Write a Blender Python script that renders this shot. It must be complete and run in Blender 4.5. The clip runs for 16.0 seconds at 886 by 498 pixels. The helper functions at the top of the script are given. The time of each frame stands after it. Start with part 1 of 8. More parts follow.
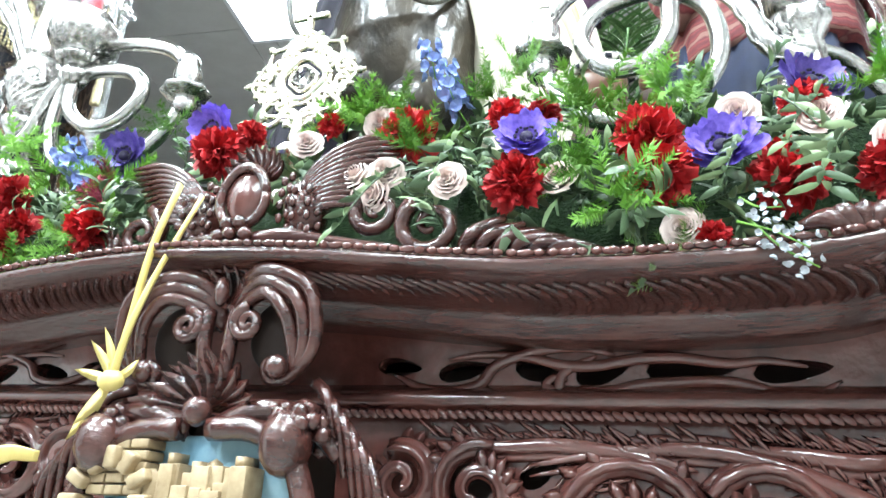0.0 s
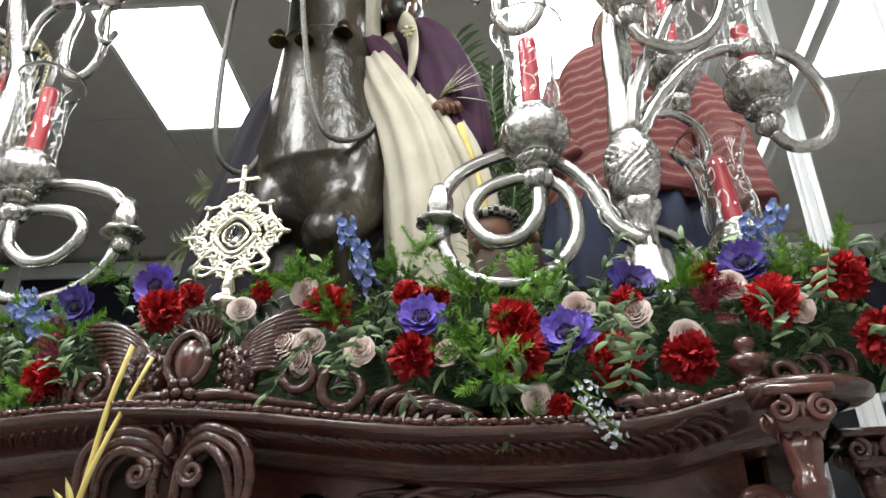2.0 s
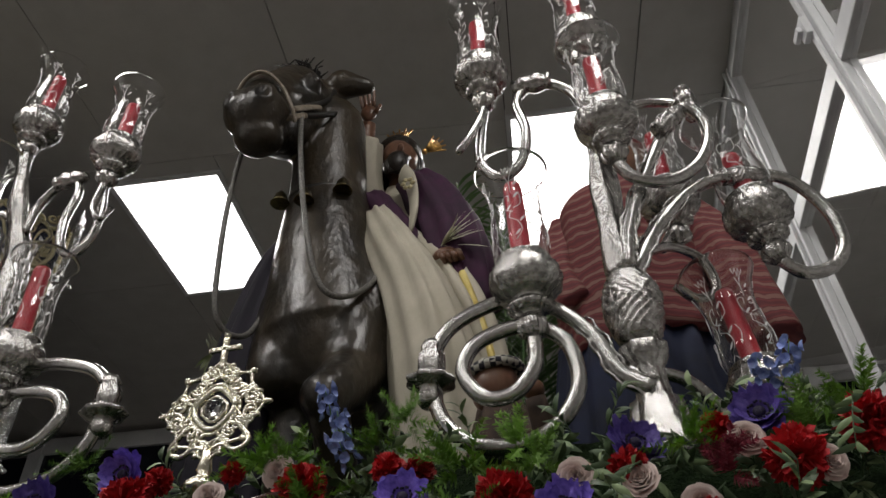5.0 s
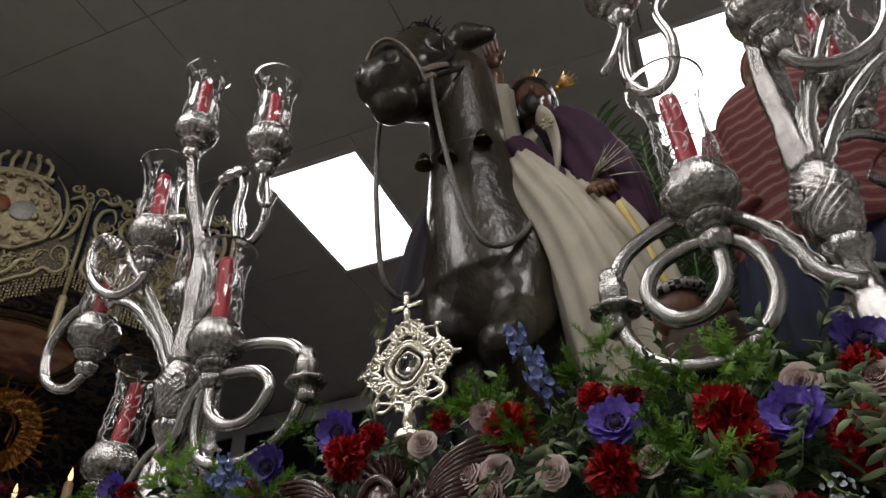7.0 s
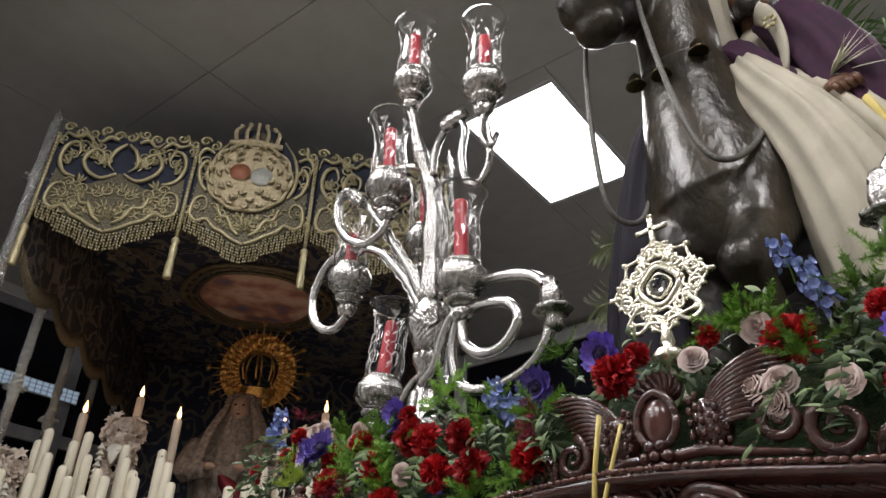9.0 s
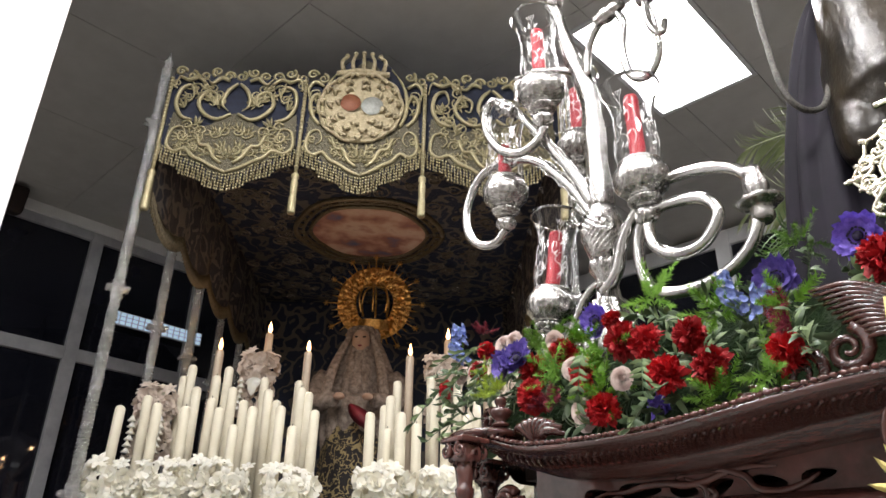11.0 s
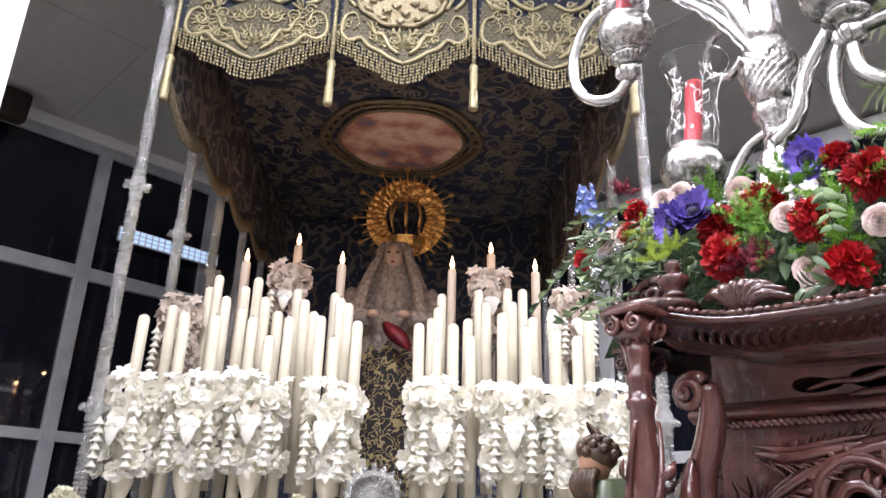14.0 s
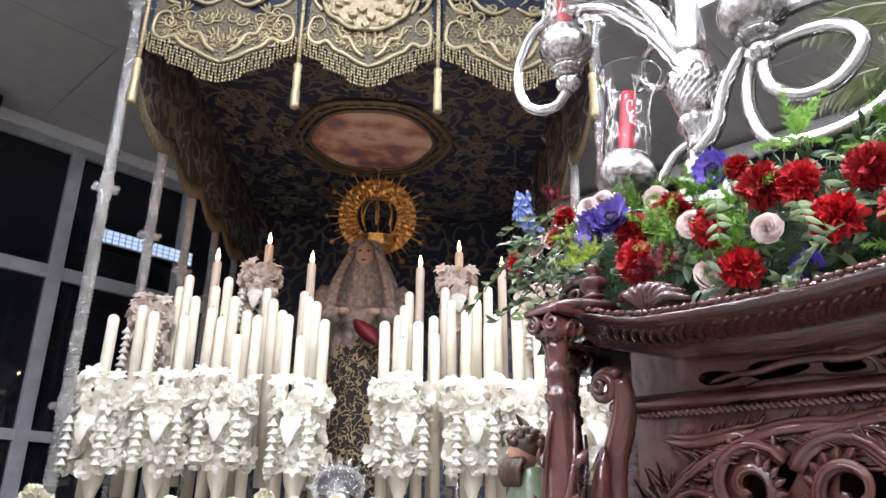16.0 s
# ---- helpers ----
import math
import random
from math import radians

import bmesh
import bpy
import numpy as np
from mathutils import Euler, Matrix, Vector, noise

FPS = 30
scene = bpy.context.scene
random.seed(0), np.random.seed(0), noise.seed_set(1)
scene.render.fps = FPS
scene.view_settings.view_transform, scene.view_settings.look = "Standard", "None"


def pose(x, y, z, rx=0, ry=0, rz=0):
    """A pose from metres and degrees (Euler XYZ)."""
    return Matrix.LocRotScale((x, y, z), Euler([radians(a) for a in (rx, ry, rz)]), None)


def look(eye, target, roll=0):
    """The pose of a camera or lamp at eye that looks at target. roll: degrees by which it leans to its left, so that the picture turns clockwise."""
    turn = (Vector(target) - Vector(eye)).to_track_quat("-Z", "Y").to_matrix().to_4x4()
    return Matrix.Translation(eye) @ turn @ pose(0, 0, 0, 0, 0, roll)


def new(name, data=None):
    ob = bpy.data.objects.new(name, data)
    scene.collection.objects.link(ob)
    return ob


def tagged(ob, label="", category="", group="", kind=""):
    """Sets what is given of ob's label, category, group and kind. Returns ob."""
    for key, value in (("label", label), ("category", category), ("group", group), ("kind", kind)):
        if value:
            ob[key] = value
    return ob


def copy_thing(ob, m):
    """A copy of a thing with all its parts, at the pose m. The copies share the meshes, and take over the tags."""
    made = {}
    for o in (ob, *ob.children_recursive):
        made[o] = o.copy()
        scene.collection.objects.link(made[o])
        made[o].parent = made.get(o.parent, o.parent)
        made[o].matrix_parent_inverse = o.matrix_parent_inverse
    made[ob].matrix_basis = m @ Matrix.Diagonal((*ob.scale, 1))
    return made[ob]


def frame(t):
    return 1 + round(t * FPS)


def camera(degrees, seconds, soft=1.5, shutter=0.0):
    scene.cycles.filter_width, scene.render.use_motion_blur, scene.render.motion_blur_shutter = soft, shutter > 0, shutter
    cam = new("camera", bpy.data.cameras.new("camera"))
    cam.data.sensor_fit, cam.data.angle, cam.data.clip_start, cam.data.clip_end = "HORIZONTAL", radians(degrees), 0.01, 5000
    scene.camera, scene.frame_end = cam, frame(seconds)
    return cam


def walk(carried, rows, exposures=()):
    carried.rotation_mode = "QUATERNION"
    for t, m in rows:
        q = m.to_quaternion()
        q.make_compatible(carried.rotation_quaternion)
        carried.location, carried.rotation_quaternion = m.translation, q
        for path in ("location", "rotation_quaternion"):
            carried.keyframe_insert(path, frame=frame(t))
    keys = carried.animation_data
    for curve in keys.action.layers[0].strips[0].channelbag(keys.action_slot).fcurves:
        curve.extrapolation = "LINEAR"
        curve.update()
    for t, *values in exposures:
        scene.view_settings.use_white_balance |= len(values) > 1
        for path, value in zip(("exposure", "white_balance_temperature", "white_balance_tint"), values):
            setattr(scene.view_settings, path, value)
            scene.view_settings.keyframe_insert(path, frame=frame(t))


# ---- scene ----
cam = camera(62.6, 16.0)
PATH = [
    (0, (0.020, 0.319, 1.621), (-0.562, 2.079, 2.373), 2.4),
    (0.5, (0.056, 0.198, 1.612), (-0.486, 1.925, 2.462), 3.2),
    (1, (0.102, 0.114, 1.614), (-0.435, 1.869, 2.407), 2.8),
    (1.5, (0.107, 0.096, 1.634), (-0.241, 1.881, 2.467), 0.5),
    (2, (0.088, 0.061, 1.652), (-0.231, 1.803, 2.580), -0.1),
    (2.5, (0.087, 0.036, 1.664), (-0.204, 1.746, 2.661), -0.3),
    (3, (0.107, 0.028, 1.673), (-0.206, 1.678, 2.760), -0.6),
    (3.5, (0.119, 0.018, 1.679), (-0.149, 1.650, 2.803), -1.7),
    (3.7, (0.124, 0.018, 1.682), (-0.138, 1.650, 2.809), -1.8),
    (5.8, (0.164, 0.190, 1.724), (-0.305, 1.624, 3.037), -3.1),
    (6, (0.152, 0.168, 1.718), (-0.359, 1.614, 3.003), -3.3),
    (6.5, (0.127, 0.141, 1.719), (-0.480, 1.610, 2.933), -2.9),
    (7, (0.097, 0.138, 1.702), (-0.633, 1.585, 2.874), -3.2),
    (7.5, (0.094, 0.159, 1.693), (-0.767, 1.569, 2.820), -2.7),
    (8, (0.097, 0.153, 1.689), (-0.845, 1.513, 2.813), -2.4),
    (8.5, (0.097, 0.115, 1.682), (-1.064, 1.381, 2.707), -0.7),
    (8.7, (0.079, 0.085, 1.675), (-1.107, 1.318, 2.712), 0.6),
    (10.8, (-0.197, -0.041, 1.663), (-1.571, 1.093, 2.573), 1.1),
    (11, (-0.215, -0.056, 1.649), (-1.629, 1.062, 2.514), 1.1),
    (11.5, (-0.291, -0.036, 1.625), (-1.849, 1.000, 2.333), 2.0),
    (12, (-0.400, 0.060, 1.614), (-2.007, 1.056, 2.265), 1.8),
    (12.5, (-0.463, 0.108, 1.624), (-2.086, 1.057, 2.304), 2.4),
    (13, (-0.561, 0.103, 1.624), (-2.137, 1.133, 2.297), 2.1),
    (13.5, (-0.668, 0.048, 1.624), (-2.155, 1.185, 2.328), 1.8),
    (14, (-0.713, 0.021, 1.627), (-2.182, 1.177, 2.337), 1.5),
    (14.5, (-0.711, 0.040, 1.626), (-2.144, 1.230, 2.353), 1.2),
    (15, (-0.702, 0.045, 1.627), (-2.140, 1.234, 2.344), 1.4),
    (15.5, (-0.680, 0.044, 1.623), (-2.096, 1.264, 2.334), 1.2),
    (16, (-0.591, 0.027, 1.614), (-2.031, 1.225, 2.313), 0.6),
]
walk(cam, [(t, look(eye, target, roll)) for t, eye, target, roll in PATH],
     exposures=[(0, 1.7, 5800, 3), (0.5, 1.12, 6050, 4), (1.0, 0.86, 6150, 7), (1.5, 0.74, 6250, 8), (2.0, 0.26, 6550, 9), (2.6, -0.35, 6600, 10), (3.2, -0.72, 6650, 10), (3.7, -0.9, 6700, 11), (5.8, -1.56, 6850, 17), (7.5, -1.3, 6850, 18), (8.3, -1.03, 6800, 18),
                (8.7, -0.7, 6700, 17), (10.8, 0.28, 6700, 16), (11.5, 0.58, 6550, 18), (12.5, 0.78, 6450, 21), (14.5, 0.94, 6150, 23), (16.0, 0.94, 6100, 23)])

# ---- world and ceiling lights ----
CEIL = 5.0
world = bpy.data.worlds.new("night")
scene.world = world
world.use_nodes = True
world.node_tree.nodes["Background"].inputs[0].default_value = (0.02, 0.025, 0.04, 1)
world.node_tree.nodes["Background"].inputs[1].default_value = 0.3

LIGHT_POWER = 62.0
PANEL_GLOW = 9.0


# ---- materials ----
def nodes_of(name):
    m = bpy.data.materials.new(name)
    m.use_nodes = True
    nt = m.node_tree
    return m, nt, nt.nodes["Principled BSDF"]


def link(nt, a, b):
    nt.links.new(a, b)


def node(nt, kind, **vals):
    n = nt.nodes.new(kind)
    for k, v in vals.items():
        n.inputs[k].default_value = v
    return n


def ramp(nt, fac, stops):
    r = nt.nodes.new("ShaderNodeValToRGB")
    els = r.color_ramp.elements
    while len(els) < len(stops):
        els.new(0.5)
    for el, (p, c) in zip(els, stops):
        el.position, el.color = p, (*c, 1)
    link(nt, fac, r.inputs[0])
    return r.outputs[0]


def coords(nt, scale=1.0, stretch=(1, 1, 1)):
    tc = nt.nodes.new("ShaderNodeTexCoord")
    mp = nt.nodes.new("ShaderNodeMapping")
    mp.inputs["Scale"].default_value = [scale * s for s in stretch]
    link(nt, tc.outputs["Object"], mp.inputs["Vector"])
    return mp.outputs[0]


def bump(nt, p, height, strength=0.3, dist=0.01):
    b = node(nt, "ShaderNodeBump", Strength=strength, Distance=dist)
    link(nt, height, b.inputs["Height"])
    link(nt, b.outputs[0], p.inputs["Normal"])


def surface(name, c1, c2, rough=0.5, metal=0.0, scale=20.0, stretch=(1, 1, 1), bumps=0.2, dist=0.003, fine=0.0, coat=0.0,
            sheen=0.0, rough2=None, vary=0.0, detail=6.0):
    """Two colours mixed by noise, with relief; fine: a second, smaller grain."""
    m, nt, p = nodes_of(name)
    v = coords(nt, 1.0, stretch)
    n1 = node(nt, "ShaderNodeTexNoise", Scale=scale, Detail=detail, Roughness=0.6)
    link(nt, v, n1.inputs["Vector"])
    col = ramp(nt, n1.outputs[0], [(0.32, c1), (0.68, c2)])
    if vary:
        oi = nt.nodes.new("ShaderNodeObjectInfo")
        hs = node(nt, "ShaderNodeHueSaturation")
        mr = nt.nodes.new("ShaderNodeMapRange")
        mr.inputs["To Min"].default_value, mr.inputs["To Max"].default_value = 1 - vary, 1 + vary
        link(nt, oi.outputs["Random"], mr.inputs["Value"])
        link(nt, mr.outputs[0], hs.inputs["Value"])
        link(nt, col, hs.inputs["Color"])
        col = hs.outputs[0]
    link(nt, col, p.inputs["Base Color"])
    h = n1.outputs[0]
    if fine:
        n2 = node(nt, "ShaderNodeTexNoise", Scale=fine, Detail=4.0)
        link(nt, v, n2.inputs["Vector"])
        ad = nt.nodes.new("ShaderNodeMath")
        link(nt, n1.outputs[0], ad.inputs[0])
        link(nt, n2.outputs[0], ad.inputs[1])
        h = ad.outputs[0]
    if bumps:
        bump(nt, p, h, bumps, dist)
    p.inputs["Roughness"].default_value = rough
    if rough2 is not None:
        mr = nt.nodes.new("ShaderNodeMapRange")
        mr.inputs["To Min"].default_value, mr.inputs["To Max"].default_value = rough, rough2
        link(nt, n1.outputs[0], mr.inputs["Value"])
        link(nt, mr.outputs[0], p.inputs["Roughness"])
    p.inputs["Metallic"].default_value = metal
    p.inputs["Coat Weight"].default_value = coat
    p.inputs["Coat Roughness"].default_value = 0.12
    p.inputs["Sheen Weight"].default_value = sheen
    return m


def glowing(name, colour, strength):
    m, nt, p = nodes_of(name)
    p.inputs["Base Color"].default_value = (*colour, 1)
    p.inputs["Emission Color"].default_value = (*colour, 1)
    p.inputs["Emission Strength"].default_value = strength
    return m


def glassy(name, tint=(1, 1, 1), rough=0.0, ior=1.45):
    m, nt, p = nodes_of(name)
    p.inputs["Base Color"].default_value = (*tint, 1)
    p.inputs["Transmission Weight"].default_value = 1.0
    p.inputs["Roughness"].default_value = rough
    p.inputs["IOR"].default_value = ior
    return m


def dark_pane(name):
    """A window pane against the night: black behind, mirror-like in front."""
    return surface(name, (0.006, 0.007, 0.012), (0.012, 0.013, 0.02), rough=0.03, scale=2.0, bumps=0.0)


WOOD = surface("carved_mahogany", (0.029, 0.0095, 0.008), (0.082, 0.027, 0.021), rough=0.12, scale=14, stretch=(1, 4, 4), bumps=0.35,
               dist=0.005, fine=70, coat=0.65, rough2=0.32)
WOOD_RED = surface("polished_red_mahogany", (0.05, 0.0175, 0.015), (0.135, 0.048, 0.039), rough=0.09, scale=12, stretch=(1, 4, 1), bumps=0.35,
                   dist=0.006, fine=48, coat=0.7, rough2=0.28)
# near-black: paints the shade inside the openwork; a few dark parts share it
SHADE_AND_DARK = surface("shade_and_dark_parts", (0.012, 0.006, 0.004), (0.02, 0.01, 0.006), rough=0.9, scale=10)
SILVER = surface("chased_silver", (0.26, 0.25, 0.24), (0.74, 0.73, 0.71), rough=0.13, metal=1.0, scale=75, bumps=0.45, dist=0.004,
                 fine=230, rough2=0.3)
SILVER_FLUTED = surface("fluted_silver", (0.24, 0.23, 0.22), (0.72, 0.71, 0.69), rough=0.15, metal=1.0, scale=75, bumps=0.4, dist=0.004,
                        fine=260, rough2=0.34)
ARM_SILVER = surface("engraved_silver_tube", (0.42, 0.41, 0.4), (0.74, 0.73, 0.71), rough=0.14, metal=1.0, scale=130, bumps=0.22, dist=0.003,
                     fine=320, rough2=0.26)
GILT_SILVER = surface("gilt_silver", (0.7, 0.66, 0.52), (0.86, 0.83, 0.72), rough=0.22, metal=1.0, scale=80, bumps=0.35, dist=0.003)
GOLD = surface("gold", (0.5, 0.26, 0.07), (0.85, 0.52, 0.18), rough=0.25, metal=1.0, scale=60, bumps=0.4, dist=0.003, rough2=0.4)
GOLD_THREAD = surface("gold_thread", (0.24, 0.2, 0.11), (0.48, 0.43, 0.26), rough=0.42, metal=0.45, scale=160, bumps=0.5, dist=0.003)
GOLD_NET = surface("gold_mesh_cloth", (0.05, 0.045, 0.03), (0.17, 0.15, 0.095), rough=0.6, metal=0.3, scale=260, bumps=0.7, dist=0.004)
NAVY = surface("navy_velvet", (0.006, 0.009, 0.022), (0.014, 0.02, 0.045), rough=0.85, scale=25, bumps=0.1, sheen=0.25)
GLASS = glassy("clear_glass")
ETCH = surface("etched_white", (0.7, 0.7, 0.7), (0.85, 0.85, 0.85), rough=0.7, scale=50, bumps=0.0)
RED_WAX = surface("red_wax", (0.26, 0.012, 0.022), (0.36, 0.022, 0.035), rough=0.3, scale=15, bumps=0.05)
WAX = surface("ivory_wax", (0.72, 0.66, 0.51), (0.82, 0.77, 0.63), rough=0.4, scale=9, bumps=0.05)
WAX.node_tree.nodes["Principled BSDF"].inputs["Subsurface Weight"].default_value = 0.0
FLAME = glowing("candle_flame", (1.0, 0.55, 0.24), 7.0)
FLAME_TIP = glowing("candle_flame_core", (1.0, 0.82, 0.5), 30.0)
PLASTER = surface("white_plaster", (0.74, 0.74, 0.73), (0.82, 0.82, 0.81), rough=0.8, scale=3, bumps=0.05, fine=120)
CEILING_TILE = surface("ceiling_tile", (0.46, 0.45, 0.43), (0.52, 0.51, 0.49), rough=0.9, scale=5, bumps=0.15, fine=160)
WALL_DIM = surface("pale_grey_wall_paint", (0.52, 0.51, 0.49), (0.6, 0.59, 0.57), rough=0.7, scale=3, bumps=0.05, fine=120)
FLOOR_TILE = surface("terrazzo", (0.28, 0.26, 0.24), (0.4, 0.38, 0.35), rough=0.3, scale=60, bumps=0.02)
ALU = surface("white_aluminium", (0.6, 0.61, 0.62), (0.72, 0.73, 0.74), rough=0.4, scale=6, bumps=0.03)
ALU_GREY = surface("grey_aluminium", (0.3, 0.31, 0.33), (0.42, 0.43, 0.45), rough=0.4, scale=6, bumps=0.03)
NIGHT = dark_pane("night_glass")
PANEL = glowing("light_diffuser", (0.98, 1.0, 1.0), PANEL_GLOW)


# ---- mesh helpers ----
def bm_new():
    return bmesh.new()


def smooth(bm, on=True):
    for f in bm.faces:
        f.smooth = on


def part(name, bm, material, parent=None, label="", flat=False):
    if not flat:
        smooth(bm)
    me = bpy.data.meshes.new(name)
    bm.to_mesh(me)
    bm.free()
    for m in (material if isinstance(material, (list, tuple)) else [material]):
        me.materials.append(m)
    ob = new(name, me)
    if parent is not None:
        ob.parent = parent
    if label:
        ob["label"] = label
    return ob


def again(ob, parent, m):
    """Another object on the same mesh, at the pose m."""
    o = new(ob.name.split(".")[0], ob.data)
    o.parent = parent
    o.matrix_basis = m
    return o


def thing(name, m=Matrix(), label="", category="", group="", kind=""):
    e = new(name)
    e.matrix_basis = m
    e.empty_display_size = 0.05
    return tagged(e, label, category, group, kind)


def box(bm, x0, x1, y0, y1, z0, z1, bevel=0.0, m=None, mat=0):
    r = bmesh.ops.create_cube(bm, size=1.0)
    vs = r["verts"]
    mm = Matrix.Translation(((x0 + x1) / 2, (y0 + y1) / 2, (z0 + z1) / 2)) @ Matrix.Diagonal((x1 - x0, y1 - y0, z1 - z0, 1))
    bmesh.ops.transform(bm, matrix=(m @ mm) if m else mm, verts=vs)
    fs = {f for v in vs for f in v.link_faces}
    for f in fs:
        f.material_index = mat
    if bevel:
        es = {e for v in vs for e in v.link_edges}
        bmesh.ops.bevel(bm, geom=list(es), offset=bevel, segments=2, affect="EDGES", profile=0.5)
    return bm


def lathe(bm, prof, seg=20, flutes=0, depth=0.0, m=None, caps=True, mat=0):
    """Turn the profile [(r, z), ...] about z; flutes carve depth into it."""
    rings = []
    for r, z in prof:
        ring = []
        for i in range(seg):
            a = 2 * math.pi * i / seg
            rr = r * (1 - depth * (0.5 + 0.5 * math.cos(flutes * a))) if flutes else r
            co = Vector((rr * math.cos(a), rr * math.sin(a), z))
            ring.append(bm.verts.new(m @ co if m else co))
        rings.append(ring)
    for a, b in zip(rings, rings[1:]):
        for i in range(seg):
            f = bm.faces.new((a[i], a[(i + 1) % seg], b[(i + 1) % seg], b[i]))
            f.material_index = mat
    if caps:
        for ring, flip in ((rings[0], True), (rings[-1], False)):
            f = bm.faces.new(ring[::-1] if flip else ring)
            f.material_index = mat
    return bm


def curve_points(ctrl, n=24):
    """Catmull-Rom through the control points."""
    P = [Vector(p) for p in ctrl]
    P = [P[0] * 2 - P[1]] + P + [P[-1] * 2 - P[-2]]
    out = []
    for i in range(1, len(P) - 2):
        steps = max(2, n // (len(P) - 3))
        for k in range(steps):
            t = k / steps
            a, b, c, d = P[i - 1], P[i], P[i + 1], P[i + 2]
            out.append(0.5 * ((2 * b) + (c - a) * t + (2 * a - 5 * b + 4 * c - d) * t * t + (3 * b - a - 3 * c + d) * t ** 3))
    out.append(P[-2])
    return out


def tube(bm, pts, r0, r1=None, seg=10, flat=1.0, twist=0.0, mat=0, waves=0, wave=0.0):
    """A tube along pts, with radius from r0 to r1 (or a function of 0..1); flat squeezes it across."""
    pts = [Vector(p) for p in pts]
    rad = r0 if callable(r0) else (lambda t, a=r0, b=r0 if r1 is None else r1: a + (b - a) * t)
    up = Vector((0, 0, 1))
    d0 = (pts[1] - pts[0]).normalized()
    if abs(d0.dot(up)) > 0.95:
        up = Vector((0, 1, 0))
    nrm = (up - d0 * up.dot(d0)).normalized()
    rings = []
    for i, p in enumerate(pts):
        d = (pts[min(i + 1, len(pts) - 1)] - pts[max(i - 1, 0)]).normalized()
        nrm = nrm - d * nrm.dot(d)
        nrm = nrm.normalized() if nrm.length > 1e-6 else d.orthogonal().normalized()
        bi = d.cross(nrm)
        t = i / (len(pts) - 1)
        r = max(rad(t), 1e-4)
        ring = []
        for k in range(seg):
            a = 2 * math.pi * k / seg + twist * t
            rr = r * (1 + wave * math.cos(waves * (a - twist * t * 1.0) + twist * t * waves)) if waves else r
            ring.append(bm.verts.new(p + nrm * (rr * math.cos(a)) + bi * (rr * flat * math.sin(a))))
        rings.append(ring)
    for a, b in zip(rings, rings[1:]):
        for k in range(seg):
            f = bm.faces.new((a[k], a[(k + 1) % seg], b[(k + 1) % seg], b[k]))
            f.material_index = mat
    for ring, flip in ((rings[0], True), (rings[-1], False)):
        f = bm.faces.new(ring[::-1] if flip else ring)
        f.material_index = mat
    return bm


def ball(bm, c, r, sx=1.0, sy=1.0, sz=1.0, sub=2, mat=0, m=None):
    mm = Matrix.Translation(c) @ (m or Matrix()) @ Matrix.Diagonal((sx, sy, sz, 1))
    r_ = bmesh.ops.create_icosphere(bm, subdivisions=sub, radius=r, matrix=mm)
    for f in {f for v in r_["verts"] for f in v.link_faces}:
        f.material_index = mat
    return bm


def plate(bm, loops, y0, y1, mat=0):
    """A board in the x-z plane with holes: the first loop is the outline."""
    def cap(y):
        edges, rings = [], []
        for lp in loops:
            vs = [bm.verts.new((x, y, z)) for x, z in lp]
            rings.append(vs)
            edges += [bm.edges.new((vs[i], vs[(i + 1) % len(vs)])) for i in range(len(vs))]
        r = bmesh.ops.triangle_fill(bm, use_beauty=True, use_dissolve=False, edges=edges)
        return rings
    a, b = cap(y0), cap(y1)
    for ra, rb in zip(a, b):
        for i in range(len(ra)):
            j = (i + 1) % len(ra)
            bm.faces.new((ra[i], ra[j], rb[j], rb[i]))
    bmesh.ops.recalc_face_normals(bm, faces=bm.faces[:])
    return bm


def spiral_pts(cx, cz, r0, r1, a0, turns, y=0.0, n=30, dy=0.0):
    out = []
    for i in range(n + 1):
        t = i / n
        a = a0 + 2 * math.pi * turns * t
        r = r0 + (r1 - r0) * t
        out.append((cx + r * math.cos(a), y + dy * t, cz + r * math.sin(a)))
    return out


def leaf_blade(bm, base, tip, side, width, lift=0.0, seg=6, curl=0.0, mat=0, thick=0.0):
    """A pointed leaf from base to tip; side: across; lift: height of its arch; a ridge runs along it."""
    b, t, s = Vector(base), Vector(tip), Vector(side).normalized()
    d = t - b
    nn = d.cross(s).normalized()
    rows = []
    for i in range(seg + 1):
        u = i / seg
        w = width * math.sin(math.pi * min(1, u * 0.93 + 0.07)) ** 0.8
        c = b + d * u + nn * (lift * math.sin(math.pi * u)) + nn * (curl * u * u)
        rows.append([bm.verts.new(c - s * w), bm.verts.new(c + nn * (w * 0.35 + thick)), bm.verts.new(c + s * w)])
    for a, c in zip(rows, rows[1:]):
        for k in range(2):
            f = bm.faces.new((a[k], a[k + 1], c[k + 1], c[k]))
            f.material_index = mat
    if thick:
        for a, c in zip(rows, rows[1:]):
            f = bm.faces.new((a[2], a[0], c[0], c[2]))
            f.material_index = mat
    return bm


# ---- the room ----
ROOM = pose(0, 0, 0, 0, 0, 7)
WALL_W = pose(-7.5, 1.4, 0, 0, 0, 8)       # its y runs along the west window wall


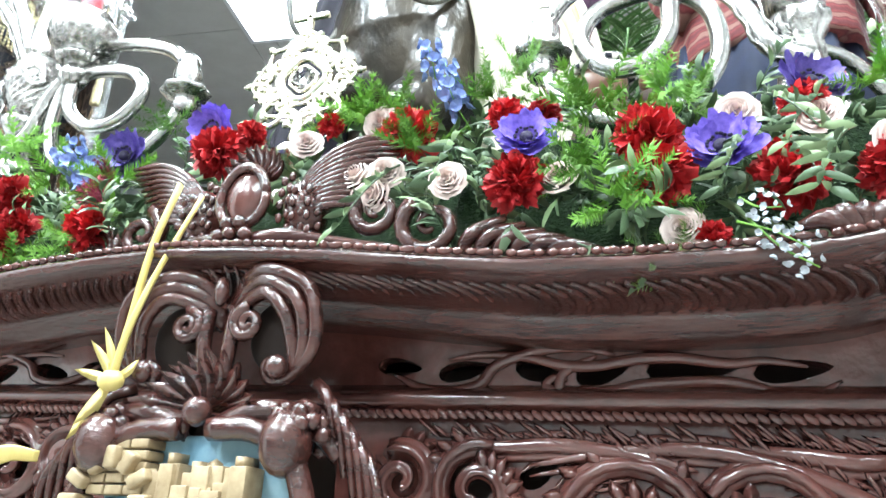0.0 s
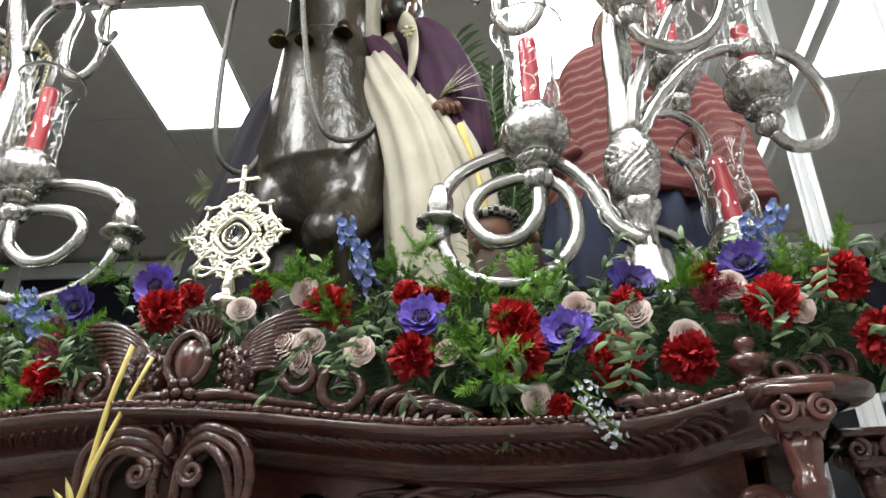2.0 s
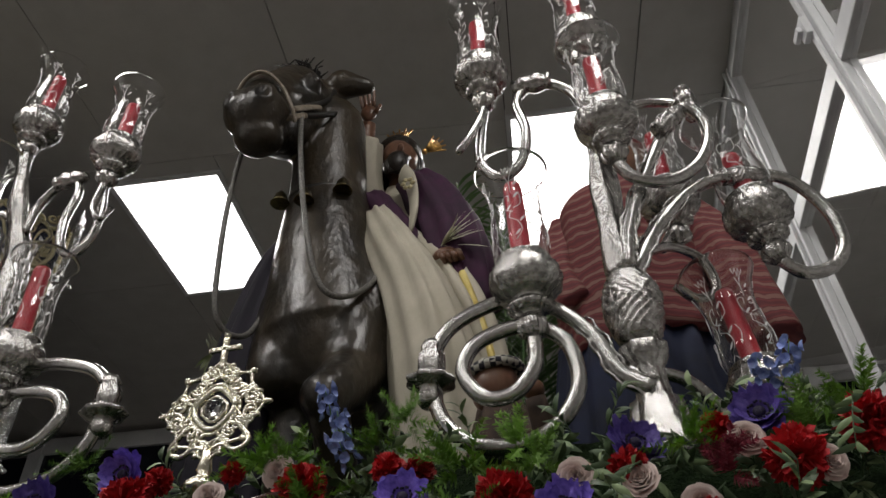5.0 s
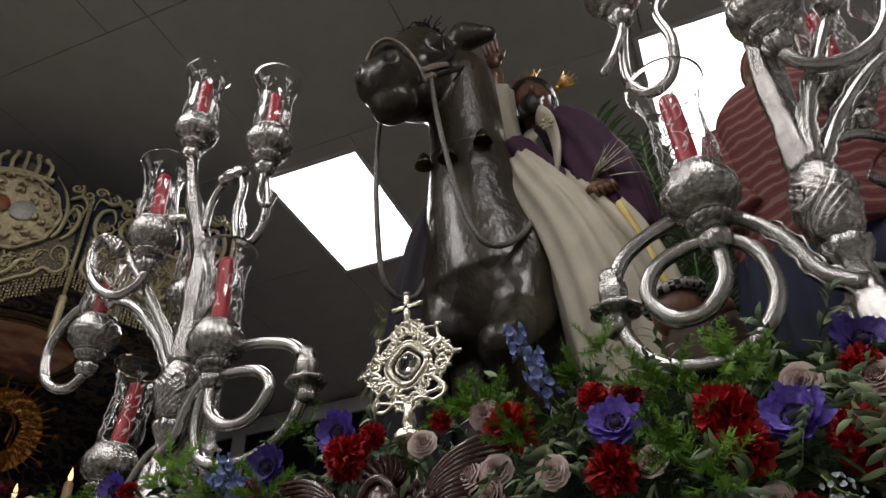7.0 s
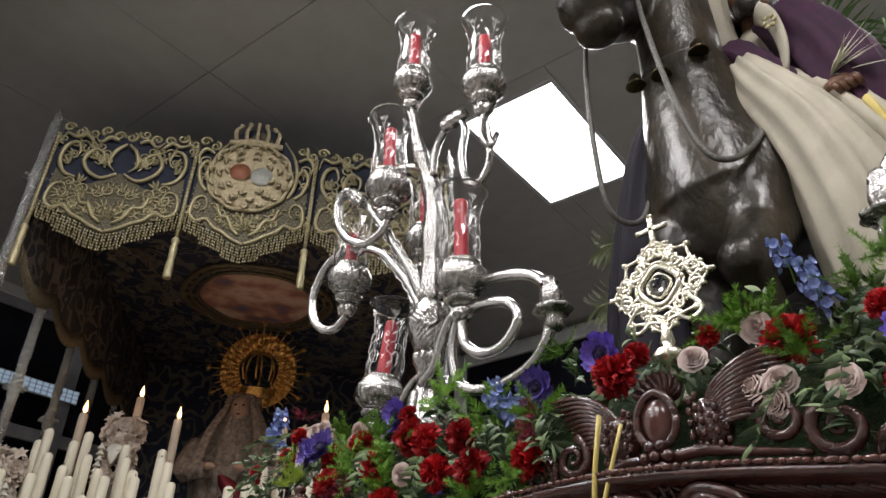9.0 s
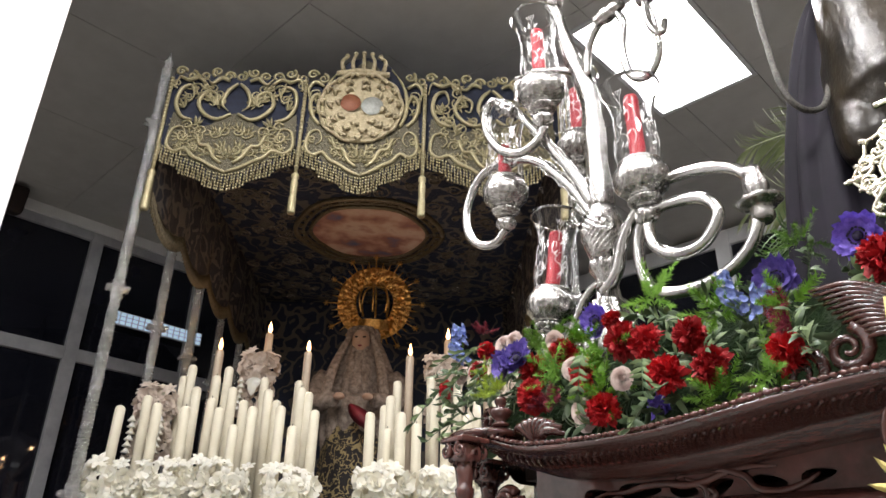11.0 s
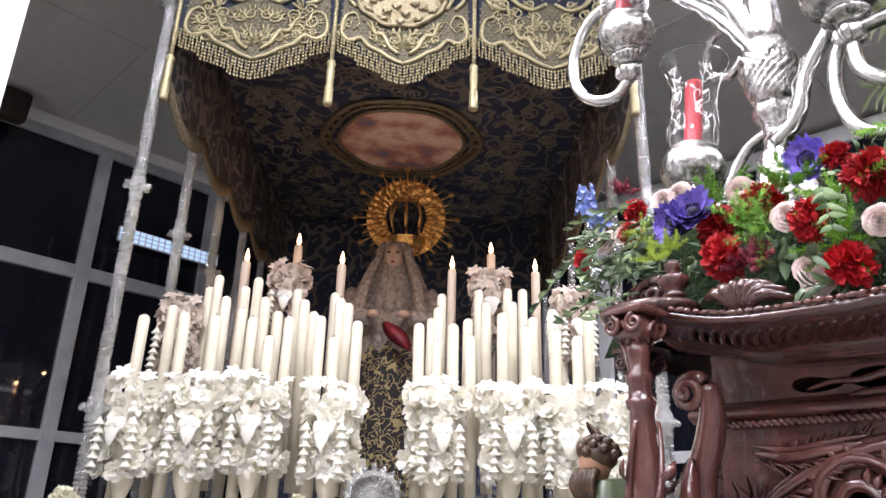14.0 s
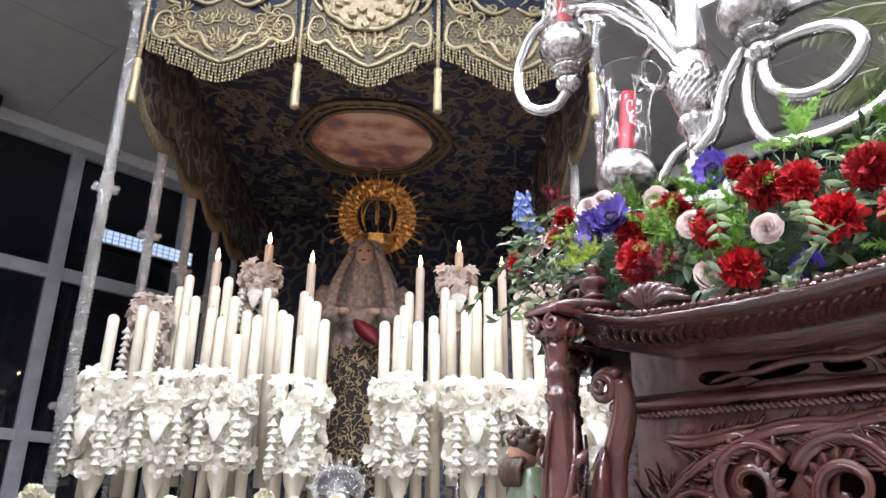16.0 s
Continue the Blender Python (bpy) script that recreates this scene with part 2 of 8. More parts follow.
def room_light(x, y):
    m = pose(x, y, CEIL, 0, 0, 7)
    t = thing("ceiling_light", m, "recessed fluorescent ceiling panel with a white diffuser, switched on", "ceiling light", "ceiling lights")
    bm = bm_new()
    for a, b, c, d in ((-0.37, -0.34, -0.62, 0.62), (0.34, 0.37, -0.62, 0.62), (-0.34, 0.34, -0.62, -0.59), (-0.34, 0.34, 0.59, 0.62)):
        box(bm, a, b, c, d, -0.012, 0.05)
    part("frame", bm, ALU, t, flat=True)
    bm = bm_new()
    box(bm, -0.34, 0.34, -0.59, 0.59, 0.0, 0.04)
    part("diffuser", bm, PANEL, t, "glowing white diffuser", flat=True)
    la = bpy.data.lights.new("panel_light", "AREA")
    la.shape, la.size, la.size_y, la.energy = "RECTANGLE", 0.62, 1.1, LIGHT_POWER
    la.color = (0.97, 1.0, 0.98)
    lo = new("panel_light", la)
    lo.parent = t
    lo.location = (0, 0, -0.03)
    return t


LIGHTS = ((-2.33, 3.5), (0.2, 3.66), (-2.0, 0.2), (0.55, 0.35), (-1.7, -2.9), (0.9, -2.7), (-3.3, -1.7))
for lx, ly in LIGHTS:
    room_light(lx, ly)

bm = bm_new()
box(bm, -14, 8, -8, 9, -0.1, 0.0)
tagged(part("floor", bm, FLOOR_TILE, flat=True), "polished grey terrazzo floor of the hall", "floor", kind="structure")

# suspended ceiling: one mesh of tiles with narrow joints, left open over the light panels
bm = bm_new()
RI = ROOM.inverted()
lights_at = [RI @ Vector((x, y, 0)) for x, y in LIGHTS]
for i in range(-9, 5):
    for j in range(-7, 8):
        x0, y0 = i * 1.2 + 0.33, j * 1.2 + 0.62
        cells = [(x0, x0 + 1.2, y0, y0 + 1.2)]
        for L in lights_at:
            nxt = []
            for a, b, c, d in cells:
                lx0, lx1, ly0, ly1 = L.x - 0.37, L.x + 0.37, L.y - 0.62, L.y + 0.62
                if b <= lx0 or a >= lx1 or d <= ly0 or c >= ly1:
                    nxt.append((a, b, c, d))
                    continue
                cx0, cx1 = max(a, lx0), min(b, lx1)
                if a < cx0:
                    nxt.append((a, cx0, c, d))
                if cx1 < b:
                    nxt.append((cx1, b, c, d))
                if c < ly0:
                    nxt.append((cx0, cx1, c, ly0))
                if ly1 < d:
                    nxt.append((cx0, cx1, ly1, d))
            cells = nxt
        for a, b, c, d in cells:
            if b - a > 0.02 and d - c > 0.02:
                box(bm, a + 0.003, b - 0.003, c + 0.003, d - 0.003, CEIL + random.uniform(-0.001, 0.002), CEIL + 0.03)
ceil = part("ceiling", bm, CEILING_TILE, flat=True)
ceil.matrix_basis = ROOM
tagged(ceil, "suspended ceiling of large grey-white tiles with thin joints", "ceiling", kind="structure")
bm = bm_new()
box(bm, -14, 8, -8, 9, CEIL + 0.06, CEIL + 0.12)
tagged(part("ceiling_slab", bm, SHADE_AND_DARK, flat=True), "dark slab above the suspended ceiling", "ceiling", kind="structure")

# west wall: a tall wall of dark windows in grey aluminium frames
bm = bm_new()
box(bm, -0.3, 0, -8, 7, 4.9, 5.05)
box(bm, -0.3, 0, -8, 7, 0, 0.25)
w = part("wall_west", bm, PLASTER, flat=True)
w.matrix_basis = WALL_W
tagged(w, "white strip of wall above and below the tall windows", "wall", kind="structure")
for k in range(7):
    y0 = -4.68 + 1.15 * k
    t = thing("window", WALL_W @ pose(-0.08, y0, 0), "tall dark window at night in a grey aluminium frame", "window", "west windows", "structure")
    bm = bm_new()
    box(bm, -0.04, 0.05, -0.06, 0.06, 0.25, 4.9, 0.006)
    for z, h in ((0.29, 0.04), (2.24, 0.045), (3.65, 0.06), (4.86, 0.05)):
        box(bm, -0.035, 0.045, 0.06, 1.09, z - h, z + h, 0.005)
    part("window_frame", bm, ALU_GREY, t, flat=True)
    for z0, z1 in ((0.33, 2.195), (2.285, 3.59), (3.71, 4.81)):
        bm = bm_new()
        box(bm, -0.01, 0.0, 0.06, 1.09, z0, z1)
        part("pane", bm, NIGHT, t, "dark reflecting pane", flat=True)

# other walls
bm = bm_new()
box(bm, -9, 6.5, 6.5, 6.7, 0, 5.05)
w = part("wall_north", bm, PLASTER, flat=True)
w.matrix_basis = ROOM
tagged(w, "plain painted end wall of the hall", "wall", kind="structure")
for k in range(8):
    t = thing("window", ROOM @ pose(-8.3 + 1.85 * k, 6.42, 0), "tall dark window at night in a pale aluminium frame", "window", "north windows", "structure")
    bm = bm_new()
    box(bm, -0.07, 0.07, -0.05, 0.05, 0, 4.93, 0.006)
    box(bm, 0.07, 1.78, -0.04, 0.04, 4.78, 4.93, 0.005)
    box(bm, 0.07, 1.78, -0.04, 0.04, 2.2, 2.3, 0.005)
    part("window_frame", bm, ALU, t, flat=True)
    bm = bm_new()
    box(bm, 0.07, 1.78, 0.0, 0.01, 0.0, 4.78)
    part("pane", bm, NIGHT, t, "dark reflecting pane", flat=True)
bm = bm_new()
box(bm, -13, 7, -7.0, -6.8, 0, 5.05)
w = part("wall_south", bm, WALL_DIM, flat=True)
w.matrix_basis = ROOM
tagged(w, "plain pale grey wall closing the hall", "wall", kind="structure")
bm = bm_new()
box(bm, 4.2, 4.4, -7, 7, 0, 5.05)
tagged(part("wall_east", bm, WALL_DIM, flat=True), "plain pale grey wall beyond the glazed partition", "wall", kind="structure")
bm = bm_new()
box(bm, -3.6, -3.0, -1.2, 0.145, 0, 5.02, 0.01)
tagged(part("pillar", bm, PLASTER, flat=True), "broad white-painted pillar of the hall", "pillar", kind="structure")

# glazed partition on the east side
part_t = thing("glazed_partition", pose(1.3, 0, 0, 0, 0, 2), "glazed partition in white aluminium frames", "partition", kind="structure")
for y in (0.9, 2.1, 3.05, 4.45, 5.9):
    bm = bm_new()
    box(bm, -0.035, 0.035, y - 0.04, y + 0.04, 0, CEIL, 0.006)
    box(bm, -0.05, -0.035, y - 0.012, y + 0.012, 0, CEIL, 0.003)
    part("mullion", bm, ALU, part_t, flat=True)
    bm = bm_new()
    box(bm, -0.075, -0.05, y - 0.03, y + 0.03, 4.02, 4.12, 0.004)
    box(bm, -0.095, -0.075, y - 0.012, y + 0.05, 4.05, 4.08, 0.003)
    part("latch", bm, ALU, part_t, flat=True)
for y0, y1 in ((0.94, 2.06), (2.14, 3.01), (3.09, 4.41), (4.49, 5.86)):
    for z in (3.86, 0.06, 4.95):
        bm = bm_new()
        box(bm, -0.03, 0.03, y0, y1, z - 0.045, z + 0.045, 0.005)
        part("transom", bm, ALU, part_t, flat=True)
    for z0, z1 in ((0.105, 3.815), (3.905, 4.905)):
        bm = bm_new()
        box(bm, -0.004, 0.004, y0, y1, z0, z1)
        g = part("pane", bm, GLASS, part_t, "clear reflecting pane", flat=True)
        g.visible_shadow = False

# loudspeaker high by the windows
sp = thing("loudspeaker", WALL_W @ pose(0.16, -1.0, 4.72, 0, 12, 0), "small dark wall-mounted loudspeaker under the ceiling", "loudspeaker")
bm = bm_new()
box(bm, -0.1, 0.1, -0.13, 0.13, 0, 0.26, 0.03)
part("cabinet", bm, SHADE_AND_DARK, sp)
bm = bm_new()
box(bm, -0.2, -0.1, -0.03, 0.03, 0.1, 0.16)
part("bracket", bm, SHADE_AND_DARK, sp)

# glowing grid set before the window wall as a lamp's reflection in its panes
sl = thing("strip_light", WALL_W @ pose(0.05, 0.13, 4.03), "long bluish glowing grid added as a lamp's reflection in the window panes", "strip light")
bm = bm_new()
box(bm, -0.03, 0.0, 0, 1.02, -0.02, 0.12, 0.005)
part("grid_backing", bm, ALU_GREY, sl, flat=True)
STRIP = glowing("bluish_reflection_glow", (0.45, 0.6, 0.75), 0.55)
for i in range(16):
    for j in range(3):
        bm = bm_new()
        box(bm, 0.0, 0.012, 0.01 + 0.063 * i, 0.06 + 0.063 * i, -0.012 + 0.043 * j, 0.022 + 0.043 * j, 0.004)
        part("cell", bm, STRIP, sl, flat=True)

# ---- the carved float ----
X0 = -0.545                    # middle of its front
SLOPE = -0.026


def zs(x):
    return SLOPE * (x - X0)


def cornice_z(x):
    s = abs(x - X0)
    return float(np.interp(s, (0, 0.1, 0.2, 0.32, 0.43, 0.54, 0.64, 0.71, 0.76, 0.82, 0.9), (1.93, 1.926, 1.918, 1.904, 1.894, 1.892, 1.894, 1.898, 1.907, 1.925, 1.945))) + zs(x)


FLOAT = thing("processional_float", Matrix(), "dark carved mahogany processional float with openwork scrolls", "float")


def sweep_profile(bm, xs, prof):
    """prof(x) gives [(y, z), ...] of equal length for every x."""
    rows = [[bm.verts.new((x, y, z)) for y, z in prof(x)] for x in xs]
    for a, b in zip(rows, rows[1:]):
        for k in range(len(a) - 1):
            bm.faces.new((a[k], b[k], b[k + 1], a[k + 1]))
    return rows


XS = [X0 - 0.9 + 1.8 * i / 60 for i in range(61)]
CORNICE = [(0.28, 0.018), (0.05, 0.018), (0.015, 0.013), (0.0, 0.004), (0.004, -0.004), (0.014, -0.006), (0.018, -0.009), (0.03, -0.012), (0.06, -0.017), (0.085, -0.024),
           (0.1, -0.028), (0.102, -0.032), (0.112, -0.033), (0.114, -0.037), (0.126, -0.038), (0.128, -0.042), (0.15, -0.044), (0.22, -0.045)]
bm = bm_new()
sweep_profile(bm, XS, lambda x: [(0.985 + dy, cornice_z(x) + dz) for dy, dz in CORNICE])
part("cornice", bm, WOOD, FLOAT)
# beading along the nosing
bm = bm_new()
for i in range(120):
    x = X0 - 0.84 + 1.68 * i / 119
    ball(bm, (x, 0.988, cornice_z(x) + 0.012), 0.006, 1.2 + 0.8 * (i % 3 == 0), 1, 0.8, sub=1)
tagged(part("beading", bm, WOOD_RED, FLOAT), kind="stuff")
# slanting leaves carved into the cyma
bm = bm_new()
for i in range(92):
    x = X0 - 0.8 + 1.6 * i / 91
    sg = 1 if x > X0 else -1
    z = cornice_z(x)
    pts = curve_points([(x - sg * 0.012, 1.012, z - 0.012), (x + sg * 0.006, 1.03, z - 0.0145), (x + sg * 0.02, 1.058, z - 0.0195), (x + sg * 0.014, 1.076, z - 0.025)], 9)
    tube(bm, pts, lambda t: 0.0025 + 0.003 * math.sin(math.pi * t), seg=6)
part("carved_leaf_band", bm, WOOD, FLOAT, "band of slanting carved leaves")


def lens(cx, cz, w, h, tilt=0.0, n=14, bend=0.0):
    out = []
    for i in range(n):
        a = 2 * math.pi * i / n
        x, z = w * math.cos(a), h * math.sin(a) * (1 - 0.35 * math.cos(a)) + bend * (math.cos(a) ** 2)
        out.append((cx + x * math.cos(tilt) - z * math.sin(tilt), cz + x * math.sin(tilt) + z * math.cos(tilt)))
    return out


# openwork frieze
FZ = 1.79
for sg in (-1, 1):
    def fx(s):
        return X0 + sg * s
    top = [(fx(s), cornice_z(fx(s)) - 0.043) for s in (0.86, 0.75, 0.64, 0.53, 0.42, 0.31, 0.2, 0.1, 0.0)]
    out = [(fx(0.0), FZ + zs(fx(0))), (fx(0.86), FZ + zs(fx(0.86)))] + top
    holes = [lens(fx(0.685), 1.826 + zs(fx(.68)), 0.04, 0.012, 0.08 * sg), lens(fx(0.585), 1.829 + zs(fx(.58)), 0.052, 0.015, 0.05 * sg), lens(fx(0.485), 1.825 + zs(fx(.48)), 0.032, 0.014, 0.25 * sg),
             lens(fx(0.41), 1.826 + zs(fx(.4)), 0.028, 0.013, -0.3 * sg), lens(fx(0.385), 1.85 + zs(fx(.38)), 0.034, 0.006, 0.1 * sg), lens(fx(0.32), 1.827 + zs(fx(.31)), 0.034, 0.012, 0.15 * sg), lens(fx(0.235), 1.832 + zs(fx(.23)), 0.03, 0.011, -0.1 * sg)]
    bm = plate(bm_new(), [out] + holes, 1.165, 1.19)
    part("frieze", bm, WOOD_RED, FLOAT, "openwork frieze of polished red-brown wood", flat=True)
    # carved tendrils round the openings
    bm = bm_new()
    z = zs(fx(0.5))
    runs = [[(0.73, 1.808), (0.69, 1.79), (0.64, 1.806), (0.6, 1.811), (0.53, 1.809), (0.5, 1.803), (0.45, 1.801), (0.42, 1.809), (0.43, 1.820), (0.445, 1.816)],
            [(0.70, 1.824), (0.66, 1.832), (0.62, 1.830), (0.57, 1.838), (0.52, 1.838), (0.48, 1.832), (0.44, 1.834), (0.40, 1.844), (0.35, 1.850), (0.3, 1.846)],
            [(0.5, 1.844), (0.46, 1.854), (0.41, 1.852), (0.36, 1.836), (0.34, 1.814), (0.3, 1.806), (0.26, 1.814), (0.23, 1.829)],
            [(0.48, 1.844), (0.44, 1.824), (0.43, 1.79), (0.39, 1.798), (0.35, 1.802)]]
    for run in runs:
        pts = curve_points([(fx(s), 1.162, zz + z) for s, zz in run], 36)
        tube(bm, pts, lambda t: 0.002 + 0.0055 * math.sin(math.pi * t) ** 0.6, seg=7)
    part("carved_tendril", bm, WOOD_RED, FLOAT)
# convex foot of the frieze and the rope moulding
bm = bm_new()
sweep_profile(bm, XS, lambda x: [(1.166, FZ + 0.02 + zs(x)), (1.16, FZ + 0.016 + zs(x)), (1.152, FZ + 0.012 + zs(x)), (1.145, FZ + 0.007 + zs(x)), (1.141, FZ + zs(x)), (1.143, FZ - 0.006 + zs(x)), (1.148, FZ - 0.008 + zs(x)), (1.152, FZ - 0.012 + zs(x)), (1.165, FZ - 0.016 + zs(x)), (1.18, FZ - 0.02 + zs(x))])
part("torus_moulding", bm, WOOD_RED, FLOAT)
bm = bm_new()
for i in range(150):
    x = X0 - 0.84 + 1.68 * i / 149
    ball(bm, (x, 1.15, FZ - 0.018 + zs(x)), 0.0075, 1.5, 0.9, 0.7, sub=1, m=Matrix.Rotation(0.6, 4, "Y"))
tagged(part("rope_moulding", bm, WOOD_RED, FLOAT), kind="stuff")

# lower carved panel: openwork board with acanthus scrolls
PZ0, PZ1 = 1.30, FZ - 0.02
for sg in (-1, 1):
    def fx(s):
        return X0 + sg * s
    out = [(fx(0.16), PZ0 + zs(fx(.1))), (fx(0.86), PZ0 + zs(fx(.86))), (fx(0.86), PZ1 + zs(fx(.86))), (fx(0.16), PZ1 + zs(fx(.1)))]
    z = zs(fx(0.5))
    holes = [lens(fx(0.62), 1.665 + z, 0.05, 0.03, -0.5 * sg), lens(fx(0.47), 1.64 + z, 0.055, 0.035, 0.5 * sg), lens(fx(0.33), 1.70 + z, 0.03, 0.028, 0), lens(fx(0.74), 1.60 + z, 0.04, 0.05, 0.2),
             lens(fx(0.56), 1.56 + z, 0.05, 0.035, 0.2 * sg), lens(fx(0.33), 1.58 + z, 0.05, 0.04, -0.3 * sg), lens(fx(0.45), 1.47 + z, 0.05, 0.04, 0.3), lens(fx(0.66), 1.45 + z, 0.05, 0.04, 0.3), lens(fx(0.41), 1.712 + z, 0.024, 0.013, 0.5 * sg)]
    bm = plate(bm_new(), [out] + holes, 1.165, 1.19)
    part("carved_panel", bm, WOOD_RED, FLOAT, "openwork carved panel with acanthus scrolls", flat=True)
    rng = random.Random(5)

    def scroll(cx, cz, r, a0, turns, w=0.011):
        b = bm_new()
        pts = [(x, y, zz) for x, y, zz in spiral_pts(fx(cx), cz + z, r, 0.006, a0 if sg > 0 else math.pi - a0, turns * sg, 1.158, 34, -0.012)]
        tube(b, pts, lambda t: w * (1.15 - 0.65 * t), seg=20, waves=4, wave=0.2)
        # fringe of leaves along the outer edge
        for i in range(1, 22):
            p, q = Vector(pts[i]), Vector(pts[i + 1])
            d = (q - p).normalized()
            c = Vector((fx(cx), p.y, cz + z))
            o = (p - c).normalized()
            leaf_blade(b, p, p + o * w * 2.6 + d * w * 1.5, d, w * 0.8, w * 0.4, 4, thick=0.002)
        part("acanthus_scroll", b, WOOD_RED, FLOAT)

    for s in ((0.5, 1.645, 0.085, 0.4, 1.9), (0.65, 1.655, 0.07, 2.6, -1.7), (0.34, 1.69, 0.055, 1.2, 1.6), (0.74, 1.59, 0.065, 0.5, 1.6), (0.57, 1.55, 0.075, 3.4, -1.8), (0.36, 1.57, 0.08, 1.0, 1.7), (0.47, 1.45, 0.07, 2.0, 1.6), (0.68, 1.44, 0.07, 1.0, -1.6),
              (0.25, 1.70, 0.04, 2.0, -1.5)):
        scroll(*s)
    bm = bm_new()
    for run in ([(0.83, 1.60), (0.78, 1.66), (0.70, 1.705), (0.6, 1.735), (0.5, 1.735), (0.4, 1.72)], [(0.80, 1.735), (0.74, 1.725), (0.68, 1.732), (0.62, 1.74)],
                [(0.58, 1.715), (0.52, 1.73), (0.44, 1.742), (0.36, 1.74), (0.28, 1.745)], [(0.84, 1.68), (0.80, 1.63), (0.79, 1.56), (0.82, 1.5)], [(0.28, 1.62), (0.36, 1.63), (0.42, 1.66), (0.5, 1.73)]):
        for off, w in ((0.0, 0.009), (0.011, 0.006), (-0.011, 0.006)):
            pts = curve_points([(fx(s), 1.157 + abs(off) * 0.4, zz + z + off) for s, zz in run], 30)
            tube(bm, pts, lambda t, w=w: 0.001 + w * math.sin(math.pi * t) ** 0.6, seg=7)
        pts = curve_points([(fx(s), 1.157, zz + z) for s, zz in run], 30)
        for i in range(3, 28):
            p, q = Vector(pts[i]), Vector(pts[i + 1])
            d = (q - p).normalized()
            for side in (-1, 1):
                o = Vector((-d.z, 0, d.x)) * side
                ll = 0.03 * (0.6 + 0.4 * math.sin(i * 1.7))
                leaf_blade(bm, p + o * 0.008, p + o * (0.008 + ll * 0.75) + d * ll, d, 0.0055, 0.006, 4, thick=0.003)
    part("acanthus_leaf", bm, WOOD_RED, FLOAT)
    bm = bm_new()
    for i in range(9):
        a = math.radians(95 + i * 14)
        leaf_blade(bm, (fx(0.79), 1.16, 1.53 + z), (fx(0.79 - 0.12 * math.cos(a) * 0.9), 1.13, 1.53 + 0.17 * math.sin(a) + z), (math.sin(a), 0, math.cos(a) * sg), 0.012, 0.02, 6, thick=0.003)
    part("acanthus_fan", bm, WOOD, FLOAT)

# body behind the openwork, its inner shade painted near-black, and its plain lower part
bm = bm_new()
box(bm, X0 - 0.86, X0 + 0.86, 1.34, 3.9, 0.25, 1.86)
part("body", bm, SHADE_AND_DARK, FLOAT, "plain body behind the openwork, near-black for the shade inside", flat=True)
bm = bm_new()
box(bm, X0 - 0.9, X0 + 0.9, 1.17, 3.95, 0.0, 1.295, 0.01)
part("base", bm, WOOD, FLOAT, flat=True)
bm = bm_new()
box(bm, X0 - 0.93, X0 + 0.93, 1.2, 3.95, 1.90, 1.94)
part("deck", bm, SHADE_AND_DARK, FLOAT, "wooden deck under the flowers", flat=True)
for sg in (-1, 1):
    bm = bm_new()
    box(bm, X0 + sg * 0.93 - 0.03, X0 + sg * 0.93 + 0.03, 1.25, 3.95, 1.29, 1.93, 0.01)
    part("side_panel", bm, WOOD, FLOAT, flat=True)
    bm = bm_new()
    prof = [(0.0, 0.02), (0.05, 0.012), (0.055, 0.0), (0.05, -0.02), (0.02, -0.05), (0.0, -0.06)]
    rows = [[bm.verts.new((X0 + sg * (0.95 + dx), y, 1.93 + zs(X0 + sg * 0.95) + dz)) for dx, dz in prof] for y in (1.2, 1.8, 2.5, 3.95)]
    for a, b in zip(rows, rows[1:]):
        for k in range(len(a) - 1):
            bm.faces.new((a[k], b[k], b[k + 1], a[k + 1]))
    part("side_cornice", bm, WOOD, FLOAT)


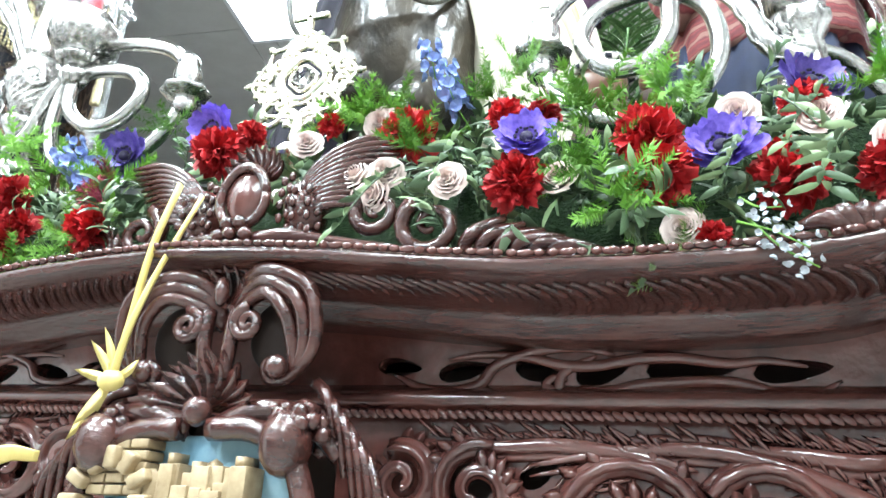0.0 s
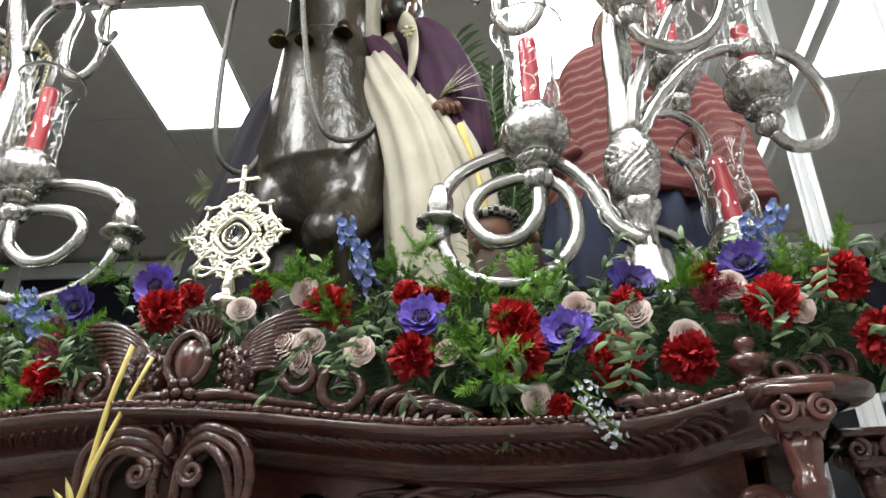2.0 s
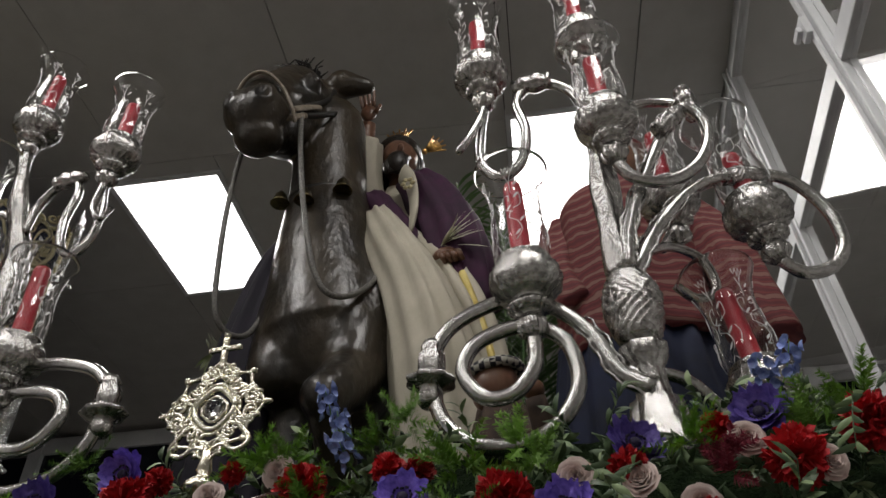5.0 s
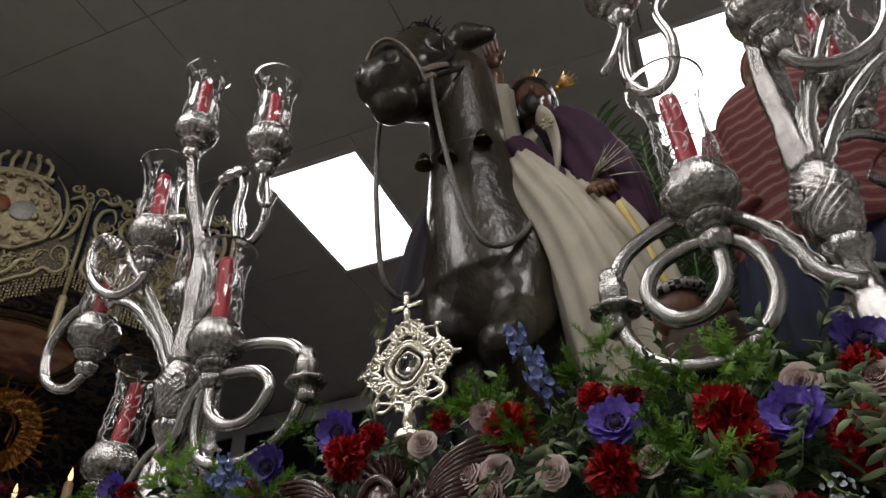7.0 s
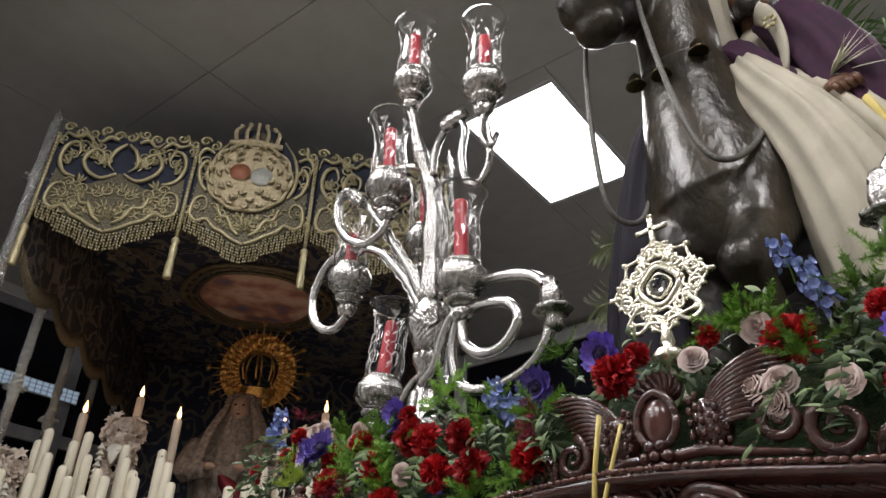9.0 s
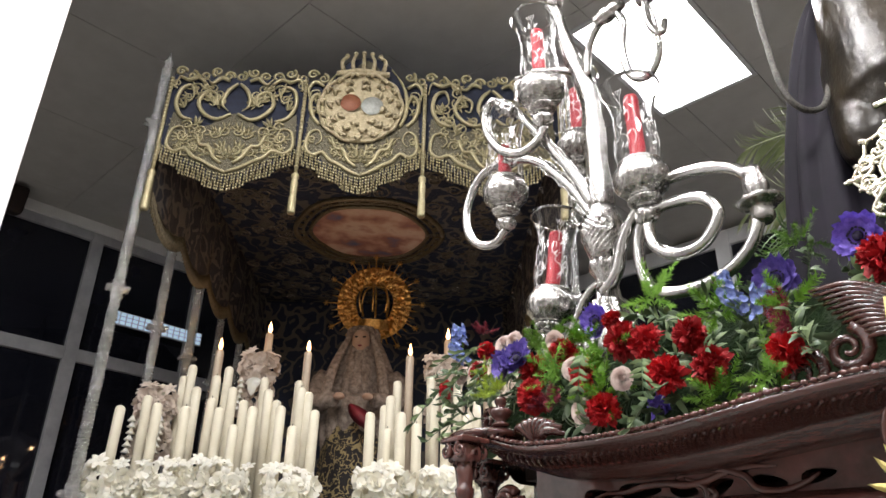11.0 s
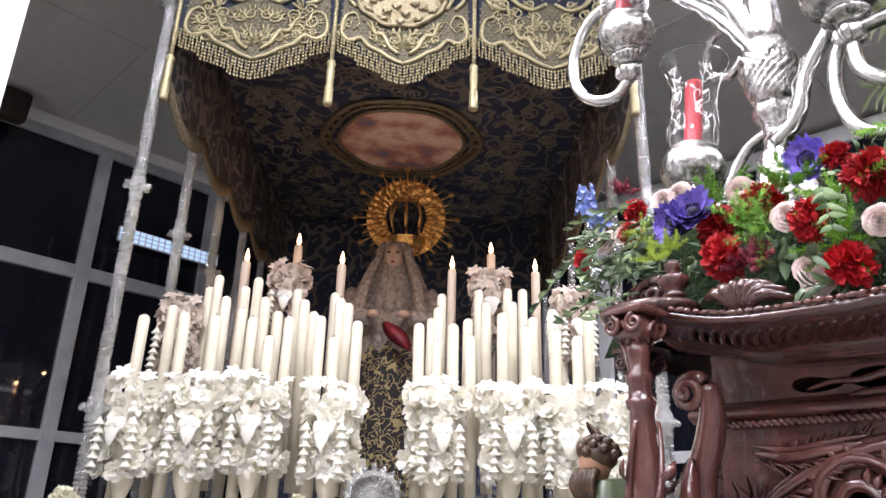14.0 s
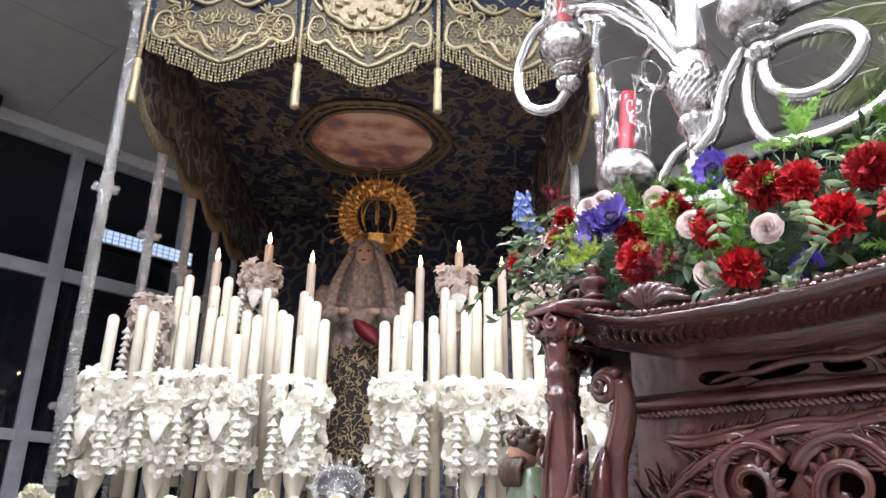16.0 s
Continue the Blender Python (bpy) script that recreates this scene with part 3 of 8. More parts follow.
def corner_column(px, py, zt, dark=False):
    """A turned corner column with leaves winding up it, its scrolled capital and a rounded block over it."""
    mat = WOOD if dark else WOOD_RED
    t = new("column")
    t.parent = FLOAT
    t.location = (px, py, zt)
    bm = bm_new()
    prof = [(0.03, -0.72), (0.042, -0.7), (0.042, -0.66), (0.034, -0.62), (0.036, -0.5), (0.042, -0.4), (0.038, -0.25), (0.03, -0.13), (0.027, -0.105), (0.034, -0.1), (0.036, -0.09), (0.028, -0.085),
            (0.027, -0.065), (0.031, -0.06), (0.031, -0.05), (0.024, -0.045), (0.03, -0.02), (0.036, 0.0)]
    lathe(bm, [(r * 0.64, z) for r, z in prof], 20)
    part("shaft", bm, mat, t)
    bm = bm_new()
    for k in range(3):
        pts = []
        for i in range(30):
            u = i / 29
            a = k * 2.1 + u * 5.0
            r = 0.024 + 0.004 * math.sin(u * math.pi)
            pts.append((r * math.cos(a), r * math.sin(a), -0.62 + 0.5 * u))
        tube(bm, pts, lambda t: 0.003 + 0.005 * math.sin(math.pi * t), seg=7)
        for i in range(4, 26, 4):
            p = Vector(pts[i])
            o = Vector((p.x, p.y, 0)).normalized()
            leaf_blade(bm, p, p + o * 0.012 + Vector((-o.y * 0.02, o.x * 0.02, 0.03)), (o.y, -o.x, 0.6), 0.011, 0.006, 5, thick=0.002)
    part("winding_leaves", bm, mat, t)
    bm = bm_new()
    box(bm, -0.038, 0.038, -0.038, 0.038, 0.04, 0.052, 0.004)
    box(bm, -0.028, 0.028, -0.028, 0.028, 0.0, 0.04, 0.01)
    for sx in (-1, 1):
        for sy in (-1, 1):
            tube(bm, [(x, sy * 0.032, zz) for x, y, zz in spiral_pts(sx * 0.021, 0.024, 0.015, 0.003, 1.57, 1.6 * sx, 0, 20)], 0.005, 0.003, seg=6)
    for k in range(8):
        a = k * math.pi / 4
        leaf_blade(bm, (0.025 * math.cos(a), 0.025 * math.sin(a), -0.005), (0.037 * math.cos(a), 0.037 * math.sin(a), 0.03), (-math.sin(a), math.cos(a), 0), 0.012, 0.004, 4, thick=0.002)
    part("capital", bm, mat, t)


LCAP, RCAP = 1.9, 1.845
for sg, zt in ((-1, LCAP), (1, RCAP)):
    cx = (-1.395, 0.335)[sg > 0]
    corner_column(cx, 0.945, zt)
    corner_column(cx + sg * 0.13, 1.13, zt - 0.01, True)
    # volute bracket beside the column
    bm = bm_new()
    pts = spiral_pts(cx - sg * 0.03, zt - 0.07, 0.027, 0.004, 0.6 if sg < 0 else math.pi - 0.6, 2.1 * (1 if sg < 0 else -1), 1.04, 40, -0.03)
    tube(bm, pts, lambda t: 0.0105 * (1.1 - 0.75 * t), seg=10)
    pts = curve_points([(cx - sg * 0.056, 1.04, zt - 0.06), (cx - sg * 0.058, 1.045, zt - 0.095), (cx - sg * 0.045, 1.05, zt - 0.14), (cx - sg * 0.024, 1.05, zt - 0.2), (cx - sg * 0.02, 1.05, zt - 0.3), (cx - sg * 0.02, 1.06, zt - 0.5)], 24)
    tube(bm, pts, lambda t: 0.015 + 0.008 * math.sin(3.1 * t), seg=10)
    leaf_blade(bm, (cx - sg * 0.028, 1.02, zt - 0.17), (cx - sg * 0.02, 1.01, zt - 0.32), (1, 0, 0), 0.022, 0.012, 8, thick=0.004)
    part("volute_bracket", bm, WOOD_RED, FLOAT, "large carved spiral volute beside the column")
    # rounded cornice block over the column
    bm = bm_new()
    for k, (r, z0) in enumerate(((0.05, 0.052), (0.066, 0.056), (0.076, 0.062), (0.078, 0.07), (0.072, 0.076), (0.04, 0.08))):
        ring = [bm.verts.new((cx + sg * 0.03 + r * 1.15 * math.cos(2 * math.pi * i / 28), 1.03 + r * math.sin(2 * math.pi * i / 28), zt + z0)) for i in range(28)]
        if k:
            for i in range(28):
                bm.faces.new((prev[i], prev[(i + 1) % 28], ring[(i + 1) % 28], ring[i]))
        prev = ring
    bm.faces.new(prev)
    part("corner_block", bm, WOOD, FLOAT)
    # fan of carved leaves on the shoulder, and a little turned urn
    bm = bm_new()
    for k in range(7):
        a = math.radians(10 + 20 * k)
        bx = cx - sg * 0.14
        pts = curve_points([(bx, 1.02, zt + 0.03), (bx + 0.04 * math.cos(a), 1.0, zt + 0.045 + 0.025 * math.sin(a)), (bx + 0.085 * math.cos(a), 1.01, zt + 0.03 + 0.045 * math.sin(a))], 10)
        tube(bm, pts, lambda t: 0.004 + 0.007 * math.sin(math.pi * (0.2 + 0.8 * t)), seg=6)
    for k in range(3):
        pts = spiral_pts(cx + sg * (0.02 + 0.05 * k), zt + 0.10 + 0.02 * k, 0.03, 0.004, 2.0 + k, 1.5 * sg, 1.04 + 0.05 * k, 24, -0.01)
        tube(bm, pts, lambda t: 0.009 * (1.1 - 0.7 * t), seg=7)
    part("shoulder_carving", bm, WOOD, FLOAT, "carved leaf fan and curls on the corner")
    bm = bm_new()
    lathe(bm, [(0.02, 0.084), (0.034, 0.088), (0.034, 0.095), (0.016, 0.102), (0.032, 0.115), (0.042, 0.13), (0.044, 0.142), (0.03, 0.152), (0.014, 0.158), (0.02, 0.166), (0.024, 0.178), (0.02, 0.19), (0.008, 0.197)], 18,
          m=Matrix.Translation((cx - sg * 0.02, 1.03, zt + 0.034)) @ Matrix.Scale(0.6, 4))
    part("finial", bm, WOOD_RED, FLOAT, "turned wooden urn finial")

XC = -0.478                   # middle of crest and cartouche
# crest with two winged creatures and a shield, on the middle of the cornice
bm = bm_new()
cz = 1.945
for sg in (-1, 1):
    for k in range(12):
        a = k / 11
        pts = curve_points([(XC + sg * (0.045 + 0.01 * a), 1.055 - 0.012 * a, cz + 0.02 + 0.035 * a), (XC + sg * (0.085 + 0.005 * a), 1.035, cz + 0.045 + 0.062 * a), (XC + sg * (0.125 + 0.02 * a), 1.04, cz + 0.055 + 0.085 * a),
                            (XC + sg * (0.15 + 0.06 * a), 1.055, cz + 0.05 + 0.1 * a)], 14)
        tube(bm, pts, lambda t: 0.0025 + 0.0032 * math.sin(math.pi * t), seg=6)
    ball(bm, (XC + sg * 0.075, 1.05, cz + 0.055), 0.034, 0.9, 0.8, 1.3, sub=2)
    for k in range(26):
        u, v = (k % 6) / 5 - 0.5, (k // 6) / 4 - 0.5
        ball(bm, (XC + sg * (0.075 + 0.05 * u), 1.022 + 0.02 * (u * u + v * v) + 0.004 * (k % 2), cz + 0.055 + 0.07 * v + 0.006 * (k % 2)), 0.006, 0.9, 0.6, 1.3, sub=1)
    tube(bm, spiral_pts(XC + sg * 0.17, cz + 0.045, 0.035, 0.004, 1.2, 1.6 * sg, 1.05, 22), lambda t: 0.01 * (1.1 - 0.7 * t), seg=7)
    tube(bm, spiral_pts(XC + sg * 0.24, cz + 0.02, 0.04, 0.004, 2.2, 1.5 * sg, 1.05, 22), lambda t: 0.01 * (1.1 - 0.7 * t), seg=7)
    for k in range(6):
        pts = curve_points([(XC + sg * (0.27 + 0.02 * k), 1.06, cz - 0.03), (XC + sg * (0.29 + 0.02 * k), 1.045, cz + 0.0 - 0.004 * k), (XC + sg * (0.33 + 0.022 * k), 1.05, cz + 0.02 - 0.01 * k)], 8)
        tube(bm, pts, lambda t: 0.004 + 0.005 * math.sin(math.pi * t), seg=6)
    tube(bm, curve_points([(XC, 1.03, cz + 0.01), (XC + sg * 0.06, 1.03, cz + 0.016), (XC + sg * 0.12, 1.04, cz + 0.006), (XC + sg * 0.2, 1.05, cz - 0.006)], 16), lambda t: 0.011 - 0.006 * t, seg=7)
part("winged_crest", bm, WOOD, FLOAT, "carved crest of two winged creatures")
bm = bm_new()
ball(bm, (XC, 1.03, cz + 0.07), 0.031, 0.9, 0.5, 1.2, sub=3)
part("shield", bm, WOOD_RED, FLOAT, "smooth polished wooden shield")
bm = bm_new()
tube(bm, [(XC + 0.032 * math.cos(a) * (1 - 0.12 * math.sin(a)), 1.022, cz + 0.07 + 0.041 * math.sin(a)) for a in [2 * math.pi * i / 30 for i in range(31)]], 0.007, seg=7)
for k in range(9):
    a = math.radians(18 + 18 * k)
    leaf_blade(bm, (XC, 1.045, cz + 0.105), (XC + 0.045 * math.cos(a), 1.03, cz + 0.108 + 0.042 * math.sin(a)), (math.sin(a), 0, -math.cos(a)), 0.011, 0.012, 6, thick=0.004)
for k in range(6):
    a = k * math.pi / 3
    ball(bm, (XC + 0.018 * math.cos(a), 1.01, cz + 0.012 + 0.018 * math.sin(a)), 0.011, sub=1)
ball(bm, (XC, 1.005, cz + 0.012), 0.01, sub=1)
part("palmette", bm, WOOD, FLOAT)

# cartouche below: scrolled crown, two carved heads, painted relief
bm = bm_new()
cz = 1.80
for sg in (-1, 1):
    for off in (-0.008, 0.006, 0.019):
        pts = curve_points([(XC + sg * 0.008, 1.04, cz + 0.05), (XC + sg * 0.025, 1.02, cz + 0.075 + off), (XC + sg * 0.065, 1.0, cz + 0.085 + off), (XC + sg * (0.1 + off), 1.0, cz + 0.06 + off), (XC + sg * (0.108 + off), 1.01, cz + 0.02),
                            (XC + sg * 0.1, 1.02, cz - 0.012), (XC + sg * 0.078, 1.015, cz - 0.02), (XC + sg * 0.072, 1.01, cz - 0.006), (XC + sg * 0.082, 1.008, cz + 0.001)], 40)
        tube(bm, pts, lambda t: 0.0095 - 0.003 * t, seg=8)
    ball(bm, (XC + sg * 0.086, 1.005, cz - 0.008), 0.014, 1, 0.8, 1, sub=2)
    pts = spiral_pts(XC + sg * 0.04, cz + 0.045, 0.02, 0.003, math.pi / 2, 1.7 * sg, 1.01, 24)
    tube(bm, pts, lambda t: 0.008 - 0.004 * t, seg=7)
    tube(bm, curve_points([(XC + sg * 0.02, 1.02, cz + 0.065), (XC + sg * 0.018, 1.015, cz + 0.03), (XC + sg * 0.012, 1.02, cz - 0.03)], 10), 0.011, 0.008, seg=7)
    for k in range(4):
        a = math.radians(20 + 24 * k)
        leaf_blade(bm, (XC, 1.02, cz - 0.045), (XC + sg * 0.062 * math.cos(a), 0.995, cz - 0.045 + 0.06 * math.sin(a)), (math.sin(a), 0, -sg * math.cos(a)), 0.011, 0.014, 6, thick=0.004)
    pts = curve_points([(XC + sg * 0.02, 1.02, cz - 0.07), (XC + sg * 0.07, 1.01, cz - 0.055), (XC + sg * 0.12, 1.02, cz - 0.06), (XC + sg * 0.16, 1.03, cz - 0.1)], 18)
    tube(bm, pts, lambda t: 0.016 - 0.006 * t, seg=8)
    for k in range(6):
        pts = curve_points([(XC + sg * (0.12 + 0.01 * k), 1.04, cz - 0.02 - 0.012 * k), (XC + sg * (0.145 + 0.012 * k), 1.02, cz - 0.04 - 0.016 * k), (XC + sg * (0.155 + 0.012 * k), 1.03, cz - 0.1 - 0.02 * k)], 10)
        tube(bm, pts, 0.008, 0.004, seg=6)
for k in range(5):
    a = math.radians(30 + 30 * k)
    leaf_blade(bm, (XC, 1.025, cz + 0.07), (XC + 0.034 * math.cos(a), 1.0, cz + 0.075 + 0.042 * math.sin(a)), (math.sin(a), 0, -math.cos(a)), 0.009, 0.01, 6, thick=0.005)
ball(bm, (XC, 1.01, cz + 0.085), 0.012, 0.8, 0.8, 1.6, sub=2)
ball(bm, (XC, 1.0, cz - 0.055), 0.017, sub=2)
for k in range(9):
    a = math.radians(10 + 20 * k)
    leaf_blade(bm, (XC, 1.012, cz - 0.05), (XC + 0.075 * math.cos(a), 0.985, cz - 0.05 + 0.05 * math.sin(a)), (math.sin(a), 0, -math.cos(a)), 0.01, 0.012, 6, thick=0.004)
part("scrolled_crown", bm, WOOD, FLOAT, "carved crown of scrolls and leaves")
# flat near-black ovals paint in the shade behind the pierced scrolls
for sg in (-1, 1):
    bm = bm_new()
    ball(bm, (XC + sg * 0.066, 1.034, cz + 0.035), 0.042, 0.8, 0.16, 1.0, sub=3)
    part("pierced_shade", bm, SHADE_AND_DARK, FLOAT, "near-black oval painted as shade behind the pierced scrolls")
for sg in (-1, 1):
    bm = bm_new()
    ball(bm, (XC + sg * 0.115, 0.995, cz - 0.09), 0.03, 0.9, 1, 1.15, sub=3)
    rng = random.Random(11)
    for k in range(26):
        a, b = rng.uniform(0, 6.28), rng.uniform(-0.2, 1.4)
        ball(bm, (XC + sg * 0.118 + 0.03 * math.cos(a) * math.cos(b), 1.0 + 0.03 * math.sin(a) * math.cos(b) + 0.01, cz - 0.085 + 0.034 * math.sin(b)), 0.011, sub=1)
    part("carved_head_boss", bm, WOOD, FLOAT)
RELIEF_SKY = surface("painted_sky", (0.12, 0.25, 0.36), (0.3, 0.46, 0.52), rough=0.4, scale=14, bumps=0.1)
RELIEF_STONE = surface("painted_stone", (0.24, 0.17, 0.09), (0.42, 0.33, 0.2), rough=0.45, scale=40, bumps=0.3)
bm = bm_new()
box(bm, XC - 0.12, XC + 0.12, 1.02, 1.04, cz - 0.42, cz - 0.078, 0.004)
part("relief_ground", bm, RELIEF_SKY, FLOAT, "painted sky of the relief")
bm = bm_new()
rng = random.Random(3)
for k in range(22):
    x = XC + rng.uniform(-0.045, 0.075)
    h = rng.uniform(0.015, 0.05)
    wd = rng.uniform(0.006, 0.012)
    z0 = cz - 0.16
    box(bm, x - wd, x + wd, 0.9975 - 0.0007 * k, 1.03, z0, z0 + h, 0.001)
    if k % 4 == 0:
        ball(bm, (x, 1.012, z0 + h), wd, 1, 1, 1, sub=1)
    elif k % 4 == 1:
        box(bm, x - wd * 0.5, x + wd * 0.5, 1.002 - 0.0005 * k, 1.02, z0 + h, z0 + h + 0.012)
box(bm, XC - 0.12, XC + 0.12, 1.0015, 1.031, cz - 0.42, cz - 0.155, 0.003)
for i in range(7):
    a = math.pi * i / 6
    box(bm, -0.012, 0.012, -0.02, 0.01, -0.007, 0.007, 0.003, m=Matrix.Translation((XC - 0.088 + 0.045 * math.cos(a), 1.0, cz - 0.15 + 0.045 * math.sin(a))) @ Matrix.Rotation(-a, 4, "Y"))
for i in range(5):
    for j in range(3):
        box(bm, XC - 0.12 + 0.025 * j, XC - 0.098 + 0.025 * j, 0.992 - 0.0012 * ((i * 3 + j) % 4), 1.0225, cz - 0.115 - 0.012 * i + 0.02, cz - 0.105 - 0.012 * i + 0.02, 0.002)
part("relief_town", bm, RELIEF_STONE, FLOAT, "painted relief of a walled town")
bm = bm_new()
for sg in (-1, 1):
    tube(bm, curve_points([(XC + sg * 0.02, 1.0, cz - 0.074), (XC + sg * 0.08, 1.0, cz - 0.078), (XC + sg * 0.13, 1.0, cz - 0.12), (XC + sg * 0.15, 1.0, cz - 0.24), (XC + sg * 0.12, 1.0, cz - 0.42)], 24), 0.013, seg=8)
part("relief_frame", bm, WOOD, FLOAT)

# ---- silver candelabra on the float ----
CUP = [(0.004, 0.0), (0.02, 0.006), (0.028, 0.02), (0.027, 0.034), (0.019, 0.047), (0.018, 0.051), (0.032, 0.055), (0.04, 0.061), (0.042, 0.068), (0.037, 0.074), (0.031, 0.078), (0.034, 0.082), (0.052, 0.091), (0.064, 0.104), (0.069, 0.119),
       (0.069, 0.133), (0.064, 0.148), (0.056, 0.16), (0.052, 0.166), (0.055, 0.17), (0.054, 0.174), (0.047, 0.174), (0.044, 0.166)]
GLASS_OUT = [(0.046, 0.166), (0.054, 0.18), (0.058, 0.205), (0.056, 0.24), (0.051, 0.28), (0.051, 0.32), (0.058, 0.36), (0.072, 0.395), (0.08, 0.41)]


def chased_cup():
    """A turned cup whose globe is chased with pointed leaves, its foot with a leafy bud."""
    bm = bm_new()
    zz = [p[1] for p in CUP[:19]]
    rr = [p[0] for p in CUP[:19]]
    rows = [(float(np.interp(z, zz, rr)), z) for z in [0.166 * i / 52 for i in range(53)]] + CUP[19:]
    seg, rings = 80, []
    for r, z in rows:
        ring = []
        for i in range(seg):
            a = 2 * math.pi * i / seg
            h = 0.0
            if 0.082 < z < 0.163:
                u = (z - 0.082) / 0.081
                f = (a * 10 / (2 * math.pi)) % 1 - 0.5
                b = 0.44 * math.sin(math.pi * (0.06 + 0.86 * u)) ** 0.7
                h = 0.0048 * math.exp(-((abs(f) - b) / 0.075) ** 2) + 0.004 * math.exp(-(f / 0.06) ** 2) * math.sin(math.pi * u) - 0.001
                h += 0.002 * math.exp(-((abs(f) - b * 0.5) / 0.06) ** 2)
            elif 0.053 < z < 0.076:
                h = 0.0022 * math.cos(20 * a)
            elif z < 0.047:
                h = 0.0035 * math.cos(6 * a) * math.sin(math.pi * z / 0.047) + 0.0012 * math.cos(18 * a + 90 * z)
            ring.append(bm.verts.new(((r + h) * math.cos(a), (r + h) * math.sin(a), z)))
        rings.append(ring)
    for p, q in zip(rings, rings[1:]):
        for i in range(seg):
            bm.faces.new((p[i], p[(i + 1) % seg], q[(i + 1) % seg], q[i]))
    bm.faces.new(rings[0][::-1])
    bm.faces.new(rings[-1])
    return bm


def tulip_glass():
    bm = bm_new()
    zz, rr = [p[1] for p in GLASS_OUT], [p[0] for p in GLASS_OUT]
    prof = [(float(np.interp(z, zz, rr)), z) for z in [0.166 + 0.244 * i / 26 for i in range(27)]]
    for k in range(2):
        prof = [prof[0]] + [((a[0] + b[0] * 2 + c[0]) / 4, b[1]) for a, b, c in zip(prof, prof[1:], prof[2:])] + [prof[-1]]
    rim = (prof[-1][0] - 0.0008, prof[-1][1] + 0.0012)
    lathe(bm, prof + [rim] + [(r - 0.0016, z) for r, z in prof[::-1]], 40, caps=False)
    return bm, prof


def glass_etching(prof):
    bm = bm_new()
    for k in range(5):
        a0 = k * 2 * math.pi / 5
        for run in ([(0.0, 0.19), (0.13, 0.21), (0.06, 0.235), (-0.08, 0.245), (-0.03, 0.265)], [(0.0, 0.26), (-0.16, 0.272), (-0.18, 0.3), (-0.06, 0.305), (-0.07, 0.29)],
                    [(0.02, 0.27), (0.17, 0.282), (0.16, 0.31), (0.06, 0.302)], [(0.0, 0.31), (0.0, 0.34), (0.05, 0.36)], [(0.0, 0.33), (-0.07, 0.352)], [(0.24, 0.2), (0.3, 0.225), (0.25, 0.245)],
                    [(-0.1, 0.372), (-0.07, 0.36), (-0.03, 0.372), (0.0, 0.355), (0.03, 0.372), (0.07, 0.36), (0.1, 0.372)]):
            pts = []
            for da, zz in run:
                r = float(np.interp(zz, [p[1] for p in prof], [p[0] for p in prof])) + 0.0006
                pts.append((r * math.cos(a0 + da * 1.9), r * math.sin(a0 + da * 1.9), zz))
            tube(bm, curve_points(pts, 9), 0.0009, seg=4)
        for q in range(5):
            aa, zz = a0 + 0.25 * math.sin(2.2 * q), 0.2 + 0.033 * q
            r = float(np.interp(zz, [p[1] for p in prof], [p[0] for p in prof])) + 0.0004
            o = Vector((math.cos(aa), math.sin(aa), 0))
            leaf_blade(bm, o * r + Vector((0, 0, zz)), o * r + Vector((-o.y * 0.012, o.x * 0.012, zz + 0.012)), Vector((0, 0, 1)), 0.004, 0.0, 3)
    return bm


def stocked(name, bm, mat):
    smooth(bm)
    me = bpy.data.meshes.new(name)
    bm.to_mesh(me)
    bm.free()
    me.materials.append(mat)
    return me


CUP_ME = stocked("lamp_cup", chased_cup(), SILVER_FLUTED)
glass_bm, GLASS_PROF = tulip_glass()
GLASS_ME = stocked("glass_shade", glass_bm, GLASS)
ETCH_ME = stocked("etching", glass_etching(GLASS_PROF), ETCH)


def lamp(parent, at, seed, tilt=0.0, tall=0.34):
    rng = random.Random(seed)
    c = new("lamp_cup", CUP_ME)
    c.parent = parent
    c.matrix_basis = pose(*at, rng.uniform(-2, 2), tilt, rng.uniform(0, 360))
    g = new("glass_shade", GLASS_ME)
    g.parent = c
    g["label"] = "clear tulip glass with a white etched pattern"
    g.visible_shadow = False
    e = new("etching", ETCH_ME)
    e.parent = c
    tagged(e, "white etched tendrils", kind="stuff")
    bm = bm_new()
    top = tall + rng.uniform(-0.015, 0.015)
    lathe(bm, [(0.02, 0.166), (0.0205, 0.175), (0.02, top - 0.01), (0.018, top), (0.006, top - 0.003), (0.002, top + 0.01)], 18)
    part("candle", bm, RED_WAX, c, "red wax candle")
    return c


def arm(parent, pts, r=0.0155, n=44, taper=0.0, leafy=0.0):
    """A curled tube; its root may be wrapped in chased leaves."""
    bm = bm_new()
    P = curve_points(pts, n)
    tube(bm, P, lambda t: r * (1 - taper * t) * (1 + (0.3 * max(0.0, 1 - t / leafy) if leafy else 0)), seg=12)
    part("arm", bm, ARM_SILVER, parent)
    if leafy:
        bm = bm_new()
        m = int(leafy * (len(P) - 1))
        for side in (-1, 1):
            Q = []
            for i in range(m + 1):
                d = (P[min(i + 1, len(P) - 1)] - P[max(i - 1, 0)]).normalized()
                o = d.cross(Vector((0, 1, 0))).normalized()
                Q.append(P[i] + o * (side * r * (1.1 + 0.25 * math.sin(i * 1.9))) + Vector((0, -r * 0.5, 0)))
            tube(bm, Q, lambda t: 0.005 * (1.1 - 0.7 * t), seg=7, waves=3, wave=0.25, twist=14.0)
        part("leaf_casing", bm, SILVER, parent)


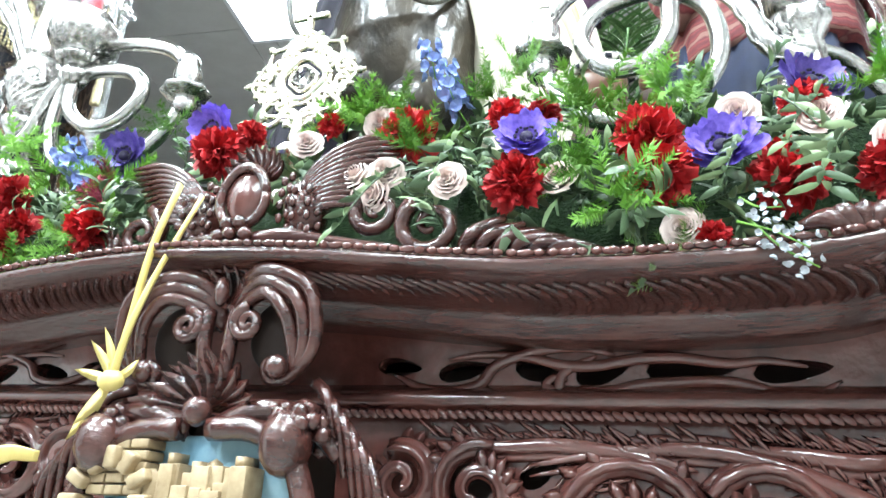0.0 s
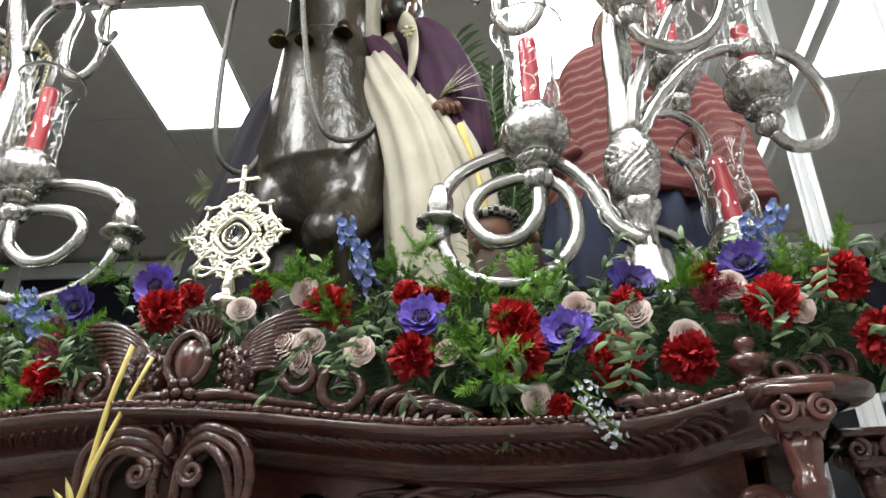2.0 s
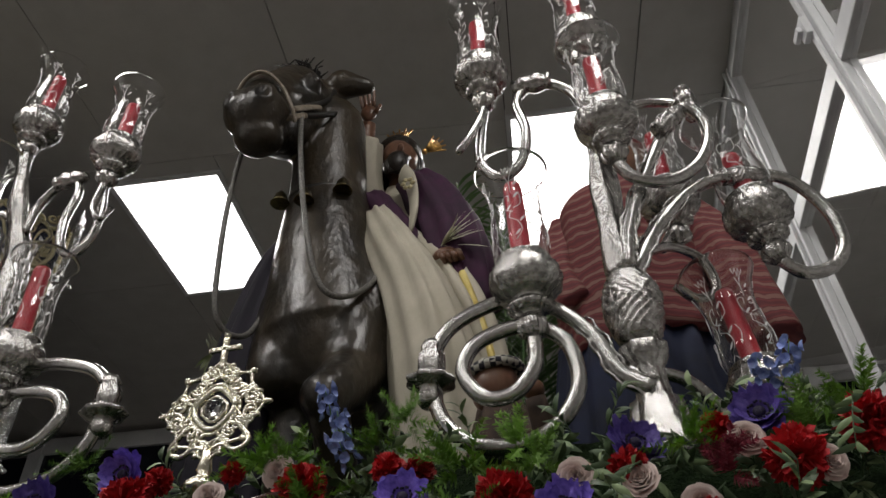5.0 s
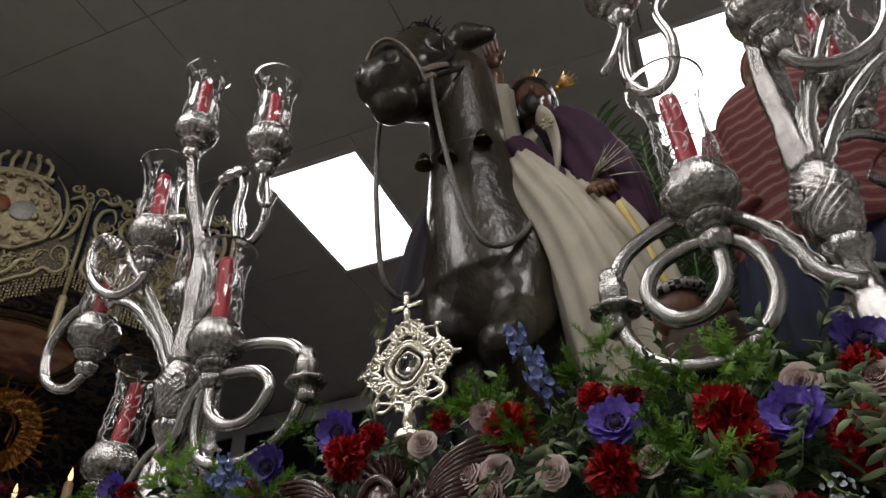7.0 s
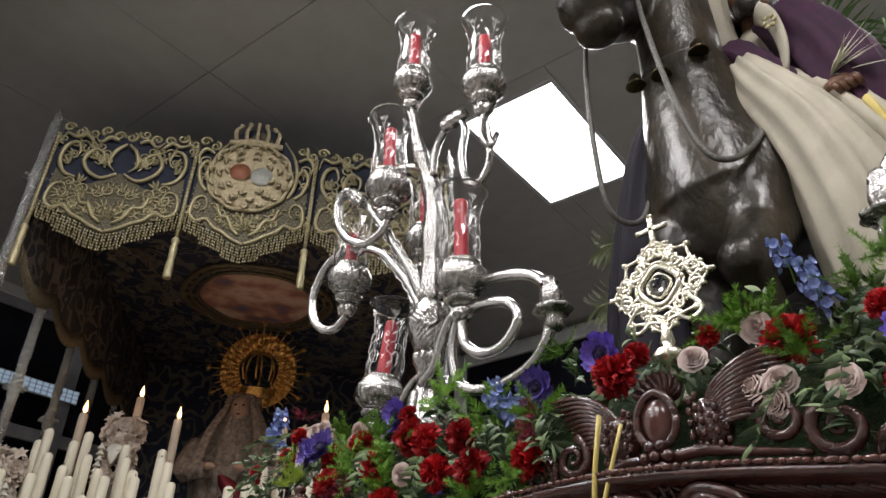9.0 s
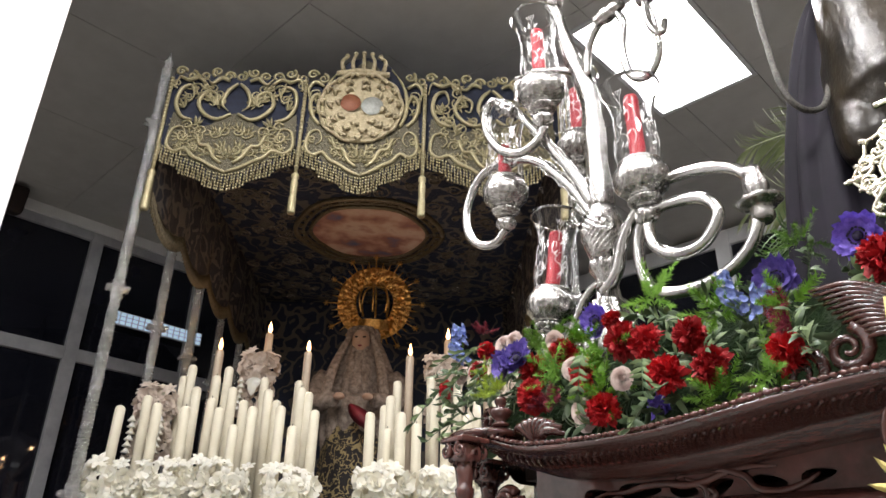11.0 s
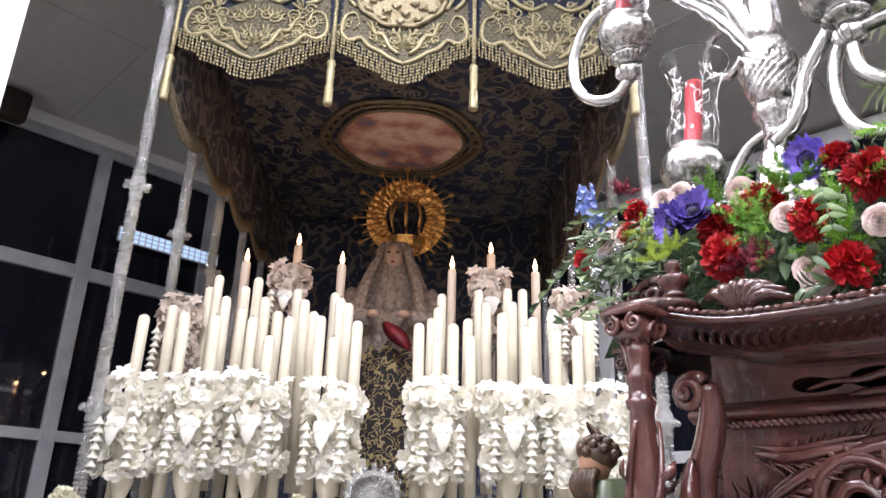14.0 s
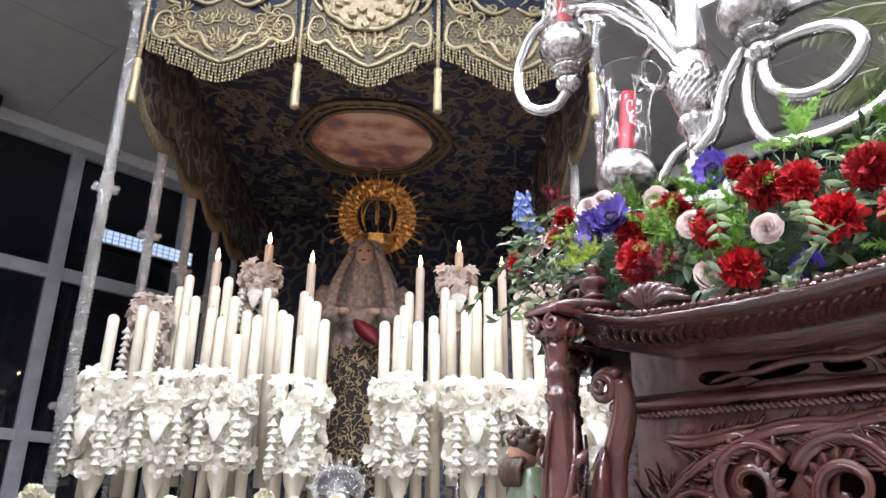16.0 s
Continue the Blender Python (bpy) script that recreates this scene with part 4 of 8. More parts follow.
def joint(parent, at, d, cup=False):
    """A leafy collar on an arm; with cup, a flared dish too."""
    m = Matrix.Translation(at) @ Vector(d).to_track_quat("Z", "Y").to_matrix().to_4x4()
    bm = bm_new()
    prof = [(0.016, -0.05), (0.022, -0.046), (0.021, -0.038), (0.017, -0.034), (0.022, -0.028), (0.026, -0.014), (0.025, 0.0), (0.019, 0.008), (0.024, 0.014), (0.024, 0.022), (0.018, 0.034), (0.015, 0.05)]
    if cup:
        prof = [(0.016, -0.09), (0.024, -0.08), (0.026, -0.068), (0.02, -0.056), (0.026, -0.05), (0.046, -0.044), (0.05, -0.038), (0.047, -0.033), (0.022, -0.028), (0.026, -0.018), (0.029, 0.0), (0.026, 0.018), (0.02, 0.026), (0.024, 0.034), (0.016, 0.05)]
    lathe(bm, prof, 32, 8, 0.12, m=m)
    part("collar", bm, SILVER_FLUTED, parent)


def candelabrum(px, py, sg, up, turn, top, reach=1.0, mid=(0.0, 0.0)):
    """sg mirrors it; up raises it; turn swings the outward arms to the back (+) or front (-); top: where the highest lamp stands."""
    t = thing("candelabrum", pose(px, py, up), "tall chased silver candelabrum with curled arms and tulip lamps", "candelabrum", "silver candelabra")

    def P(dx, dy, z):
        return (sg * dx, dy + (turn * max(0.0, dx) if dx > 0.02 else 0.0), z)

    bm = bm_new()
    lathe(bm, [(0.085, 2.08), (0.08, 2.18), (0.07, 2.21), (0.055, 2.24), (0.048, 2.28), (0.034, 2.29), (0.031, 2.31), (0.03, 2.35), (0.04, 2.365), (0.046, 2.375), (0.046, 2.39), (0.034, 2.4)], 64, 8, 0.12)
    part("foot", bm, SILVER, t)
    bm = bm_new()
    rows = [(0.036, 2.4), (0.05, 2.412), (0.058, 2.43), (0.064, 2.455), (0.068, 2.485), (0.066, 2.51), (0.057, 2.535), (0.046, 2.552), (0.038, 2.56)]
    zz, rr = [p[1] for p in rows], [p[0] for p in rows]
    rings = []
    for j in range(41):
        z = 2.4 + 0.16 * j / 40
        ring = []
        for i in range(96):
            a = 2 * math.pi * i / 96
            f = (a * 4 / (2 * math.pi)) % 1 - 0.5
            u = (z - 2.4) / 0.16
            d = math.hypot(f * 0.1, z - 2.485)
            h = 0.007 * math.exp(-((d - 0.024) / 0.006) ** 2) + 0.006 * math.exp(-(d / 0.008) ** 2) + 0.003 * math.sin(18 * a + 60 * abs(u - 0.5)) * math.sin(math.pi * u)
            r = 0.82 * float(np.interp(z, zz, rr)) + 0.8 * h
            ring.append(bm.verts.new((r * math.cos(a), r * math.sin(a), z)))
        rings.append(ring)
    for p, q in zip(rings, rings[1:]):
        for i in range(96):
            bm.faces.new((p[i], p[(i + 1) % 96], q[(i + 1) % 96], q[i]))
    part("knop", bm, SILVER, t, "swelling knop chased with scrolls")
    bm = bm_new()
    pts = curve_points([(0, 0, 2.55), P(0.0, 0, 2.75), P(0.01, 0, 2.95), P(0.5 * top[0], 0.5 * top[1], 3.08), P(top[0], top[1], top[2] + 0.005)], 40)
    tube(bm, pts, lambda u: 0.034 - 0.016 * u + 0.003 * math.sin(26 * u), seg=24, waves=6, wave=0.14, twist=1.5)
    part("stem", bm, SILVER, t)

    # spiral carrying the inner front lamp
    run = [(0.0, 2.3), (-0.05, 2.34), (-0.08, 2.417), (-0.13, 2.48), (-0.196, 2.522), (-0.268, 2.522), (-0.353, 2.48), (-0.388, 2.403), (-0.374, 2.301), (-0.325, 2.242), (-0.25, 2.223), (-0.174, 2.244), (-0.124, 2.309), (-0.127, 2.391),
           (-0.168, 2.437), (-0.224, 2.449), (-0.296, 2.425), (-0.324, 2.37), (-0.289, 2.312), (-0.234, 2.31), (-0.193, 2.355), (-0.187, 2.416)]
    run = [(x if i < 4 else -0.187 + (x + 0.187) * (reach if x < -0.187 else 2 - reach), z) for i, (x, z) in enumerate(run)]
    arm(t, [P(x, -0.02 - 0.045 * min(1, i / 20), z) for i, (x, z) in enumerate(run)], 0.0145, 130, leafy=0.12)
    joint(t, P(-0.187 - 0.201 * reach, -0.035, 2.41), P(0.06, 0, 1), True)
    lamp(t, P(-0.187, -0.065, 2.41), 1 + sg, tall=0.385)
    # outer arm with its hanging curl
    arm(t, [P(x, -0.02 + 0.02 * i / 10, z) for i, (x, z) in enumerate(((0.0, 2.5), (0.03, 2.57), (0.09, 2.67), (0.19, 2.78), (0.3, 2.817), (0.39, 2.805), (0.446, 2.715), (0.444, 2.62), (0.4, 2.567), (0.345, 2.557), (0.311, 2.59)))], 0.0138, 70, leafy=0.3)
    joint(t, P(0.3, -0.01, 2.817), P(1, 0, 0.06))
    lamp(t, P(0.309, 0.0, 2.585), 3 + sg, -4 * sg, 0.3)
    # low outer lamp
    arm(t, [P(0.0, 0.02, 2.36), P(0.08, 0.03, 2.33), P(0.15, 0.035, 2.22), P(0.19, 0.04, 2.18), P(0.215, 0.04, 2.21)], 0.012, 24)
    lamp(t, P(0.215, 0.04, 2.205), 5 + sg, -6 * sg, 0.36)
    # middle front lamp on an outward curl
    arm(t, [P(x + mid[0] * min(1, i / 4), -0.02 - 0.055 * min(1, i / 4), z + mid[1] * min(1, i / 4)) for i, (x, z) in enumerate(((0.01, 2.56), (0.03, 2.66), (0.089, 2.79), (0.157, 2.915), (0.21, 2.972), (0.242, 2.93), (0.234, 2.86), (0.189, 2.783), (0.12, 2.742), (0.06, 2.757), (0.033, 2.8)))], 0.0138, 70, leafy=0.25)
    joint(t, P(0.168 + mid[0], -0.075, 2.93 + mid[1]), P(0.7, 0, 0.75))
    lamp(t, P(0.032 + mid[0], -0.08, 2.795 + mid[1]), 7 + sg, tall=0.36)
    # high inner lamp over a double ring
    arm(t, [P(x, -0.01 - 0.02 * min(1, i / 4), z) for i, (x, z) in enumerate(((0.0, 3.0), (-0.02, 3.1), (-0.07, 3.15), (-0.125, 3.15), (-0.158, 3.09), (-0.145, 2.99), (-0.168, 2.89), (-0.222, 2.862), (-0.258, 2.92), (-0.252, 3.02), (-0.237, 3.1)))], 0.0125, 70)
    arm(t, [P(-0.237, -0.03, 3.11), P(-0.25, -0.05, 3.04), P(-0.275, -0.075, 2.96), P(-0.3, -0.07, 2.93), P(-0.295, -0.04, 2.99)], 0.0115, 24, 0.2)
    joint(t, P(-0.115, -0.03, 3.153), P(-1, 0, 0.05))
    lamp(t, P(-0.237, -0.03, 3.1), 9 + sg, tall=0.35)
    # top lamp, and the bracket behind it
    lamp(t, P(*top), 11 + sg, tall=0.36)
    arm(t, [P(0.01, 0.02, 2.95), P(0.06, 0.04, 3.06), P(0.14, 0.05, 3.13), P(0.21, 0.04, 3.12), P(0.24, 0.0, 3.06), P(0.225, -0.04, 3.0)], 0.0125, 40, 0.1)
    joint(t, P(0.241, 0.0, 3.07), P(0.1, 0.1, -1))
    # lamp at the back
    arm(t, [P(0.0, 0.0, 2.56), P(0.06, 0.06, 2.66), P(0.13, 0.12, 2.72), P(0.19, 0.15, 2.7), P(0.2, 0.16, 2.63), P(0.15, 0.15, 2.6), P(0.11, 0.14, 2.63)], 0.011, 34)
    arm(t, [P(0.1, 0.1, 2.7), P(0.13, 0.13, 2.76), P(0.15, 0.14, 2.75)], 0.011, 12)
    lamp(t, P(0.15, 0.14, 2.745), 13 + sg, tall=0.35)
    return t


candelabrum(0.243, 1.34, 1, 0.0, 0.28, (0.03, -0.01, 3.19))
candelabrum(-1.315, 1.36, -1, 0.06, -0.2, (0.08, -0.03, 3.3), 1.3, (0.07, 0.04))

# ---- the monstrance-like silver emblem on the crest ----
em = thing("silver_emblem", pose(-0.546, 1.235, 2.1) @ Matrix.Scale(0.92, 4), "openwork gilt silver emblem topped by a small cross", "emblem")
bm = bm_new()
lathe(bm, [(0.04, 0.0), (0.042, 0.012), (0.03, 0.03), (0.02, 0.05), (0.014, 0.075), (0.024, 0.085), (0.036, 0.098), (0.038, 0.11), (0.026, 0.122), (0.012, 0.13), (0.016, 0.14), (0.012, 0.16), (0.01, 0.19)], 24, 8, 0.1)
part("foot", bm, GILT_SILVER, em)
bm = bm_new()
ec = 0.27
for r, w in ((0.042, 0.007), (0.026, 0.004), (0.052, 0.004)):
    tube(bm, [(r * (1 + 0.07 * math.cos(4 * a)) * math.cos(a), 0, ec + r * (1 + 0.07 * math.cos(4 * a)) * math.sin(a)) for a in [2 * math.pi * i / 48 for i in range(49)]], w, seg=8)
for k in range(12):
    a = 2 * math.pi * k / 12 + 0.26
    R = 0.078 + 0.012 * math.cos(4 * a)
    cx_, cz_ = R * math.cos(a), R * math.sin(a)
    for q in (-1, 1):
        tube(bm, spiral_pts(cx_ + 0.008 * q * math.sin(a), ec + cz_ - 0.008 * q * math.cos(a), 0.019, 0.004, a + q * 1.2, 1.25 * q, 0.0, 18), lambda t: 0.0055 - 0.003 * t, seg=6)
    ball(bm, (0.1 * math.cos(a), 0, ec + 0.1 * math.sin(a)), 0.007, sub=1)
for k in range(4):
    a = k * math.pi / 2
    for q in range(3):
        ball(bm, ((0.098 + 0.012 * q) * math.cos(a), 0, ec + (0.098 + 0.012 * q) * math.sin(a)), 0.009 - 0.002 * q, sub=1)
    if k in (0, 2):
        tube(bm, curve_points([(0.05 * math.cos(a), 0, ec - 0.03), (0.085 * math.cos(a), 0, ec - 0.075), (0.06 * math.cos(a), 0, ec - 0.095), (0.03 * math.cos(a), 0, ec - 0.08), (0.0, 0, ec - 0.09)], 16), 0.006, seg=6)
for k in range(8):
    a = k * math.pi / 4
    R = 0.098 if k % 2 == 0 else 0.09
    for q in (-1, 1):
        tube(bm, curve_points([(0.055 * math.cos(a + 0.25 * q), 0, ec + 0.055 * math.sin(a + 0.25 * q)), (0.085 * math.cos(a + 0.42 * q), 0, ec + 0.085 * math.sin(a + 0.42 * q)), (R * math.cos(a + 0.2 * q), 0, ec + R * math.sin(a + 0.2 * q)), ((R + 0.012) * math.cos(a), 0, ec + (R + 0.012) * math.sin(a))], 14), 0.0052, 0.0038, seg=6)
    ball(bm, ((R + 0.016) * math.cos(a), 0, ec + (R + 0.016) * math.sin(a)), 0.0085, sub=1)
part("openwork", bm, GILT_SILVER, em)
bm = bm_new()
cz0 = ec + 0.115
box(bm, -0.006, 0.006, -0.005, 0.005, cz0 - 0.02, cz0 + 0.055, 0.002)
box(bm, -0.03, 0.03, -0.005, 0.005, cz0 + 0.02, cz0 + 0.031, 0.002)
for x, z in ((-0.032, 0.026), (0.032, 0.026), (0, 0.06)):
    ball(bm, (x, 0, cz0 + z), 0.0085, sub=1)
part("cross", bm, GILT_SILVER, em)
bm = bm_new()
ball(bm, (0, -0.002, ec), 0.026, 1, 0.35, 1, sub=2)
part("crystal", bm, GLASS, em, "small round crystal")

# ---- flowers along the float ----
CARN = surface("carnation_petal", (0.34, 0.005, 0.01), (0.56, 0.016, 0.022), rough=0.6, scale=60, bumps=0.2, vary=0.25)
ROSE_M = surface("dusty_rose_petal", (0.62, 0.47, 0.43), (0.76, 0.63, 0.58), rough=0.6, scale=40, bumps=0.1, vary=0.12)
ANEM_M = surface("anemone_petal", (0.06, 0.035, 0.28), (0.2, 0.13, 0.55), rough=0.6, scale=90, bumps=0.3, vary=0.35)
ANEM_C = surface("anemone_heart", (0.01, 0.008, 0.02), (0.03, 0.02, 0.06), rough=0.8, scale=200, bumps=0.5)
BLUE_M = surface("delphinium_petal", (0.13, 0.19, 0.5), (0.32, 0.4, 0.7), rough=0.55, scale=60, bumps=0.1, vary=0.2)
BURG_M = surface("burgundy_filler", (0.14, 0.012, 0.03), (0.34, 0.04, 0.07), rough=0.8, scale=90, bumps=0.2)
WHITE_M = surface("white_petal", (0.36, 0.4, 0.43), (0.55, 0.58, 0.62), rough=0.6, scale=50, bumps=0.1)
FERN_M = surface("asparagus_fern", (0.1, 0.24, 0.02), (0.2, 0.4, 0.045), rough=0.6, scale=30, bumps=0.0, vary=0.3)
LIME_M = surface("yellow_green_fern", (0.22, 0.34, 0.02), (0.36, 0.46, 0.05), rough=0.6, scale=30, bumps=0.0)
OLIVE_M = surface("olive_leaf", (0.045, 0.085, 0.035), (0.11, 0.16, 0.085), rough=0.45, scale=9, bumps=0.1)
OLIVE_PALE = surface("pale_leaf_back", (0.15, 0.23, 0.1), (0.27, 0.35, 0.18), rough=0.55, scale=9, bumps=0.1)
# near-black green that paints the shade in the flower bank's gaps
GAP_SHADE_GREEN = surface("shaded_gap_green", (0.006, 0.013, 0.005), (0.016, 0.03, 0.011), rough=0.8, scale=60, bumps=0.8, dist=0.02, fine=150)

GAP_SHADE_GREEN.node_tree.nodes["Principled BSDF"].inputs["Specular IOR Level"].default_value = 0.05


def petal_patch(bm, base, out, up, length, width, cup, frill=0.0, rng=None, mat=0, nu=3, nv=4, root=None):
    """One petal: from base outward, widening, cupped upward, with a frilled rim."""
    o, u = Vector(out).normalized(), Vector(up).normalized()
    s = o.cross(u).normalized()
    rows = []
    for i in range(nu + 1):
        t = i / nu
        row = []
        for j in range(nv + 1):
            v = j / nv * 2 - 1
            w = width * (0.35 + 0.65 * math.sin(min(1.0, t * 1.1 + 0.15) * math.pi * 0.62))
            e = (rng.uniform(-1, 1) * frill * t) if rng and frill else 0
            p = Vector(base) + o * (length * t * (1 - 0.18 * v * v * t) + e) + s * (w * v) + u * (cup * t * t + 0.25 * cup * v * v * t + e * 0.8)
            row.append(bm.verts.new(p))
        rows.append(row)
    for a, b in zip(rows, rows[1:]):
        for j in range(nv):
            f = bm.faces.new((a[j], a[j + 1], b[j + 1], b[j]))
            f.material_index = mat
    if root is not None:
        for j in range(nv):
            bm.faces.new((root, rows[0][j + 1], rows[0][j])).material_index = mat


def carnation_mesh(seed):
    rng = random.Random(seed)
    bm = bm_new()
    heart = bm.verts.new((0, 0, -0.004))
    for k in range(150):
        z = rng.uniform(-0.2, 1.0)
        a = rng.uniform(0, 6.28)
        s = math.sqrt(1 - z * z)
        d = Vector((s * math.cos(a), s * math.sin(a), z * 0.75)).normalized()
        tw = Vector((rng.uniform(-1, 1), rng.uniform(-1, 1), rng.uniform(-1, 1)))
        u = (tw - d * tw.dot(d)).normalized()
        petal_patch(bm, d * 0.012, d + tw * 0.25, u, 0.0265 * rng.uniform(0.75, 1.12), 0.0095, 0.004, 0.005, rng, nu=3, nv=5, root=heart)
    return bm


def rose_mesh(seed):
    rng = random.Random(seed)
    bm = bm_new()
    heart = bm.verts.new((0, 0, -0.016))
    rings = ((5, 0.036, 0.012, 0.011), (5, 0.030, 0.02, 0.008), (5, 0.0245, 0.026, 0.006), (4, 0.0195, 0.03, 0.004), (4, 0.0145, 0.033, 0.003), (3, 0.0095, 0.035, 0.002), (2, 0.005, 0.036, 0.001))
    for ring, (n, r, h, roll) in enumerate(rings):
        for k in range(n):
            a0 = 2 * math.pi * k / n + ring * 0.9 + rng.uniform(-0.1, 0.1)
            span = 2 * math.pi / n * 0.72
            rows = []
            for i in range(6):
                t = i / 5
                row = []
                for j in range(9):
                    v = j / 8 * 2 - 1
                    a = a0 + span * v
                    body = r * (0.35 + 0.65 * math.sin(min(1.0, t * 1.25) * math.pi / 2))
                    curl = roll * max(0, t - 0.7) / 0.3
                    rr = body + curl + 0.0022 * v + 0.001 * math.sin(9 * v + ring)
                    zz = -0.012 + (h + 0.012) * min(1.0, t * 1.2) * (1 - 0.16 * v * v) - curl * 0.35
                    row.append(bm.verts.new((rr * math.cos(a), rr * math.sin(a), zz)))
                rows.append(row)
            for p, q in zip(rows, rows[1:]):
                for j in range(8):
                    bm.faces.new((p[j], p[j + 1], q[j + 1], q[j]))
            for j in range(8):
                bm.faces.new((heart, rows[0][j + 1], rows[0][j]))
    return bm


def anemone_mesh(seed):
    rng = random.Random(seed)
    bm = bm_new()
    heart = bm.verts.new((0, 0, -0.003))
    for ring in range(3):
        for k in range(7):
            a = 2 * math.pi * k / 7 + ring * 0.45
            o = Vector((math.cos(a), math.sin(a), 0.12 + 0.2 * ring))
            petal_patch(bm, o * 0.005, o, (0, 0, 1), (0.038 - 0.006 * ring) * rng.uniform(0.85, 1.1), 0.0145, 0.009, 0.0045, rng, nu=5, nv=6, root=heart)
    ball(bm, (0, 0, 0.008), 0.009, 1, 1, 0.7, sub=2, mat=1)
    for k in range(22):
        a = k * 2.4
        ball(bm, (0.014 * math.cos(a), 0.014 * math.sin(a), 0.011 + 0.002 * math.sin(5 * a)), 0.0022, sub=1, mat=1)
    return bm


def spike_mesh(seed, n=9, size=0.02, length=0.11):
    rng = random.Random(seed)
    bm = bm_new()
    tube(bm, curve_points([(0, 0, -0.05), (0.004, 0, 0.02), (-0.006, 0.003, length)], 8), 0.0022, 0.0012, seg=5, mat=1)
    for i in range(n):
        z = length * (i / (n - 1)) - 0.005
        a = i * 2.4
        c = Vector((0.018 * math.cos(a), 0.018 * math.sin(a), z))
        ax = Vector((math.cos(a), math.sin(a), 0.35)).normalized()
        q = ax.to_track_quat("Z", "Y")
        for k in range(5):
            b = 2 * math.pi * k / 5
            o = q @ Vector((math.cos(b), math.sin(b), 0.35))
            petal_patch(bm, c, o, ax, size * rng.uniform(0.85, 1.1), size * 0.5, size * 0.3, 0.001, rng, nu=2, nv=2)
    return bm


def fern_mesh(seed, n=10, size=0.075):
    rng = random.Random(seed)
    bm = bm_new()
    for i in range(n):
        a, e = rng.uniform(0, 6.28), math.radians(rng.uniform(-10, 85))
        d = Vector((math.cos(a) * math.cos(e), math.sin(a) * math.cos(e), math.sin(e)))
        L = size * rng.uniform(0.7, 1.15)
        s = d.orthogonal().normalized()
        t2 = d.cross(s)
        for k in range(75):
            u = rng.uniform(0.15, 1.0)
            b = rng.uniform(0, 6.28)
            p = d * (L * u)
            o = (s * math.cos(b) + t2 * math.sin(b) + d * 0.7).normalized()
            ln = 0.019 * (1.2 - 0.7 * u)
            w = o.orthogonal().normalized() * 0.0013
            vs = [bm.verts.new(p - w), bm.verts.new(p + w), bm.verts.new(p + o * ln)]
            bm.faces.new(vs)
    return bm


def stock(name, bms, mats):
    out = []
    for b in bms:
        smooth(b)
        me = bpy.data.meshes.new(name)
        b.to_mesh(me)
        b.free()
        for m in mats:
            me.materials.append(m)
        out.append(me)
    return out


CARNS = stock("carnation", [carnation_mesh(k) for k in range(3)], [CARN])
ROSES = stock("rose", [rose_mesh(k) for k in range(2)], [ROSE_M])
ANEMS = stock("anemone", [anemone_mesh(k) for k in range(2)], [ANEM_M, ANEM_C])
SPIKES = stock("delphinium", [spike_mesh(k, 15, 0.0175, 0.1) for k in range(2)], [BLUE_M, FERN_M])
FERNS = stock("asparagus_fern", [fern_mesh(k) for k in range(4)], [FERN_M])
LIMES = stock("asparagus_fern", [fern_mesh(9)], [LIME_M])
BURGS = stock("filler_flower", [fern_mesh(k + 20, 7, 0.05) for k in range(2)], [BURG_M])
WHITES = stock("white_sprig", [spike_mesh(31, 16, 0.007, 0.085)], [WHITE_M, FERN_M])
frng = random.Random(77)


def bloom(stock_, name, at, size, label, category, face=(0, -1, 0.45), spread=0.5):
    d = Vector((face[0] + frng.uniform(-spread, spread), face[1] + frng.uniform(-spread, spread) * 0.6, face[2] + frng.uniform(-spread, spread)))
    q = d.to_track_quat("Z", "Y") @ Euler((0, 0, frng.uniform(0, 6.28))).to_quaternion()
    o = new(name, frng.choice(stock_))
    o.matrix_basis = Matrix.LocRotScale(Vector(at), q, Vector((size, size, size)))
    return tagged(o, label, category, "flowers along the float")


RED = [(-0.137, 1.052, 2.006), (0.010, 1.051, 2.044), (0.024, 1.051, 2.000), (0.149, 1.051, 1.983), (0.247, 1.051, 1.981), (0.368, 1.051, 2.052), (0.467, 1.069, 2.090), (0.494, 1.051, 1.989), (-0.282, 1.076, 2.103), (-0.583, 1.093, 2.131), (-0.282, 1.078, 2.105), (-0.909, 1.064, 2.082), (-0.868, 1.051, 2.011), (-0.735, 1.051, 2.004), (-1.005, 1.070, 2.091), (-0.960, 1.051, 2.016), (-1.238, 1.092, 2.129), (-1.146, 1.051, 2.059), (-1.072, 1.084, 2.115), (-1.307, 1.076, 2.101), (-1.289, 1.051, 2.040), (-1.108, 1.051, 1.978)]
for p in RED:
    bloom(CARNS, "carnation", p, frng.uniform(0.85, 1.0), "deep red ruffled carnation in the float's flower bank", "carnation", (0, -1, 0.2))
for p in [(0.066, 1.052, 1.921), (0.292, 1.084, 2.117), (-0.156, 1.087, 2.122), (0.171, 1.056, 2.069), (-0.109, 1.080, 2.110), (-0.547, 1.115, 2.166), (-0.415, 1.111, 2.159), (-1.478, 1.084, 2.191), (-1.563, 1.032, 2.104), (-1.127, 1.125, 2.184), (-1.469, 1.049, 2.132)]:
    bloom(CARNS, "carnation", p, frng.uniform(0.5, 0.65), "small half-open red carnation in the flower bank", "carnation", (0, -1, 0.4))
